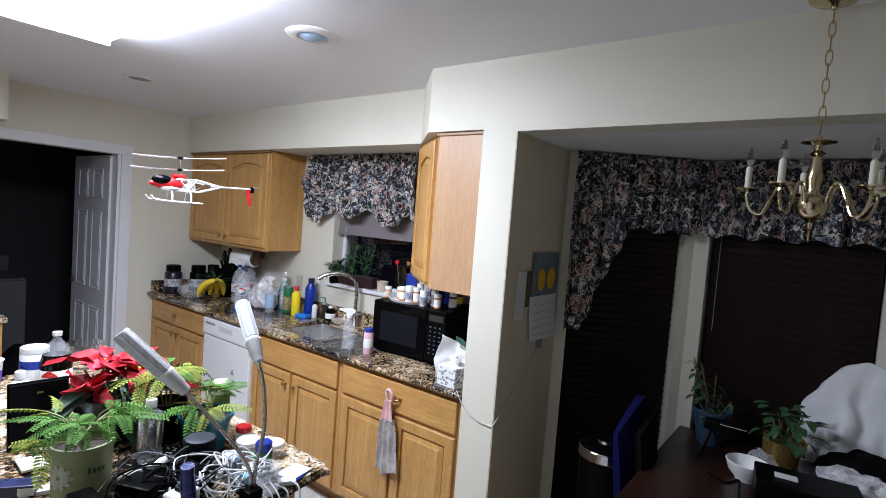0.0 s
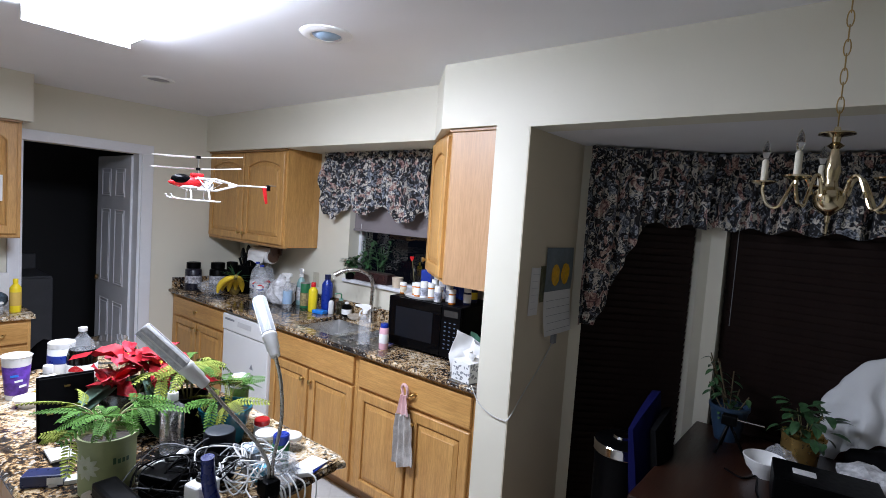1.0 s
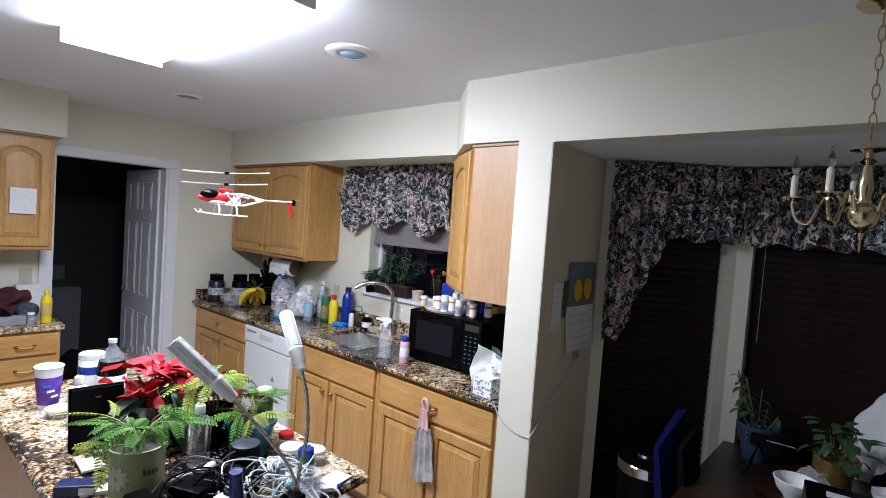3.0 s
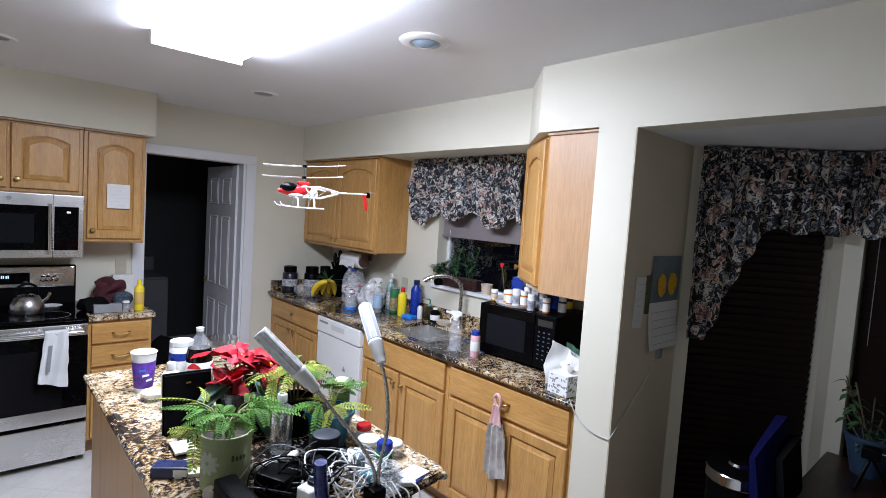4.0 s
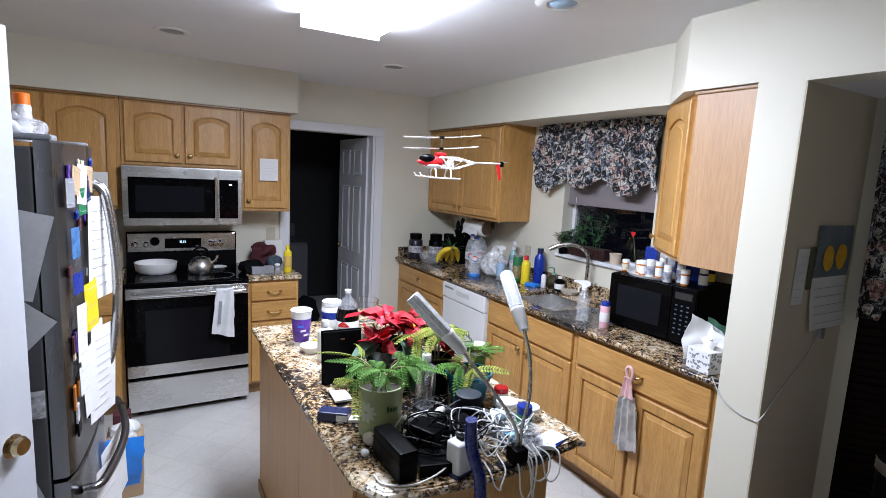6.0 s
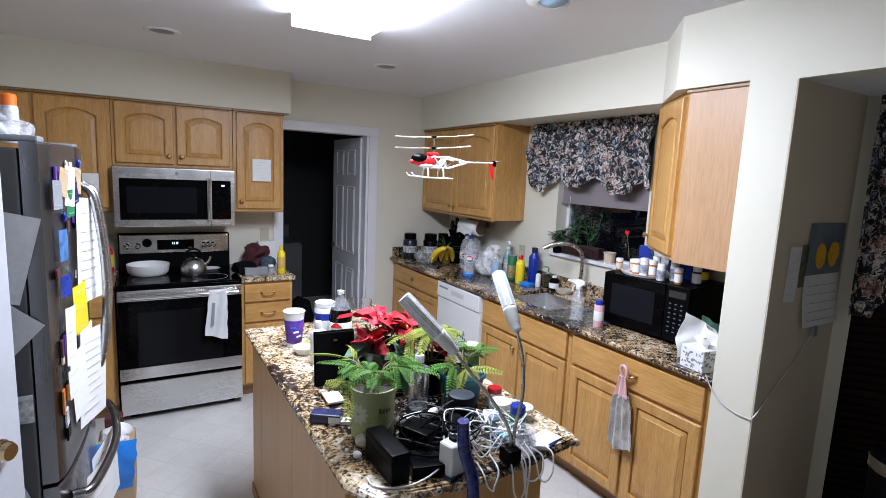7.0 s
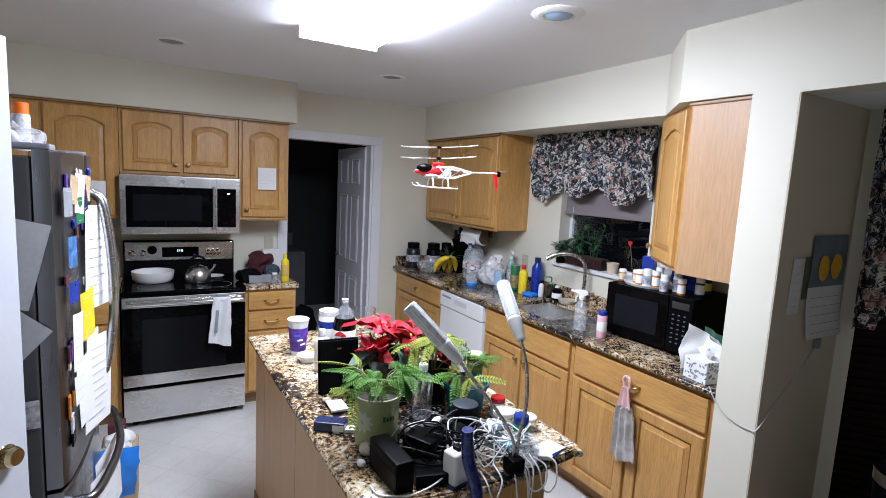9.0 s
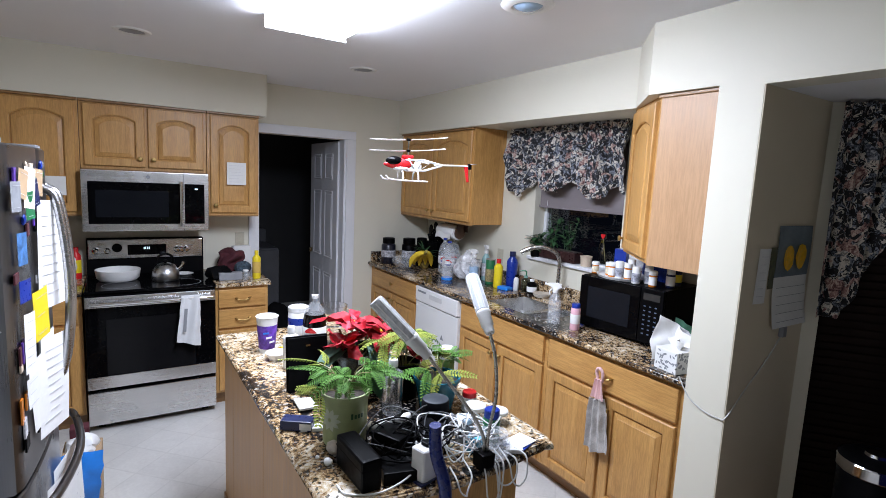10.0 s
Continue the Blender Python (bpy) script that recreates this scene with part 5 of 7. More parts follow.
solo("brown_pouch", crumple(blob(0.055, 0.035, 0.06, 3, (0, 0, 0.045)), 25, 0.012), plain("brown leather", (0.14, 0.07, 0.03), 0.6), "small brown pouch against the backsplash", "pouch", (1.545, -0.055, Z), smooth=True)
solo("dish_bowl", lathe([(0, 0), (0.035, 0), (0.06, 0.03), (0.068, 0.045), (0.063, 0.045), (0.034, 0.006), (0, 0.006)], 24), WHITE, "small white bowl standing in the sink", "bowl", (1.88, -0.42, 0.7165), smooth=True)
spray("spray_bottle", "clear water spray bottle with a white trigger", (2.335, -0.50, Z), 0.037, 0.235, CLEAR, WHITE_PL, None, 30)
bottle("lotion_bottle", "pale pink lotion bottle with a blue cap", (2.50, -0.50, Z), 0.027, 0.15, PINK_PL, BLUE, PAPER, neck=0.75, cap_h=0.15, shoulder=0.8, lab=(0.25, 0.6))
carton("blue_sponge_pack", "blue sponge pack behind the spray bottle", (2.36, -0.28, Z), (0.05, 0.10, 0.09), BLUE, 20, "sponge", 0.008)

# countertop microwave
cm = thing("countertop_microwave", "black countertop microwave with a keypad", "microwave", (2.68, -0.20, Z), 4)
part("case", box(-0.255, 0.255, -0.175, 0.175, 0.012, 0.30, 0.006), BLACK, cm)
part("door", box(-0.255, 0.125, -0.195, -0.177, 0.014, 0.298, 0.005), BLACK_GLOSS, cm)
part("door_window", box(-0.20, 0.07, -0.1965, -0.1945, 0.07, 0.245, 0.003), plain("grey window mesh", (0.008, 0.009, 0.012), 0.22, spec=0.15), cm)
kp = part("keypad", box(0.128, 0.254, -0.195, -0.177, 0.014, 0.298, 0.004), BLACK, cm)
part("display", box(0.145, 0.237, -0.1965, -0.1945, 0.24, 0.275), plain("grey display", (0.03, 0.03, 0.03), 0.15), kp)
for i in range(3):
    for j in range(7):
        x, z = 0.150 + 0.031 * i, 0.06 + 0.024 * j
        part("key", box(x, x + 0.012, -0.1960, -0.1948, z, z + 0.006, 0.001), plain("printed key", (0.10, 0.13, 0.20), 0.5) if (i, j) == (0, 0) else bpy.data.materials["printed key"], kp)
for x in (-0.22, 0.22):
    for y in (-0.14, 0.14):
        part("foot", lathe([(0, 0), (0.014, 0), (0.014, 0.014), (0, 0.014)], 12), BLACK_MATT, cm, loc=(x, y, 0))
T = Z + 0.3005
solo("round_tray", lathe([(0, 0), (0.14, 0), (0.15, 0.014), (0.145, 0.014), (0.138, 0.004), (0, 0.004)], 36), WHITE_PL, "round white plastic tray on the microwave", "tray", (2.60, -0.245, T), smooth=True)
rb = random.Random(12)
CREAM_LABEL = plain("cream label", (0.62, 0.54, 0.40), 0.6, vary=0.25, scale=70)
INK_LABEL = plain("ink printed label", (0.30, 0.31, 0.36), 0.5, vary=0.9, scale=45)
spots = [(2.53, -0.29, AMBER, 0.075, T + 0.004), (2.575, -0.32, AMBER, 0.085, T + 0.004), (2.62, -0.315, WHITE_PL, 0.09, T + 0.004), (2.665, -0.30, AMBER, 0.09, T + 0.004), (2.60, -0.265, AMBER, 0.085, T + 0.004), (2.645, -0.245, WHITE_PL, 0.10, T + 0.004), (2.555, -0.24, AMBER, 0.08, T + 0.004), (2.69, -0.25, AMBER, 0.07, T + 0.004), (2.745, -0.335, WHITE_PL, 0.085, T), (2.775, -0.27, WHITE_PL, 0.10, T), (2.84, -0.325, AMBER, 0.085, T), (2.44, -0.30, AMBER, 0.07, T), (2.89, -0.25, NAVY, 0.09, T)]
for x, y, m, h, z in spots:
    bottle("pill_bottle", "amber pill bottle with a white cap" if m is AMBER else "dark pill bottle with a white cap" if m is NAVY else "white pill bottle with a printed label", (x, y, z), 0.0195 if m is AMBER else 0.022, h * (0.98 if m is AMBER else 1.05), m, WHITE_PL, rb.choice([PAPER, PAPER, PAPER, CREAM_LABEL]) if m is AMBER else PAPER if m is NAVY else INK_LABEL, neck=0.85, cap_h=0.24, shoulder=0.70, category="pill bottle", group="pill bottles", cap_r=0.021, lab=(0.12, 0.62))
carton("blue_box", "shiny blue carton behind the pill bottles", (2.475, -0.12, T), (0.07, 0.05, 0.14), BLUE, 15)
carton("blue_box", "dark blue carton behind the pill bottles", (2.79, -0.12, T), (0.08, 0.06, 0.15), BLUE, -10)
solo("plastic_bag", bag_mesh(0.14, 0.10, 0.20, 9.0, 0.03), BAG, "knotted plastic bag behind the pill bottles", "bag", (2.60, -0.115, T), smooth=True)
solo("blue_bag", bag_mesh(0.13, 0.09, 0.19, 4.0, 0.03), BLUE, "crumpled shiny blue bag behind the pill bottles", "bag", (2.70, -0.125, T), smooth=True)
bottle("spice_jar", "dark jar with a yellow label in the corner", (2.86, -0.16, T), 0.03, 0.10, NAVY, BLACK, YELLOW, neck=0.85, cap_h=0.18, category="jar")
bottle("tall_bottle", "dark bottle in the shaded corner", (3.12, -0.12, Z), 0.04, 0.25, BLACK, BLACK, None)
fb = thing("plastic_bag", "folded white plastic bag with green print by the tissue box", "bag", (3.05, -0.44, Z), 25)
part("front_fold", crumple(sheet(lambda u, v: (-0.085 + 0.17 * u + 0.02 * v, -0.05 * abs(2 * u - 1) + 0.05 * v, 0.002 + (0.20 - 0.10 * u) * v), 16, 14, 0.002), 16, 0.022, 3), PAPER, fb, smooth=True)
part("back_fold", crumple(sheet(lambda u, v: (-0.02 + 0.13 * u, 0.06 - 0.02 * v + 0.02 * math.sin(5 * u), 0.002 + (0.17 - 0.05 * u) * v), 14, 12, 0.002), 18, 0.022, 8), BAG, fb, smooth=True)
part("green_print", crumple(sheet(lambda u, v: (0.0 + 0.09 * u, 0.075 + 0.01 * math.sin(6 * u), 0.10 + (0.085 - 0.03 * u) * v), 10, 6, 0.002), 18, 0.016, 8), plain("dull green print", (0.05, 0.14, 0.09), 0.5), fb, "dull green printed edge", True)
bottle("plastic_tumbler", "clear plastic tumbler behind the tissue box", (3.20, -0.40, Z), 0.035, 0.15, CLEAR, CLEAR, None, neck=0.95, cap_h=0.05, shoulder=0.9, category="tumbler")
tb = thing("tissue_box", "white tissue box with a grey leaf print", "tissue box", (3.15, -0.55, Z), -8)
part("carton", box(-0.06, 0.06, -0.06, 0.06, 0, 0.098, 0.003), PAPER, tb)
for k in range(64):
    s = k % 2
    a, z = rb.uniform(-0.054, 0.054), rb.uniform(0.008, 0.09)
    lm = leaf_mesh(0.017, 0.008, 0, 0, nu=4, nv=2)
    lm.transform((Matrix.Translation((a, -0.0608, z)) @ Matrix.Rotation(radians(90), 4, "X") if s else Matrix.Translation((0.0608, a, z)) @ Matrix.Rotation(radians(90), 4, "Y")) @ Matrix.Rotation(rb.uniform(0, 6.28), 4, "Z"))
    part("printed_leaf", lm, bpy.data.materials["grey plastic"], tb)
part("tissue", crumple(sheet(lambda u, v: (0.05 * (u - 0.5) * (1 + v), 0.03 * math.sin(u * 6) * v, 0.095 + 0.045 * v), 10, 8, 0.001), 30, 0.012), PAPER, tb, "white tissue sticking out", True)

# towel on the drawer pull
tw = thing("hand_towel", "grey terry hand towel with a pink top on a drawer pull", "towel", (2.832, -0.655, 0.79))
part("loop", tube(smooth_line([(-0.012, 0.005, -0.03), (-0.02, -0.002, 0.02), (0.0, -0.004, 0.036), (0.018, -0.002, 0.015), (0.012, 0.005, -0.03)]), 0.008, 8), CLOTH_P, tw, smooth=True)
part("pink_top", sheet(lambda u, v: ((u - 0.5) * (0.035 + 0.045 * v), -0.008 - 0.006 * math.cos(u * 14), -0.02 - 0.10 * v), 14, 8, 0.008), CLOTH_P, tw, "pink knitted top", True)
part("towel", crumple(sheet(lambda u, v: ((u - 0.5) * (0.078 + 0.05 * v) + 0.01 * v, -0.008 - 0.012 * math.cos(u * 16 + v), -0.12 - 0.27 * v - 0.012 * math.sin(u * 5)), 22, 18, 0.008), 12, 0.008), CLOTH_G, tw, "grey terry cloth", True)

# ---- round the range ----
solo("baking_dish", lathe([(0, 0.002), (0.11, 0.002), (0.128, 0.02), (0.136, 0.075), (0.131, 0.076), (0.122, 0.022), (0.105, 0.009), (0, 0.009)], 36), WHITE, "round white baking dish on the cooktop", "dish", (0.30, -2.655, 0.919), smooth=True)
kt = thing("kettle", "stainless steel kettle with a black handle on the cooktop", "kettle", (0.38, -2.37, 0.919), 100)
part("body", lathe([(0, 0), (0.085, 0), (0.09, 0.01), (0.085, 0.06), (0.06, 0.105), (0.03, 0.118), (0, 0.12)], 28), STEEL, kt, smooth=True)
part("lid_knob", lathe([(0, 0.118), (0.006, 0.118), (0.014, 0.13), (0.012, 0.14), (0, 0.142)], 14), BLACK, kt, smooth=True)
part("spout", tube(smooth_line([(0.07, 0, 0.06), (0.105, 0, 0.09), (0.12, 0, 0.12)]), 0.011, 10), CHROME, kt, smooth=True)
part("handle", tube(smooth_line([(0.05, 0, 0.105), (0.045, 0, 0.16), (0, 0, 0.185), (-0.05, 0, 0.16), (-0.06, 0, 0.10)]), 0.008, 10), BLACK, kt, smooth=True)
solo("spoon_rest", lathe([(0, 0), (0.05, 0), (0.07, 0.014), (0.066, 0.014), (0.045, 0.004), (0, 0.004)], 28), WHITE, "small white plate on the cooktop", "plate", (0.24, -2.245, 0.919), smooth=True)
ot = thing("oven_towel", "white printed dish towel over the oven handle", "towel", (0.722, -2.25, 0.845), 90)
part("front_drop", crumple(sheet(lambda u, v: ((u - 0.5) * (0.115 + 0.03 * v) - 0.015 * v, -0.018 - 0.012 * math.sin(u * 9 + v * 2), 0.016 - 0.30 * v - 0.05 * u * v), 18, 18, 0.004), 14, 0.006), CLOTH_W, ot, smooth=True)
part("back_drop", sheet(lambda u, v: ((u - 0.5) * 0.11, 0.016 + 0.004 * math.sin(u * 8), 0.014 - 0.17 * v), 10, 8, 0.003), CLOTH_W, ot, smooth=True)
part("fold", tube([(-0.055, 0, 0.008), (0.055, 0, 0.008)], 0.0165, 12), CLOTH_W, ot, smooth=True)
part("stripe_print", sheet(lambda u, v: (-0.04 + 0.02 * u - 0.012 * v, -0.032, -0.06 - 0.16 * v), 2, 6, 0.001), GREY_PL, ot)

solo("dark_bag", crumple(blob(0.12, 0.10, 0.10, 4, (0, 0, 0.085)), 14, 0.05, 2), MAROON, "crumpled maroon cloth bag on the worktop", "bag", (0.17, -1.90, Z), smooth=True)
solo("yarn_ball", crumple(blob(0.06, 0.06, 0.055, 3, (0, 0, 0.055)), 30, 0.012), plain("slate blue yarn", (0.05, 0.075, 0.10), 0.95, vary=0.6, scale=60, bumpy=1.0), "dark blue bundle on the worktop", "bundle", (0.35, -1.845, Z), smooth=True)
carton("grey_box", "flat grey plastic box on the worktop", (0.50, -1.96, Z), (0.06, 0.16, 0.055), GREY_PL, 0, bevel=0.004)
carton("paper_stack", "stack of white papers against the wall", (0.06, -1.80, Z), (0.05, 0.14, 0.19), PAPER, 10, "papers")
bottle("dish_soap", "yellow squeeze bottle on the worktop", (0.50, -1.775, Z), 0.03, 0.21, YELLOW, YELLOW, plain("orange label", (0.6, 0.4, 0.1), 0.5), neck=0.4)
bottle("small_jar", "small clear jar with a white lid", (0.54, -1.86, Z), 0.02, 0.075, CLEAR, WHITE_PL, None, neck=0.9, category="jar")
solo("dark_cloth", crumple(blob(0.10, 0.09, 0.05, 3, (0, 0, 0.04)), 18, 0.03, 5), BLACK_MATT, "dark crumpled cloth on the worktop", "cloth", (0.42, -2.02, Z), smooth=True)

cf = thing("coffee_maker", "black coffee maker by the wall", "coffee maker", (0.18, -3.06, Z), 90)
part("base", box(-0.09, 0.09, -0.12, 0.10, 0, 0.03, 0.006), BLACK, cf)
part("tower", box(-0.09, 0.09, 0.02, 0.10, 0.03, 0.32, 0.008), BLACK, cf)
part("hood", box(-0.09, 0.09, -0.11, 0.10, 0.25, 0.33, 0.01), BLACK, cf)
part("carafe", lathe([(0, 0.032), (0.06, 0.032), (0.07, 0.08), (0.05, 0.16), (0.04, 0.17), (0, 0.17)], 20), BLACK_GLOSS, cf, loc=(0, -0.04, 0), smooth=True)
solo("bread_bag", bag_mesh(0.17, 0.15, 0.27, 11.0, 0.04), BAG, "knotted clear bag of bread at the worktop edge", "bag", (0.50, -2.96, Z), smooth=True)
bottle("ketchup_bottle", "red sauce bottle with a yellow label", (0.16, -2.90, Z), 0.032, 0.22, RED, RED, YELLOW, neck=0.5)

# notes taped to the cabinets
def note(label, loc, size, turn, mat=PAPER, lines=6, group="notes", cat="note"):
    """Sheet of paper in local x, z facing -y, with unreadable lines as bars."""
    t = thing("paper_note", label, cat, loc, group=group)
    t.rotation_euler = [radians(a) for a in turn]
    w, h = size
    part("sheet", sheet(lambda u, v: (w * (u - 0.5), -0.002 - 0.004 * (v ** 2) * math.sin(u * 3), h * (v - 0.5)), 8, 8, 0.0006), mat, t, smooth=True)
    for k in range(lines):
        z = h * (0.36 - 0.72 * k / max(1, lines - 1))
        part("text_bar", box(-w * 0.38, w * (0.36 - 0.3 * ((k * 37) % 10) / 10), -0.0069, -0.0063, z - h * 0.005, z + h * 0.005), PENCIL, t)
    return t


note("white handwritten note taped to the cabinet door", (0.347, -1.885, 1.685), (0.135, 0.165), (0, 0, 90))
note("small white card taped to the cabinet door", (0.347, -2.98, 1.56), (0.12, 0.12), (0, 0, 90), lines=0)

# ---- on the island ----
pc = thing("paper_cup", "tall white paper cup with a purple print", "cup", (2.185, -2.10, Z))
part("cup", lathe([(0, 0), (0.031, 0), (0.046, 0.16), (0.049, 0.163), (0.046, 0.166), (0.043, 0.16), (0.029, 0.006), (0, 0.006)], 28), PAPER, pc, smooth=True)
part("print_band", lathe([(0.0335, 0.02), (0.0345, 0.021), (0.0437, 0.125), (0.0428, 0.127)], 28), PURPLE, pc, "purple printed band", True)
for k in range(3):
    part("print_mark", box(-0.012, 0.012, -0.0005, 0.0005, -0.004, 0.004), BLUE_LT if k == 0 else PAPER, pc, loc=(0.0405 * math.cos(radians(-20 + 18 * k)) + 0.0008, 0.0405 * math.sin(radians(-20 + 18 * k)), 0.095 - 0.02 * k), turn=(0, -6, 70 + 18 * k))
solo("soap_bowl", lathe([(0, 0), (0.03, 0), (0.045, 0.025), (0.048, 0.032), (0.044, 0.03), (0.028, 0.006), (0, 0.006)], 24), WHITE_PL, "small white plastic bowl beside the cup", "bowl", (2.30, -2.085, Z), smooth=True)
solo("yellow_packet", crumple(box(-0.03, 0.03, -0.02, 0.02, 0, 0.03, 0.006), 30, 0.01), YELLOW, "small yellow packet by the cup", "packet", (2.245, -2.025, Z), 30)
bottle("wipes_tub", "white wipes tub with a blue band", (2.20, -1.965, Z), 0.046, 0.20, WHITE_PL, WHITE_PL, BLUE, neck=0.9, cap_h=0.1, shoulder=0.86, category="tub", lab=(0.6, 0.75), cap_r=0.045)
cola((2.32, -1.93, Z), 0.275, True, 0.05)
gp = thing("glass_pitcher", "clear ribbed glass pitcher", "pitcher", (2.20, -1.80, Z))
part("glass", lathe([(0, 0), (0.058, 0), (0.062, 0.01), (0.062, 0.05), (0.064, 0.055), (0.062, 0.06), (0.063, 0.10), (0.065, 0.105), (0.063, 0.11), (0.065, 0.19), (0.062, 0.19), (0.058, 0.014), (0, 0.014)], 30), GLASS, gp, smooth=True)
part("handle", tube(smooth_line([(0, 0.062, 0.04), (0, 0.10, 0.06), (0, 0.105, 0.13), (0, 0.064, 0.165)]), 0.006, 8), GLASS, gp, smooth=True)
bottle("white_bottle", "plain white plastic bottle", (2.42, -2.06, Z), 0.033, 0.175, WHITE_PL, WHITE_PL, None, neck=0.4, cap_h=0.14)
bottle("white_jar", "low white plastic jar", (2.50, -2.03, Z), 0.035, 0.07, WHITE_PL, WHITE_PL, None, neck=0.9, cap_h=0.25, category="jar", cap_r=0.036)
pf = thing("picture_frame", "black picture frame seen from its velvet back", "picture frame", (2.66, -2.065, Z), 86)
part("back_board", box(-0.072, 0.072, -0.012, 0.0, 0.0, 0.195, 0.001), BLACK_MATT, pf, turn=(-7, 0, 0))
part("moulding", box(-0.077, 0.077, 0.0005, 0.012, 0.0, 0.20, 0.003), BLACK, pf, turn=(-7, 0, 0))
for hx, hz in ((-0.045, 0.085), (0.0, 0.165)):
    part("turn_clip", box(hx - 0.008, hx + 0.008, -0.0145, -0.0125, hz - 0.003, hz + 0.003, 0.001), OLDBRASS, pf, turn=(-7, 0, 0))


def poinsettia(loc):
    t = thing("poinsettia", "potted poinsettia with red and faded pink bracts", "plant", loc)
    pot_parts(t, 0.065, 0.12, BLACK)
    part("foil_wrap", crumple(lathe([(0.06, 0.0), (0.07, 0.05), (0.082, 0.115), (0.085, 0.135)], 28), 30, 0.012), plain("dark foil", (0.06, 0.07, 0.07), 0.25, 0.8), t, smooth=True)
    rnd = random.Random(21)
    for k in range(6):
        a = 6.28 * k / 6
        part("stem", tube(smooth_line([(0.01 * math.cos(a), 0.01 * math.sin(a), 0.1), (0.04 * math.cos(a), 0.04 * math.sin(a), 0.16), (0.06 * math.cos(a), 0.06 * math.sin(a), 0.20)]), 0.003, 6), STEM, t)
    heads = [(0.0, -0.02, 0.225), (0.06, 0.05, 0.205), (-0.05, 0.06, 0.20), (0.045, -0.07, 0.175), (0.08, 0.11, 0.16)]
    for i, (hx, hy, hz) in enumerate(heads):
        for k in range(9):
            L = rnd.uniform(0.06, 0.115) * (1.0 if i == 0 else 0.82)
            lm = crumple(leaf_mesh(L, L * 0.58, rnd.uniform(-0.2, 0.9), 0.5, 0.09, 0.85), 34, 0.016, 7 * i + k)
            lm.transform(Matrix.Translation((hx, hy, hz - 0.002 * k)) @ Matrix.Rotation(6.28 * k / 5.5 + rnd.uniform(-0.3, 0.3), 4, "Z") @ Matrix.Rotation(rnd.uniform(-0.95, 0.25), 4, "Y"))
            part("bract", lm, BRACT if rnd.random() < 0.75 else BRACT_PK, t, smooth=True)
        for k in range(2):
            part("bud", blob(0.004, 0.004, 0.005, 1, (hx + rnd.uniform(-0.01, 0.01), hy + rnd.uniform(-0.01, 0.01), hz + 0.006)), YELLOW, t)
    for k in range(14):
        L = rnd.uniform(0.09, 0.13)
        a = rnd.uniform(0, 6.28)
        lm = leaf_mesh(L, L * 0.52, rnd.uniform(0.3, 0.8), 0.2, 0.02, 0.7)
        lm.transform(Matrix.Translation((0.05 * math.cos(a), 0.05 * math.sin(a), rnd.uniform(0.13, 0.18))) @ Matrix.Rotation(a, 4, "Z") @ Matrix.Rotation(rnd.uniform(-0.2, 0.5), 4, "Y"))
        part("leaf", lm, LEAF_GREY if rnd.random() < 0.6 else LEAF_DK, t, smooth=True)
    for k in range(7):
        part("white_ornament", box(-0.007, 0.007, -0.001, 0.001, -0.01, 0.01, 0.0008), PAPER, t, loc=(0.088, -0.03 + 0.016 * k, 0.128 + 0.003 * (k % 3)), turn=(0, 0, 80 + 6 * k))
    return t


poinsettia((2.735, -1.90, Z)).scale = (1.22, 1.22, 1.14)


def feathery(loc, label, pot, n, mats, seed, reach, rise, sag=(0.1, 0.7), tilt=(-0.1, 0.5)):
    t = thing("feathery_plant", label, "plant", loc)
    pot_parts(t, pot[0], pot[1], pot[2], pot[3])
    rnd = random.Random(seed)
    for k in range(n):
        a = 6.28318 * k / n + rnd.uniform(-0.3, 0.3)
        lean = rnd.uniform(0.25, 0.75) * reach
        top = Vector((lean * math.cos(a), lean * math.sin(a), pot[1] * 0.9 + rise * rnd.uniform(0.25, 1.0)))
        line = smooth_line([(0.012 * math.cos(a), 0.012 * math.sin(a), pot[1] * 0.86), (top.x * 0.45, top.y * 0.45, pot[1] * 0.88 + (top.z - pot[1] * 0.88) * 0.75), top], 5)
        st = part("stem", tube(line, 0.0019, 5), STEM, t)
        mat = rnd.choice(mats)
        for j in range(4):
            p = line[len(line) - 1 - 2 * (j // 2)]
            yaw = a + (0 if j == 3 else (1 if j % 2 else -1) * rnd.uniform(0.5, 1.2))
            fm = frond_mesh(rnd.uniform(0.06, 0.125), 11, 0.020, rnd.uniform(*sag), rnd.uniform(*tilt), rnd.uniform(0.0, 0.35))
            fm.transform(Matrix.Translation(p) @ Matrix.Rotation(yaw, 4, "Z") @ Matrix.Rotation(rnd.uniform(-0.9, 0.9), 4, "X") @ Matrix.Rotation(rnd.uniform(-0.35, 0.45), 4, "Y"))
            part("frond", fm, mat, st)
    return t


gpot = feathery((3.065, -2.08, Z), "feathery green plant in an olive printed pot", (0.070, 0.155, POTGREEN, 0.93), 10, [LEAF, LEAF, LEAF, LEAF, LEAF_Y], 31, 0.15, 0.095, (0.0, 0.35), (0.0, 0.45))
# printed emblem and unreadable word on the pot
em = bmesh.new()
for k in range(10):
    lm = leaf_mesh(0.030, 0.014, 0, 0, nu=4, nv=2)
    lm.transform(Matrix.Rotation(6.28318 * k / 10, 4, "Z") @ Matrix.Translation((0.005, 0, 0)))
    em = join(em, lm)
for v in em.verts:
    a = radians(-62) + v.co.x / 0.064
    v.co = Vector((0.0695 * math.cos(a), 0.0695 * math.sin(a), 0.085 + v.co.y))
part("printed_emblem", em, plain("pale pot print", (0.42, 0.45, 0.33), 0.5), gpot, "pale round leaf emblem")
wm = None
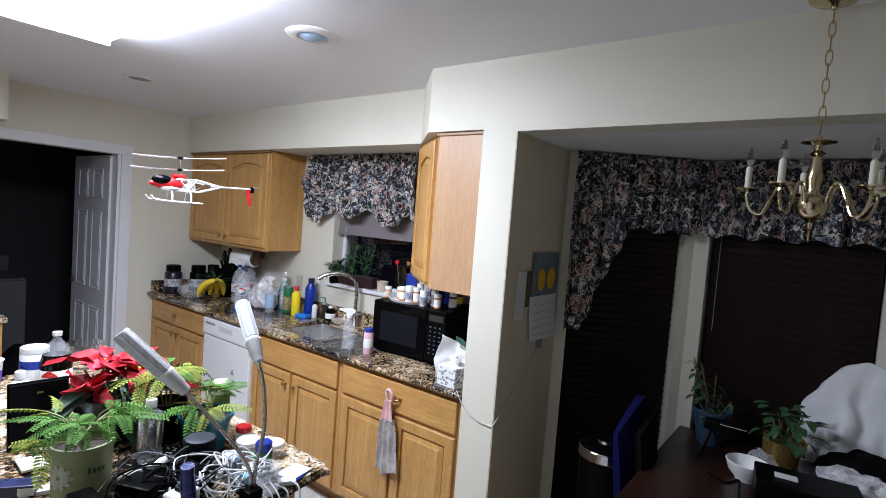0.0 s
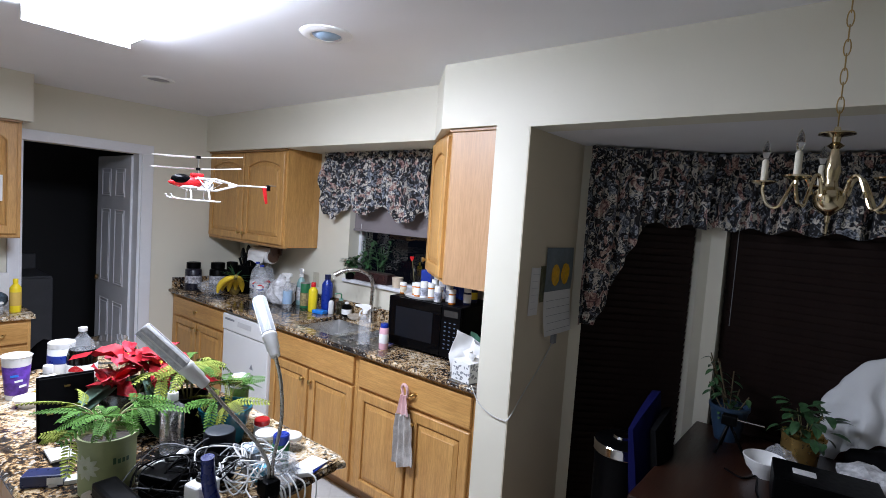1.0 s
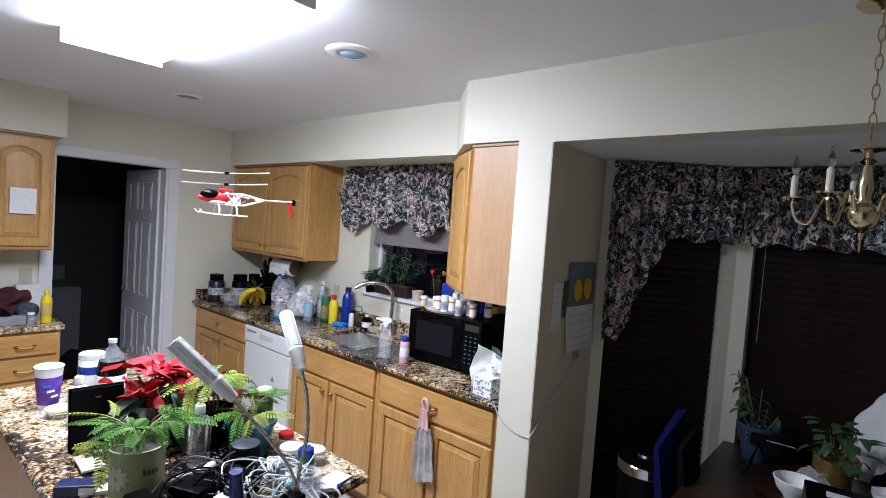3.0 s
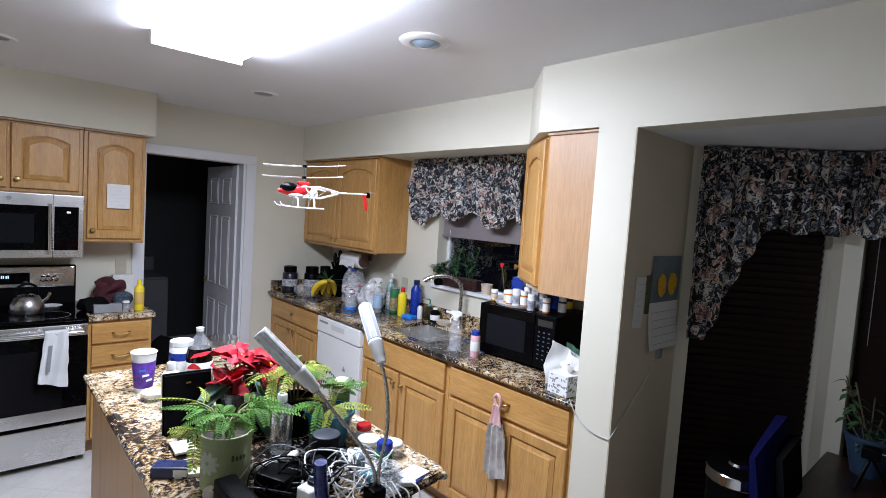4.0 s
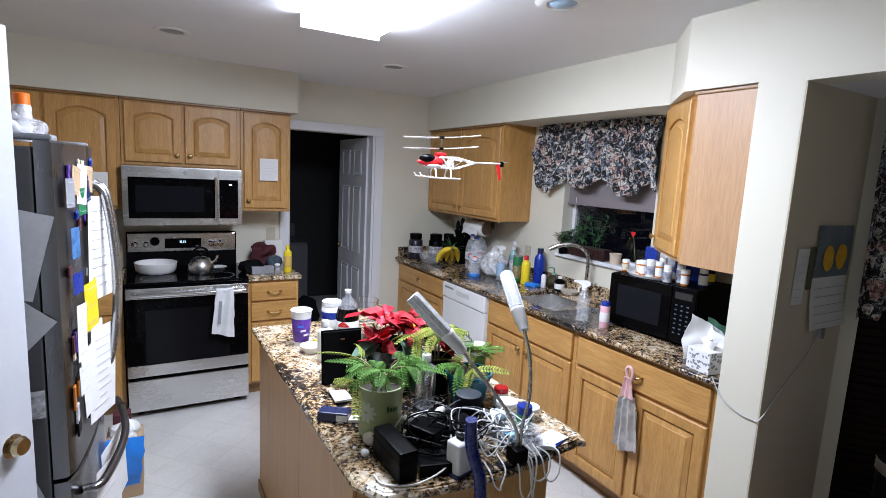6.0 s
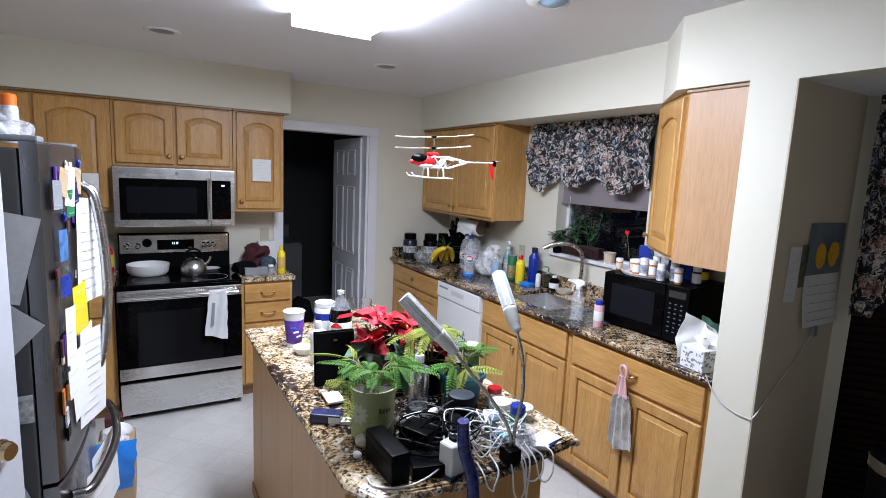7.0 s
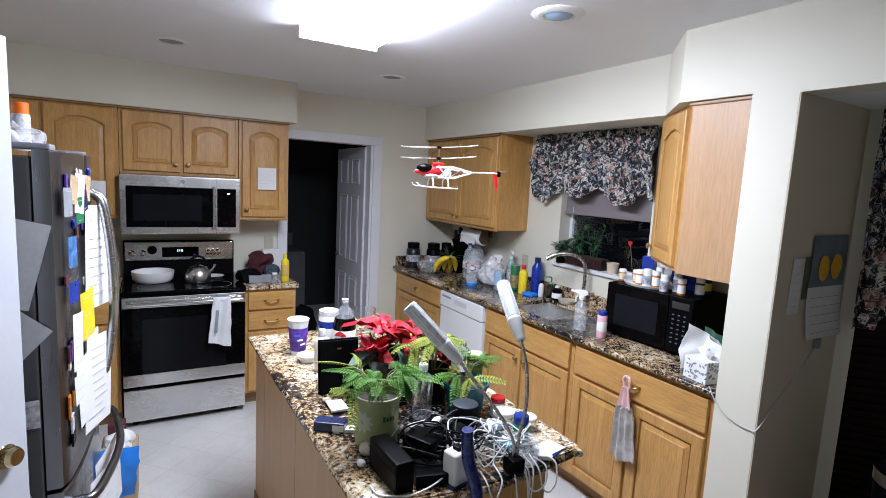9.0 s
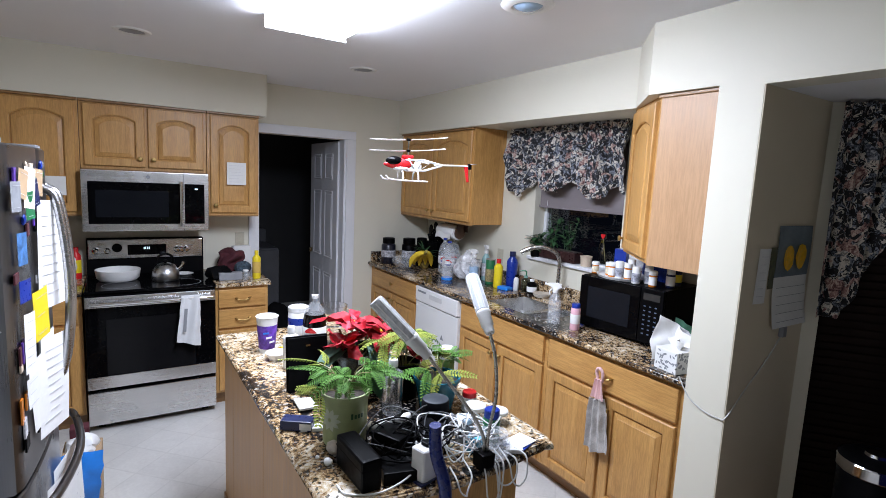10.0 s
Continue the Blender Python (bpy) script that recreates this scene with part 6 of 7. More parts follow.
for k in range(4):
    a0 = radians(-8 + 9 * k)
    wm = sheet(lambda u, v: (0.0697 * math.cos(a0 + 0.1 * u), 0.0697 * math.sin(a0 + 0.1 * u), 0.09 + 0.012 * v * (1.4 if k == 0 else 1)), 2, 1, 0.0005, wm)
part("printed_word", wm, LEAF_DK, gpot)
feathery((2.86, -1.775, Z), "yellowing feathery plant in a dark pot", (0.06, 0.13, BLACK, 0.9), 10, [LEAF_Y, LEAF_Y, LEAF], 37, 0.15, 0.17, (0.0, 0.4), (0.0, 0.5))
feathery((3.0, -1.715, Z), "feathery green plant in a teal bowl pot", (0.082, 0.115, TEAL, 0.7), 5, [LEAF, LEAF_Y, LEAF], 41, 0.09, 0.08, (0.0, 0.5), (0.0, 0.5))
bottle("spice_bottle", "clear jar of green herbs with a white cap", (2.88, -1.60, Z), 0.032, 0.165, plain("dried herbs", (0.08, 0.15, 0.03), 0.4, vary=0.4, scale=60), WHITE_PL, None, neck=0.85, cap_h=0.35, category="jar", cap_r=0.03)
bottle("foil_bottle", "clear bottle with a silver crumpled label", (2.975, -1.875, Z), 0.034, 0.19, CLEAR, WHITE_PL, plain("crumpled foil", (0.7, 0.7, 0.72), 0.25, 0.9, 0.2, bumpy=0.8, fine=50), neck=0.4, lab=(0.25, 0.75))
sp = thing("smart_speaker", "black cylindrical smart speaker", "speaker", (3.155, -1.815, Z))
part("body", lathe([(0, 0), (0.042, 0), (0.044, 0.004), (0.044, 0.105), (0.042, 0.110), (0, 0.110)], 30), plain("black speaker cloth", (0.006, 0.0065, 0.009), 0.9, bumpy=0.5, fine=400, spec=0.1), sp, smooth=True)
part("top_disc", lathe([(0, 0.1125), (0.036, 0.1125), (0.0405, 0.111), (0.0405, 0.1095)], 30), plain("slate top", (0.03, 0.036, 0.045), 0.4, spec=0.3), sp, smooth=True)
bottle("red_cap_jar", "small jar with a red lid", (3.075, -1.625, Z), 0.026, 0.07, WHITE_PL, RED, None, neck=0.9, cap_h=0.4, category="jar", cap_r=0.025)
bottle("white_lid_jar", "clear jar with a flat white lid", (3.145, -1.65, Z), 0.036, 0.055, CLEAR, WHITE_PL, None, neck=0.95, cap_h=0.25, category="jar", cap_r=0.037, group="small jars")
bottle("white_lid_jar", "low clear jar with a flat white lid", (3.195, -1.59, Z), 0.032, 0.045, CLEAR, WHITE_PL, None, neck=0.95, cap_h=0.25, category="jar", cap_r=0.033, group="small jars")
bottle("grey_bottle", "grey tub with a pale blue lid", (3.24, -1.76, Z), 0.027, 0.075, GREY_PL, plain("pale blue lid", (0.5, 0.65, 0.8), 0.4), None, neck=0.9, cap_h=0.15, category="tub", cap_r=0.027)
bottle("blue_cap_bottle", "green bottle with a dark blue cap", (3.285, -1.69, Z), 0.026, 0.105, GREEN, BLUE, None, neck=0.85, cap_h=0.42, cap_r=0.024)
solo("glass_dish", lathe([(0, 0), (0.042, 0), (0.048, 0.01), (0.05, 0.05), (0.046, 0.05), (0.043, 0.012), (0, 0.008)], 30), CLEAR, "small clear plastic dish", "dish", (3.355, -1.735, Z), smooth=True)
solo("tape_roll", lathe([(0.028, 0), (0.042, 0), (0.042, 0.02), (0.028, 0.02), (0.028, 0)], 28), CLEAR, "roll of clear tape in the dish", "tape", (3.355, -1.735, Z + 0.052), smooth=True)
carton("index_card", "white card with a dark blue edge", (3.335, -1.615, Z + 0.0042), (0.065, 0.085, 0.003), PAPER, 12, "card", 0.001)
carton("blue_card", "dark blue card under the white one", (3.34, -1.62, Z), (0.066, 0.086, 0.004), BLUE, 20, "card", 0.001)
gd = thing("battery_pack", "dark blue and white battery packet", "packet", (2.94, -2.185, Z), 55)
part("body", box(-0.05, 0.05, -0.025, 0.025, 0, 0.032, 0.004), NAVY, gd)
part("label", box(0.012, 0.049, -0.0258, -0.0251, 0.006, 0.026), PAPER, gd)
carton("white_packet", "white and blue paper packet", (2.975, -2.135, Z), (0.10, 0.035, 0.012), PAPER, 70, "packet")
solo("paper_scraps", crumple(box(-0.045, 0.045, -0.03, 0.03, 0, 0.008, 0.002), 40, 0.008), PAPER, "crumpled white paper scraps", "paper", (2.80, -2.12, Z + 0.004))
for x, y, r, m in ((3.135, -2.14, 0.026, STONE), (3.185, -2.175, 0.015, PAPER), (3.14, -2.19, 0.007, PAPER), (3.06, -1.99, 0.02, STONE)):
    solo("pebble", crumple(blob(r, r * 0.8, r * 0.75, 2, (0, 0, r * 0.7)), 40, r * 0.3), m, "tan pebble on the granite" if m is STONE else "white pebble on the granite", "pebble", (x, y, Z), group="pebbles", smooth=True)
pa_ = thing("power_adapter", "large black power supply brick", "power adapter", (3.272, -2.124, Z), 2)
part("case", box(-0.085, 0.085, -0.028, 0.028, 0, 0.088, 0.009), BLACK, pa_)
part("seam", box(-0.0853, 0.0853, -0.0283, 0.0283, 0.058, 0.0595), BLACK_MATT, pa_)
carton("black_box", "black plastic charger box among cables", (3.215, -1.985, Z), (0.10, 0.10, 0.075), BLACK, 25, "charger", 0.006)
carton("black_box", "open black cable box", (3.32, -2.02, Z), (0.09, 0.11, 0.035), BLACK, -15, "charger", 0.004)
solo("black_pouch", crumple(blob(0.075, 0.07, 0.045, 3, (0, 0, 0.038)), 20, 0.025, 6), BLACK_MATT, "black cable pouch under the tangled cables", "pouch", (3.21, -1.895, Z), smooth=True)
ph_ = thing("cordless_phone", "white handset with a dark screen lying on the chargers", "phone", (3.16, -1.965, Z + 0.06), 40)
part("shell", box(-0.06, 0.06, -0.022, 0.022, 0, 0.02, 0.008), WHITE_PL, ph_, turn=(0, -25, 0))
part("screen", box(0.01, 0.04, -0.014, 0.014, 0.0202, 0.0215, 0.001), BLACK_GLOSS, ph_, turn=(0, -25, 0))
wc = thing("wall_charger", "white square power adapter with a plug", "power adapter", (3.36, -1.965, Z), 15)
part("case", box(-0.026, 0.026, -0.036, 0.036, 0, 0.092, 0.010, seg=3), WHITE_PL, wc)
part("clip", box(-0.012, 0.012, -0.012, 0.012, 0.0915, 0.102, 0.003), BLACK, wc)
part("base_plate", box(-0.03, 0.03, -0.045, 0.045, -0.0001, 0.006, 0.002), NAVY, wc)

rc = random.Random(77)
DKGREY = plain("dark grey cable", (0.06, 0.062, 0.068), 0.45)
for k in range(18):
    cx, cy = 3.25 + rc.uniform(-0.05, 0.05), -1.95 + rc.uniform(-0.08, 0.10)
    r0 = rc.uniform(0.04, 0.10)
    a0 = rc.uniform(0, 6.28)
    pts = [(min(3.375, cx + r0 * math.cos(a0 + 1.25 * j)), max(-2.18, min(-1.55, cy + r0 * 1.1 * math.sin(a0 + 1.25 * j))), Z + 0.035 + rc.uniform(0, 0.075)) for j in range(6)]
    cord("cable", "tangled thin dark power cable", pts, 0.0019 if k % 3 else 0.0026, (BLACK, BLACK, DKGREY)[k % 3])
for k in range(15):
    cx, cy = 3.325 + rc.uniform(-0.05, 0.03), -1.80 + rc.uniform(-0.08, 0.08)
    r0 = rc.uniform(0.035, 0.075)
    a0 = rc.uniform(0, 6.28)
    pts = [(min(3.39, cx + r0 * math.cos(a0 + 1.2 * j)), cy + r0 * math.sin(a0 + 1.2 * j), Z + 0.01 + rc.uniform(0, 0.10)) for j in range(6)]
    cord("cable", "looped white charging cable", pts, 0.0021, WHITE_PL if k % 3 else SKINLABEL)
cord("cable", "white cable lying on the granite", [(3.29, -2.19, Z + 0.004), (3.34, -2.18, Z + 0.004), (3.375, -2.10, Z + 0.006), (3.36, -2.0, Z + 0.03), (3.31, -1.97, Z + 0.08)], 0.0028, WHITE_PL)
for y, dip, lean in ((-1.715, 0.07, 0.05), (-1.735, 0.12, -0.03), (-1.765, 0.055, 0.06), (-1.80, 0.10, 0.035), (-1.845, 0.045, -0.05)):
    cord("cable", "white cable looping over the island edge", [(3.36, y, Z + 0.02), (3.418, y - 0.01, Z + 0.005), (3.430, y - 0.015 + 0.3 * lean, Z - 0.7 * dip), (3.427, y + 0.6 * lean, Z - dip), (3.429, y + lean, Z - 0.6 * dip), (3.414, y + 1.15 * lean, Z + 0.006), (3.37, y + lean, Z + 0.014)], 0.0025, WHITE_PL)
carton("plug", "white plug with a switch at the island edge", (3.37, -1.665, Z), (0.05, 0.03, 0.014), WHITE_PL, 60, "plug", 0.004)
carton("blue_packet", "small blue and white packet among cables", (3.31, -1.77, Z), (0.045, 0.03, 0.045), plain("cyan print", (0.1, 0.42, 0.62), 0.4, vary=0.3, scale=50), 35, "packet")

# two-headed grow lamp clamped at the bowed end
gl = thing("grow_lamp", "clip-on grow lamp with two white tube heads on steel goosenecks", "lamp", (3.385, -1.795, Z))
part("clamp", box(-0.02, 0.03, -0.022, 0.022, 0.0, 0.045, 0.006), BLACK, gl)


def grow_head(a, c, neck, lit):
    a, c = Vector(a), Vector(c)
    part("gooseneck", tube(smooth_line(neck + [tuple(a)], 6), 0.0052, 10), NICKEL, gl, "ribbed steel gooseneck", True)
    d = c - a
    L = d.length
    hd = lathe([(0, -0.004), (0.0125, -0.002), (0.0145, 0.002), (0.0155, 0.020), (0.0185, 0.024), (0.0195, 0.058), (0.0215, 0.062), (0.0215, 0.070), (0.0195, 0.073), (0, 0.073)], 24)
    tb_ = lathe([(0, 0.072), (0.0205, 0.074), (0.0205, L - 0.004), (0.019, L), (0, L)], 24)
    m = Matrix.Translation(a) @ d.to_track_quat("Z", "Y").to_matrix().to_4x4()
    hd.transform(m)
    tb_.transform(m)
    sk_ = part("socket", hd, WHITE_PL, gl, smooth=True)
    tubeo = part("tube_head", tb_, plain("pale lamp panel", (0.50, 0.53, 0.58), 0.4, vary=0.1, scale=90) if lit else plain("grey lamp panel", (0.50, 0.51, 0.53), 0.45, vary=0.3, scale=90), gl, smooth=True)
    for k in range(8):
        rib = box(0.0202, 0.0218, -0.0018, 0.0018, 0.074, L - 0.006)
        rib.transform(m @ Matrix.Rotation(6.28318 * k / 8, 4, "Z"))
        part("rib", rib, WHITE_PL, tubeo)


o = Vector((3.385, -1.795, Z))
grow_head(Vector((3.29, -1.932, 1.225)) - o, Vector((3.21, -2.06, 1.375)) - o, [(0, 0, 0.03), (0.0, 0.0, 0.08), (-0.02, -0.03, 0.15), (-0.06, -0.09, 0.24)], False)
grow_head(Vector((3.343, -1.763, 1.285)) - o, Vector((3.20, -1.734, 1.42)) - o, [(0.005, 0.01, 0.03), (0.004, 0.012, 0.10), (0.005, 0.03, 0.20), (-0.012, 0.034, 0.30)], True)

cn = thing("walking_stick", "walking stick with a blue foam grip leaning on the island", "stick", (3.495, -1.965, 0))
part("grip", tube(smooth_line([(-0.045, -0.035, 1.11), (-0.05, -0.025, 1.03), (-0.035, -0.005, 0.95), (-0.03, -0.002, 0.88), (-0.028, 0, 0.85)], 5), [0.015] * 3 + [0.0165] * 15 + [0.017] * 3, 14), plain("blue foam", (0.004, 0.014, 0.13), 0.28), cn, "dark blue foam grip", True)
part("shaft", tube([(-0.028, 0, 0.86), (0.0, 0.0, 0.02)], 0.010, 12), plain("grey shaft", (0.6, 0.6, 0.62), 0.35), cn, smooth=True)
part("rubber_tip", lathe([(0, 0), (0.016, 0), (0.013, 0.04), (0, 0.04)], 14), BLACK_MATT, cn, smooth=True)

# ---- papers and magnets on the refrigerator ----


def fridge_y(x):
    """Front face of the bowed doors at world x."""
    return FYW + 0.68 + 0.03 * (1 - ((x - (FX0 + FX1) / 2 - 0.012) / hw) ** 2) + (x - (FX0 + FX1) / 2 - 0.012) * math.tan(radians(FTURN))


def front_note(label, x, z, w, h, lean=0.0, mat=PAPER, lines=7, cat="note"):
    n = note(label, (x, fridge_y(x) + 0.006 + 0.62 * w * math.sin(radians(13)), z), (w * 1.25, h), (0, lean, 180 - 13 + FTURN), mat, lines, "refrigerator papers", cat)
    return n


front_note("long white paper list hung on the refrigerator door", 2.16, 1.38, 0.19, 0.38, 4, lines=9)
front_note("white printed sheet hung on the refrigerator door", 2.24, 0.93, 0.20, 0.34, 7, lines=9)
front_note("white folded sheet under the printed one", 2.40, 0.96, 0.10, 0.24, -6, lines=0)
front_note("yellow advertising card on the refrigerator door", 2.32, 1.20, 0.09, 0.17, -4, YELLOW, 3, "card")
front_note("white and red card on the refrigerator door", 2.28, 1.06, 0.10, 0.13, 4, lines=3)
front_note("small pale paper strip on the refrigerator door", 2.20, 1.0, 0.07, 0.22, -3, lines=4)
front_note("blue picture magnet on the refrigerator door", 2.47, 1.44, 0.05, 0.10, 0, plain("blue photo print", (0.06, 0.16, 0.36), 0.4, vary=0.7, scale=40), 0, "magnet")
front_note("dark blue picture magnet on the refrigerator door", 2.47, 1.31, 0.06, 0.07, 0, BLUE, 0, "magnet")
front_note("white receipt on the refrigerator door", 2.45, 1.14, 0.06, 0.19, 2, lines=6)
front_note("white slip on the refrigerator door", 2.45, 0.98, 0.06, 0.10, -4, lines=3)
front_note("paper slip on the refrigerator door", 2.36, 1.62, 0.06, 0.13, 8, lines=3)
front_note("hand drawn sheet on the freezer drawer", 2.25, 0.42, 0.22, 0.30, 6, lines=4)
front_note("white sheet on the freezer drawer", 2.02, 0.40, 0.22, 0.32, -5, lines=7)
rm = random.Random(5)
for k in range(10):
    x, z = rm.uniform(1.95, 2.45), rm.uniform(1.50, 1.70)
    r = rm.uniform(0.010, 0.018)
    solo("fridge_magnet", crumple(blob(r, r * 0.5, r * 1.3, 2), 50, r * 0.4), rm.choice([GREEN, SKINLABEL, TERRA, BLUE, TERRA, LEAF_DK, GREY_PL, LEAF_DK]), "small figurine shaped magnet on the refrigerator", "magnet", (x, fridge_y(x) + r * 0.45, z), group="refrigerator magnets", smooth=True)
for k in range(26):
    x, z = rm.uniform(2.12, 2.52), rm.uniform(0.80, 1.68)
    w_, h_ = rm.uniform(0.025, 0.07), rm.uniform(0.025, 0.08)
    c_ = rm.choice([BLUE, NAVY, SKINLABEL, GREEN, BLACK, PAPER, MAROON, TERRA, AMBER, SKINLABEL, BLACK, PURPLE])
    solo("fridge_magnet", box(-w_ / 2, w_ / 2, 0.0, 0.006, -h_ / 2, h_ / 2, 0.0015), c_, "small flat picture magnet on the refrigerator door", "magnet", (x, fridge_y(x) + 0.001, z), FTURN, group="refrigerator magnets")
for k in range(5):
    x, z = 2.50 - 0.07 * k, 1.60 + 0.04 * math.sin(2.1 * k)
    front_note("small printed card hung high on the refrigerator door", x, z, 0.05, 0.09, 14 * math.sin(1.7 * k), [GREY_PL, CARD, GREEN, NAVY, CARD][k], 2, "card")
# side sheets darker than PAPER: the shade on this side is in their colour
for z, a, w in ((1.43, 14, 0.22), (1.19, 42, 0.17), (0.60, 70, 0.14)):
    n = note("plain paper sheet hung on the refrigerator side", (FX1 + 0.013, FYW + 0.52, z), (w, w * 1.2), (0, a, 90 + FTURN), plain("white paper with shade in its colour", (0.6, 0.61, 0.63), 0.8), 0, "refrigerator side papers")
note("small printed sticker on the refrigerator side", (FX1 + 0.0135, FYW + 0.58, 0.95), (0.06, 0.09), (0, 0, 90 + FTURN), SKINLABEL, 3, "refrigerator side papers", "sticker")
solo("plastic_bag", bag_mesh(0.24, 0.16, 0.085, 13.0, 0.025), BAG_THIN, "crumpled thin clear plastic bag on top of the refrigerator", "bag", (2.38, -3.04, FH + 0.0), smooth=True)
bottle("spray_can", "bottle with an orange cap on top of the refrigerator", (2.14, -3.06, FH + 0.0), 0.027, 0.165, SKINLABEL, ORANGE, None, neck=0.8, cap_h=0.36, category="bottle", cap_r=0.024)
carton("carton_box", "printed white carton on top of the refrigerator", (2.10, -3.20, FH + 0.0), (0.12, 0.09, 0.22), SKINLABEL, 10)
gb = thing("grocery_bag", "brown paper bag with blue plastic hanging out beside the refrigerator", "bag", (1.50, -2.83, 0))
part("paper_bag", crumple(box(-0.10, 0.10, -0.08, 0.08, 0, 0.30, 0.004), 12, 0.012), CARD, gb)
part("blue_plastic", crumple(sheet(lambda u, v: (0.108 + 0.02 * math.sin(v * 4), 0.005 + 0.17 * (u - 0.5) * (1 - 0.35 * v), 0.33 - 0.31 * v), 10, 12, 0.004), 18, 0.014), BLUE_LT, gb, "bright blue plastic", True)
part("wrapping", crumple(blob(0.07, 0.06, 0.06, 3, (0, 0, 0.31)), 22, 0.03), WHITE_PL, gb, smooth=True)
part("dark_package", box(-0.09, -0.02, -0.05, 0.03, 0.26, 0.40, 0.004), MAROON, gb)

# ---- the toy helicopter in the air ----
he = thing("toy_helicopter", "red and white toy helicopter with two stacked rotors, hovering", "toy helicopter", (2.62, -1.60, 1.735), -8)
# nose to -y, tail to +y
fus = blob(0.024, 0.062, 0.030, 4, (0, -0.095, 0.03))
for v in fus.verts:
    s = (v.co.y + 0.157) / 0.124
    v.co.z = 0.022 + (v.co.z - 0.022) * (0.45 + 0.6 * min(1, max(0, s)))
    v.co.x *= 0.55 + 0.45 * min(1, max(0, s) * 1.3)
part("nose", fus, RED, he, "glossy red nose", True)
cp = blob(0.0235, 0.036, 0.020, 3, (0, -0.112, 0.039))
part("canopy", cp, BLACK_GLOSS, he, "black canopy window", True)
part("chin_stripe", blob(0.0245, 0.035, 0.010, 3, (0, -0.085, 0.012)), WHITE_PL, he, smooth=True)
part("engine_cover", box(-0.014, 0.014, -0.08, -0.035, 0.052, 0.066, 0.006), RED, he)
fr_ = tube([(0.016, -0.06, 0.05), (0.016, 0.03, 0.035), (0.016, -0.02, 0.0), (0.016, -0.06, 0.05)], 0.003, 6)
for s in (-1, 1):
    tube([(s * 0.016, -0.07, 0.045), (s * 0.016, 0.005, 0.05), (s * 0.008, 0.09, 0.034)], 0.0035, 6, fr_)
    tube([(s * 0.016, -0.06, 0.005), (s * 0.016, 0.01, 0.005), (s * 0.008, 0.09, 0.030)], 0.0035, 6, fr_)
    tube([(s * 0.016, -0.03, 0.005), (s * 0.016, -0.012, 0.05)], 0.003, 6, fr_)
    tube([(s * 0.016, 0.0, 0.048), (s * 0.016, -0.03, 0.005)], 0.003, 6, fr_)
box(-0.012, 0.012, -0.06, 0.0, 0.005, 0.032, 0.003, fr_)
part("side_frame", fr_, WHITE_PL, he, "white open side frame", True)
part("tail_boom", tube([(0, 0.06, 0.032), (0, 0.215, 0.036)], 0.0035, 8), WHITE_PL, he, smooth=True)
fin = prism([(0.195, 0.038), (0.213, 0.040), (0.222, -0.03), (0.212, -0.032)], -0.002, 0.002, 0.0008)
fin.transform(Matrix.Rotation(radians(90), 4, "Y") @ Matrix.Rotation(radians(90), 4, "Z"))
part("tail_fin", fin, RED, he, "red tail fin")
part("tail_motor", box(-0.006, 0.006, 0.215, 0.23, 0.022, 0.046, 0.002), BLACK, he)
part("tail_rotor", box(-0.012, 0.025, 0.224, 0.244, 0.043, 0.045, 0.0008), GREY_PL, he)
sk_l = None
for s in (-1, 1):
    sk_l = tube(smooth_line([(s * 0.034, -0.155, -0.018), (s * 0.034, -0.14, -0.032), (s * 0.034, -0.06, -0.036), (s * 0.034, 0.02, -0.036)], 4), 0.0032, 8, sk_l)
    for y in (-0.085, -0.02):
        tube(smooth_line([(s * 0.012, y, 0.005), (s * 0.028, y, -0.008), (s * 0.034, y, -0.035)], 4), 0.0032, 8, sk_l)
part("skids", sk_l, WHITE_PL, he, "white landing skids", True)
part("mast", tube([(0, -0.055, 0.06), (0, -0.055, 0.128)], 0.003, 8), CHROME, he, smooth=True)
ROTOR = film("pale rotor plastic", (0.62, 0.60, 0.58), 0.55, 0.4)
for z, a, tilt in ((0.082, 84, 4), (0.126, 62, 3)):
    for s in (0, 180):
        bl_ = sheet(lambda u, v: (0.012 + 0.145 * u, (v - 0.5) * (0.012 + 0.014 * math.sin(math.pi * min(1, u + 0.15))), 0.003 * (v - 0.5) + 0.006 * u * u), 12, 4, 0.0014)
        part("rotor_blade", bl_, ROTOR, he, "pale translucent rotor blade", True, (0, -0.055, z), (0, tilt if s else -tilt, a + s))
    part("rotor_hub", lathe([(0, -0.005), (0.008, -0.005), (0.008, 0.005), (0, 0.006)], 12), BLACK, he, loc=(0, -0.055, z), smooth=True)

# ---- calendar, papers and cord on the stub wall ----
cl = thing("wall_calendar", "wall calendar with a yellow flower picture", "calendar", (XS + 0.002, -0.27, 1.36), 90)
part("picture_page", sheet(lambda u, v: ((u - 0.5) * 0.28, -0.004 - 0.012 * v * (1 - v), 0.02 + 0.21 * v), 8, 8, 0.001), plain("grey blue print", (0.16, 0.20, 0.23), 0.5, vary=0.3, scale=10), cl, smooth=True)
for s in (-1, 1):
    part("flower_print", crumple(blob(0.045, 0.001, 0.055, 2, (s * 0.05, -0.012, 0.10)), 30, 0.006), plain("yellow print", (0.75, 0.42, 0.02), 0.5, vary=0.2, scale=30) if s < 0 else bpy.data.materials["yellow print"], cl)
part("date_page", sheet(lambda u, v: ((u - 0.5) * 0.28, -0.004 - 0.02 * (1 - v) ** 2, -0.19 + 0.21 * v), 8, 8, 0.001), PAPER, cl, smooth=True)
for i in range(5):
    part("grid_bar", box(-0.12, 0.12, -0.0255 + 0.004 * i, -0.0245 + 0.004 * i, -0.165 + 0.035 * i, -0.1635 + 0.035 * i), GREY_PL, cl)
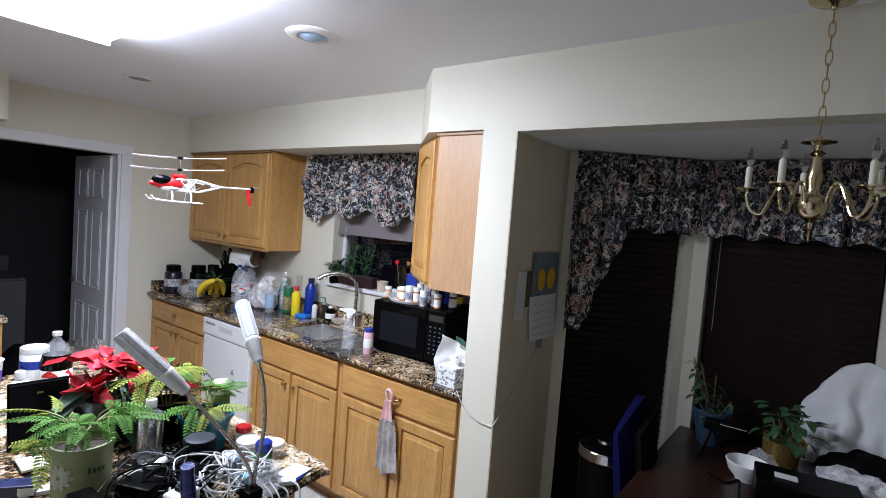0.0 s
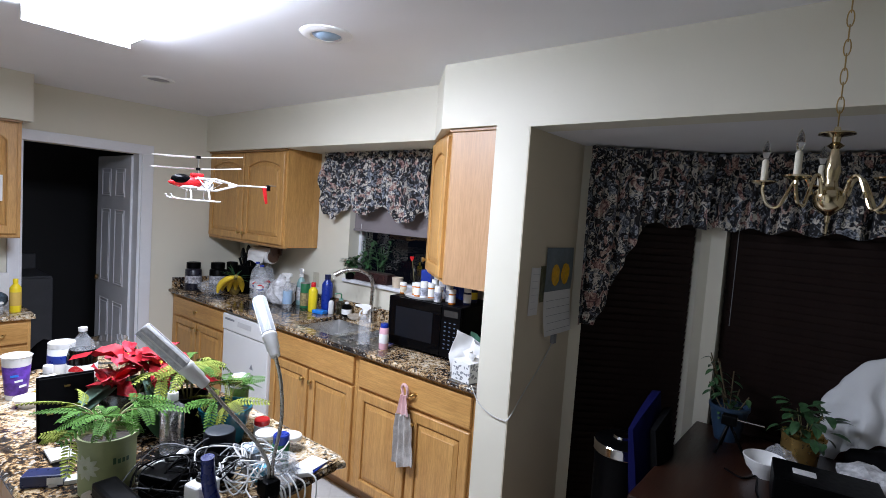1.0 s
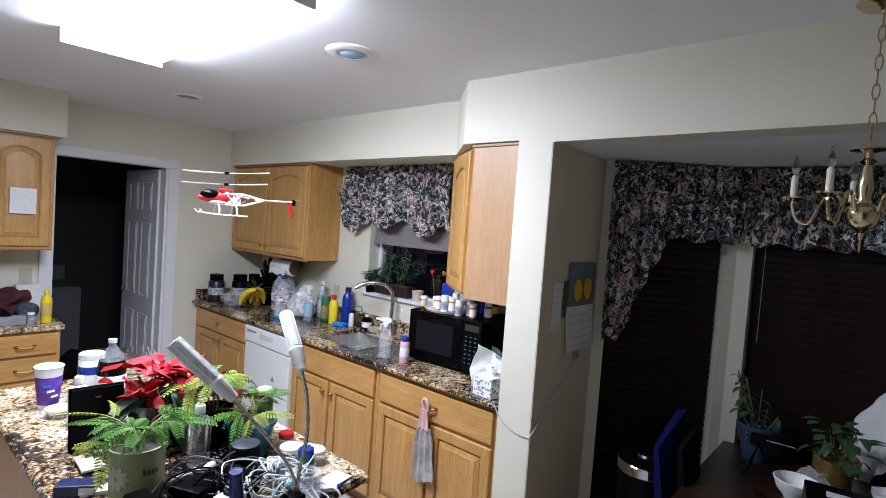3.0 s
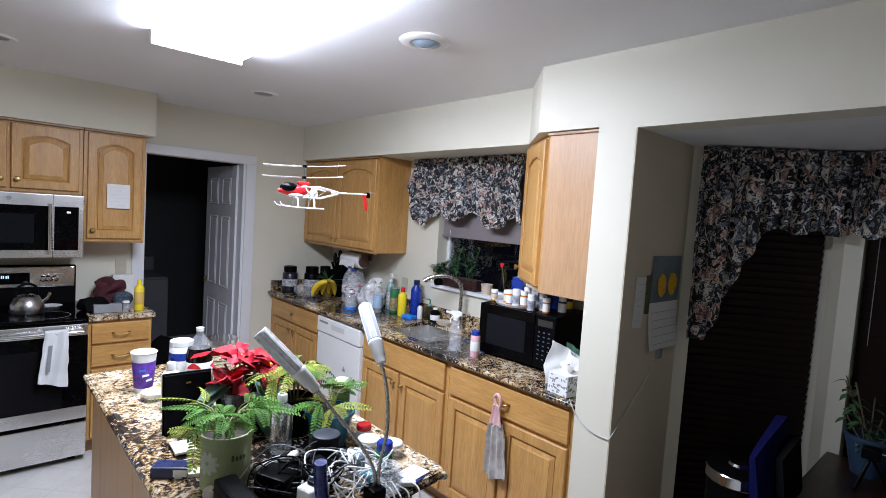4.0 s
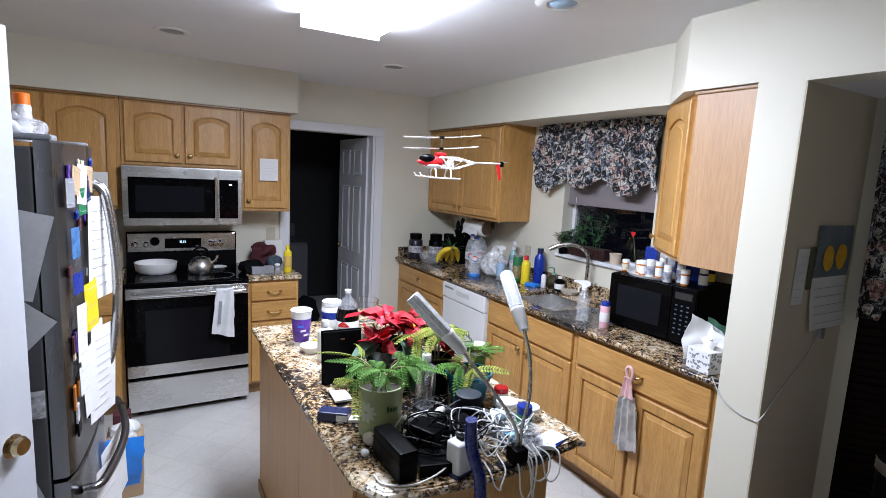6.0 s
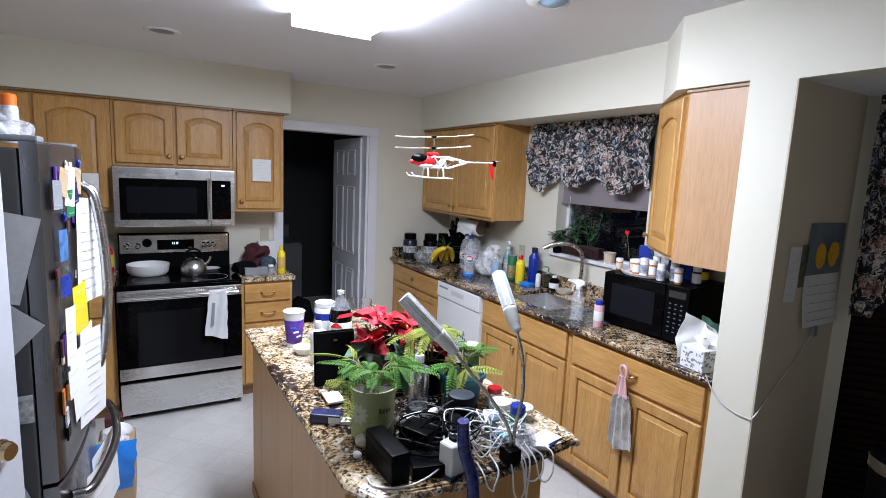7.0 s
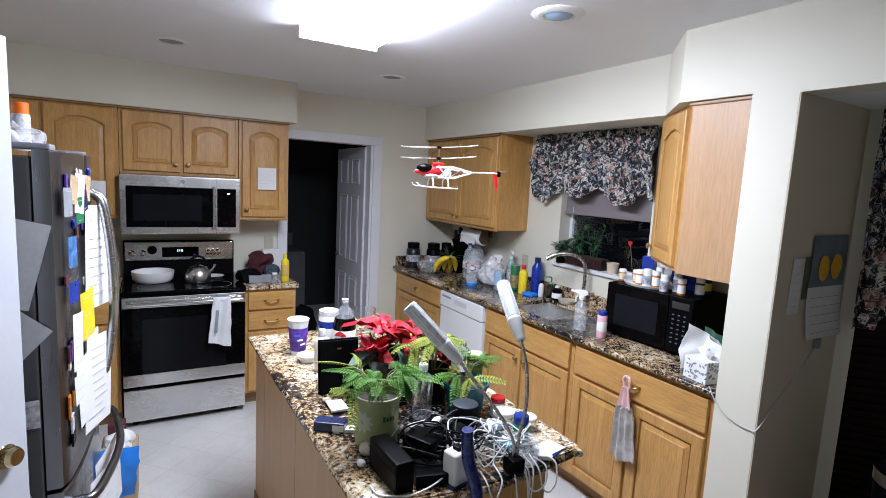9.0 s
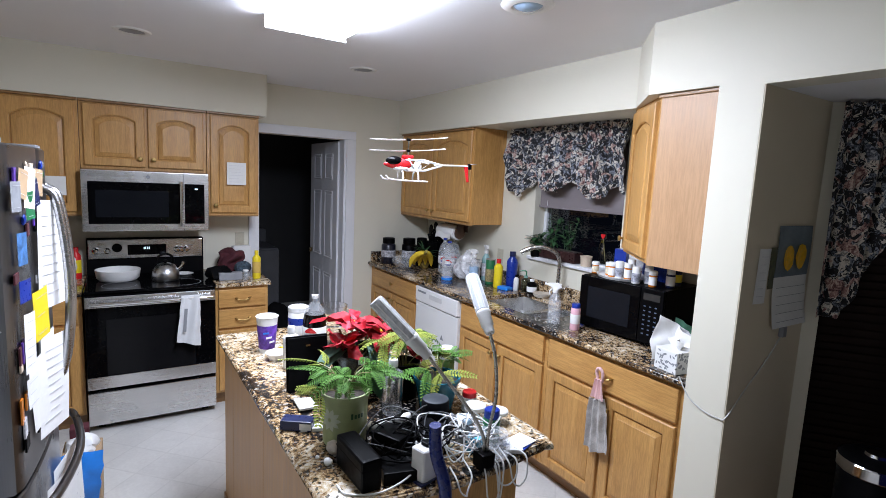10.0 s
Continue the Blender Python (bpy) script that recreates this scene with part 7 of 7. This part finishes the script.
note("pinned white paper on the dinette wall", (XS + 0.002, -0.50, 1.39), (0.085, 0.22), (0, 2, 90))
note("pinned dark photo print on the dinette wall", (XS + 0.002, -0.425, 1.42), (0.05, 0.17), (0, -2, 90), plain("dark photo", (0.10, 0.10, 0.05), 0.4, vary=0.6, scale=25), 0)
carton("phone_jack", "small pale cord adapter on the wall", (XS + 0.012, -0.285, 1.12), (0.02, 0.03, 0.045), GREY_PL, 0, "adapter", 0.003)
cord("cord", "thin white cord running along the wall to the counter", [(XR - 0.03, YF - 0.006, 0.93), (XR + 0.02, YF - 0.006, 0.86), (XR + 0.09, YF - 0.006, 0.825), (XS - 0.02, YF - 0.006, 0.82), (XS + 0.006, YF + 0.0, 0.835), (XS + 0.006, YF + 0.12, 0.93), (XS + 0.006, -0.38, 1.03), (XS + 0.008, -0.29, 1.12)], 0.003, plain("off white cord", (0.5, 0.5, 0.48), 0.5), "cords")

# ---- chandelier ----
ch = thing("chandelier", "polished brass chandelier with five candle arms on a chain", "chandelier", (4.492, -0.72, CEILING))
part("canopy", lathe([(0, 0), (0.066, 0), (0.066, -0.004), (0.05, -0.016), (0.02, -0.024), (0.01, -0.034), (0, -0.034)], 32), BRASS, ch, smooth=True)
nlinks = 9
for k in range(nlinks):
    z = -0.05 - 0.041 * k
    ring = [(0.0085 * math.cos(a) * (1 if k % 2 else 0), 0.0085 * math.cos(a) * (0 if k % 2 else 1), z + 0.0245 * math.sin(a)) for a in [6.28318 * j / 12 for j in range(13)]]
    part("chain_link", tube(ring, 0.0018, 6, ends=False), OLDBRASS, ch, smooth=True)
part("column", lathe([(0, -0.40), (0.006, -0.40), (0.01, -0.41), (0.045, -0.418), (0.046, -0.422), (0.012, -0.43), (0.010, -0.445), (0.022, -0.455), (0.010, -0.465), (0.014, -0.49), (0.022, -0.53), (0.016, -0.56), (0.020, -0.575), (0.038, -0.587), (0.043, -0.607), (0.037, -0.635), (0.02, -0.65), (0.008, -0.66), (0.006, -0.68), (0, -0.68)], 30), BRASS, ch, "turned brass column with a round bowl", True)
part("ring_pull", tube([(0.0, 0.013 * math.cos(a), -0.698 + 0.019 * math.sin(a)) for a in [6.28318 * j / 14 for j in range(15)]], 0.003, 7, ends=False), BRASS, ch, smooth=True)
CANDLE = plain("ivory candle sleeve", (0.72, 0.68, 0.56), 0.5)
for k in range(5):
    a = radians(174 + 72 * k)
    R = Matrix.Rotation(a, 4, "Z")
    arm = tube(smooth_line([(0.045, 0, -0.60), (0.06, 0, -0.555), (0.085, 0, -0.55), (0.11, 0, -0.60), (0.13, 0, -0.64), (0.16, 0, -0.63), (0.175, 0, -0.59), (0.175, 0, -0.57)], 5), 0.0052, 8)
    arm.transform(R)
    ar = part("arm", arm, BRASS, ch, smooth=True)
    cupb = lathe([(0, -0.572), (0.012, -0.57), (0.034, -0.562), (0.036, -0.558), (0.01, -0.56), (0, -0.56)], 20, None, (0.175, 0, 0))
    cupb.transform(R)
    part("bobeche", cupb, BRASS, ar, smooth=True)
    cd = lathe([(0, -0.56), (0.0095, -0.56), (0.0095, -0.496), (0.006, -0.49), (0, -0.49)], 16, None, (0.175, 0, 0))
    cd.transform(R)
    part("candle", cd, CANDLE, ar, "ivory candle sleeve", True)
    bb = lathe([(0, -0.49), (0.007, -0.487), (0.0105, -0.474), (0.011, -0.465), (0.0075, -0.445), (0.002, -0.432), (0, -0.429)], 16, None, (0.175, 0, 0))
    bb.transform(R)
    part("bulb", bb, GLASS, ar, "clear flame shaped bulb, unlit", True)

ch.scale = (0.98, 0.98, 0.98)

# ---- dinette ----
tbl = thing("dining_table", "dark cherry dining table in the bay", "table", (4.62, -0.23, 0))
part("tabletop", box(-0.61, 0.61, -0.50, 0.50, 0.725, 0.755, 0.008), TABLE, tbl)
part("apron", box(-0.54, 0.54, -0.43, 0.43, 0.64, 0.724, 0.002), TABLE, tbl)
for sx in (-1, 1):
    for sy in (-1, 1):
        part("leg", lathe([(0, 0), (0.022, 0), (0.032, 0.1), (0.026, 0.3), (0.038, 0.5), (0.034, 0.66), (0, 0.66)], 16), TABLE, tbl, loc=(sx * 0.52, sy * 0.41, 0), smooth=True)
TZ = 0.7555
solo("white_bowl", lathe([(0, 0), (0.04, 0), (0.042, 0.008), (0.066, 0.035), (0.08, 0.075), (0.076, 0.077), (0.062, 0.037), (0.035, 0.012), (0, 0.012)], 32), WHITE, "white ceramic bowl on the dining table", "bowl", (4.360, -0.170, TZ), smooth=True)
solo("clear_wrapper", crumple(blob(0.05, 0.04, 0.05, 3, (0, 0, 0.04)), 30, 0.03), CLEAR, "crumpled clear wrapper behind the bowl", "wrapper", (4.400, -0.030, TZ), smooth=True)
pp_ = thing("flower_pot", "bushy dark green plant in a gold foil pot", "plant", (4.460, 0.090, TZ))
part("foil_pot", crumple(lathe([(0, 0), (0.055, 0), (0.07, 0.06), (0.085, 0.125), (0.075, 0.11), (0, 0.10)], 24), 25, 0.015), GOLDFOIL, pp_, smooth=True)
rl = random.Random(9)
for k in range(60):
    a, r, z = rl.uniform(0, 6.28), rl.uniform(0.0, 0.10), rl.uniform(0.12, 0.26)
    lm = leaf_mesh(rl.uniform(0.05, 0.08), 0.035, rl.uniform(0.1, 0.6), 0.2, 0, 0.7)
    lm.transform(Matrix.Translation((r * math.cos(a), r * math.sin(a), z)) @ Matrix.Rotation(a + rl.uniform(-0.8, 0.8), 4, "Z") @ Matrix.Rotation(rl.uniform(-0.6, 0.5), 4, "Y"))
    part("leaf", lm, LEAF_DK, pp_)
for k in range(10):
    a = rl.uniform(0, 6.28)
    part("stem", tube([(0, 0, 0.09), (0.06 * math.cos(a), 0.06 * math.sin(a), 0.22)], 0.0022, 5), STEM, pp_)
bp = thing("flower_pot", "slate blue pot with spindly dry stems", "plant", (4.170, 0.130, TZ))
part("pot", lathe([(0, 0), (0.052, 0), (0.082, 0.15), (0.087, 0.15), (0.087, 0.165), (0.078, 0.165), (0.074, 0.14), (0, 0.14)], 26), plain("slate blue plastic", (0.022, 0.045, 0.085), 0.4), bp, smooth=True)
for k in range(9):
    a = rl.uniform(0, 6.28)
    tp_ = (0.10 * math.cos(a), 0.06 * math.sin(a), rl.uniform(0.22, 0.42))
    st = part("stem", tube(smooth_line([(0, 0, 0.13), (tp_[0] * 0.4, tp_[1] * 0.4, tp_[2] * 0.6), tp_]), 0.003, 5), BARK, bp)
    for j in range(5):
        lm = leaf_mesh(0.05, 0.022, 0.5, 0.2)
        lm.transform(Matrix.Translation(Vector(tp_) * (0.55 + 0.1 * j)) @ Matrix.Rotation(rl.uniform(0, 6.28), 4, "Z"))
        part("leaf", lm, LEAF_DK, st)
tg = thing("table_gadget", "black tripod gadget on the dining table", "tripod", (4.200, -0.030, TZ))
for k in range(3):
    a = 2.094 * k
    part("leg", tube([(0.07 * math.cos(a), 0.07 * math.sin(a), 0), (0, 0, 0.13)], 0.006, 8), BLACK, tg, smooth=True)
part("head", box(-0.03, 0.03, -0.02, 0.02, 0.12, 0.165, 0.006), BLACK, tg)
part("arm", tube([(0.0, 0, 0.15), (0.13, 0.02, 0.145)], 0.005, 8), CHROME, tg, smooth=True)
bx = thing("black_case", "open black case with a white tag on the table", "case", (4.560, -0.330, TZ), 8)
part("shell", box(-0.16, 0.16, -0.10, 0.10, 0, 0.12, 0.006), BLACK, bx)
part("tag", box(-0.10, -0.03, -0.02, 0.015, 0.1202, 0.128, 0.002), WHITE_PL, bx)
solo("plastic_bag", bag_mesh(0.34, 0.28, 0.12, 17.0, 0.05), BAG, "crumpled white plastic bags on the table", "bag", (4.760, -0.070, TZ), smooth=True)
solo("blue_pouch", crumple(blob(0.06, 0.05, 0.03, 3, (0, 0, 0.028)), 25, 0.012), NAVY, "dark blue pouch on the table", "pouch", (4.500, -0.130, TZ), smooth=True)
solo("dark_cloth", crumple(blob(0.16, 0.11, 0.07, 3, (0, 0, 0.06)), 12, 0.04, 4), BLACK_MATT, "dark folded cloth on the table", "cloth", (4.770, 0.150, TZ), smooth=True)
solo("cord", tube(smooth_line([(4.230, -0.230, TZ + 0.004), (4.300, -0.270, TZ + 0.004), (4.340, -0.210, TZ + 0.004), (4.360, -0.350, TZ + 0.004), (4.400, -0.480, TZ + 0.004)]), 0.004, 6), BLACK, "black cord on the table", "cable", group="cables", smooth=True)


def chair(name, label, loc, rz, mat, frame_mat, top=1.02):
    c_ = thing(name, label, "chair", loc, rz)
    part("seat", box(-0.23, 0.23, -0.23, 0.22, 0.44, 0.50, 0.02), mat, c_)
    part("backrest", sheet(lambda u, v: ((u - 0.5) * 0.44 * (1 - 0.25 * v * v), 0.22 + 0.05 * v - 0.05 * math.sin(math.pi * u), 0.52 + (top - 0.52) * v - 0.13 * (2 * u - 1) ** 2 * v), 14, 10, 0.035), mat, c_, smooth=True)
    for sx in (-1, 1):
        for sy in (-1, 1):
            part("leg", tube([(sx * 0.2, sy * 0.19, 0.45), (sx * 0.22, sy * 0.22, 0)], 0.014, 8), frame_mat, c_, smooth=True)
    return c_


blue_chair = chair("dining_chair", "blue upholstered chair, its unlit inner face covered by a dark sheet", (4.15, -0.25, 0), 97, NAVY_CLOTH, BLACK, 1.01)
# added black sheet: shade on the inner face, leaving only the lit edge blue
part("inner_shade", sheet(lambda u, v: ((0.14 + 0.82 * u - 0.5) * 0.44 * (1 - 0.25 * v * v), 0.165 + 0.05 * v - 0.05 * math.sin(math.pi * (0.14 + 0.82 * u)), 0.53 + 0.42 * v - 0.13 * (2 * (0.14 + 0.82 * u) - 1) ** 2 * v), 10, 10, 0.03), BLACK_MATT, blue_chair, "black sheet for the unlit inner face", True)
dc = chair("dining_chair", "chair draped with a white cloth behind the table", (4.75, 0.14, 0), -10, MAROON, TABLE, 1.08)


def drape(u, v):
    """Cloth over the chair back, falling on both sides."""
    x = (u - 0.5) * 0.50
    s = (v - 0.5) * 2
    top = 1.17 - 0.22 * (abs(2 * u - 1)) ** 2.2
    y = 0.02 + s * 0.10 + (0.032 * math.sin(u * 17 + 2 * s) + 0.018 * math.sin(u * 31)) * abs(s)
    z = top - 0.42 * max(0, abs(s) - 0.15) - 0.03 * math.sin(u * 7) * abs(s)
    return (x * (1 + 0.15 * abs(s)), 0.24 + y, z)


solo("draped_cloth", crumple(crumple(sheet(drape, 44, 36, 0.003), 6, 0.03), 16, 0.012), CLOTH_W, "white cotton cloth draped over a chair back", "cloth", (4.71, 0.07, 0.05), -10, smooth=True)
tc = thing("trash_can", "tall black trash can with a chrome sensor lid", "trash can", (3.80, -0.20, 0), -25)
part("body", lathe([(0, 0), (0.13, 0), (0.135, 0.02), (0.14, 0.62), (0, 0.62)], 28), BLACK, tc, smooth=True)
lid = part("lid", lathe([(0.14, 0.62), (0.145, 0.63), (0.145, 0.67), (0.12, 0.685), (0, 0.69)], 28), BLACK, tc, smooth=True)
part("chrome_band", lathe([(0.1455, 0.628), (0.149, 0.632), (0.149, 0.668), (0.1455, 0.672)], 28), CHROME, lid, "chrome lid band", True)
tc.scale = (0.84, 0.84, 1.07)
part("sensor_dome", lathe([(0.05, 0.687), (0.045, 0.698), (0.02, 0.704), (0, 0.705)], 20), CHROME, lid, smooth=True)

# ---- things in the back room; the appliance's dimness is put into its colour ----
GREY_DARKENED = plain("enamel darkened as unlit", (0.07, 0.072, 0.08), 0.5, spec=0.2)
wsh = thing("laundry_appliance", "appliance in the back room, coloured dark grey as if unlit", "appliance", (-1.35, -1.55, 0), 90)
part("body", box(-0.34, 0.34, -0.33, 0.33, 0.02, 0.90, 0.01), GREY_DARKENED, wsh)
part("lid", box(-0.33, 0.33, -0.33, 0.25, 0.9005, 0.92, 0.006), GREY_DARKENED, wsh)
part("console", box(-0.34, 0.34, 0.25, 0.33, 0.9005, 1.06, 0.01), GREY_DARKENED, wsh)
solo("dark_backpack", crumple(blob(0.16, 0.14, 0.26, 3, (0, 0, 0.25)), 8, 0.05), BLACK_MATT, "dark bag on the floor past the doorway", "bag", (-0.35, -1.42, 0), smooth=True)
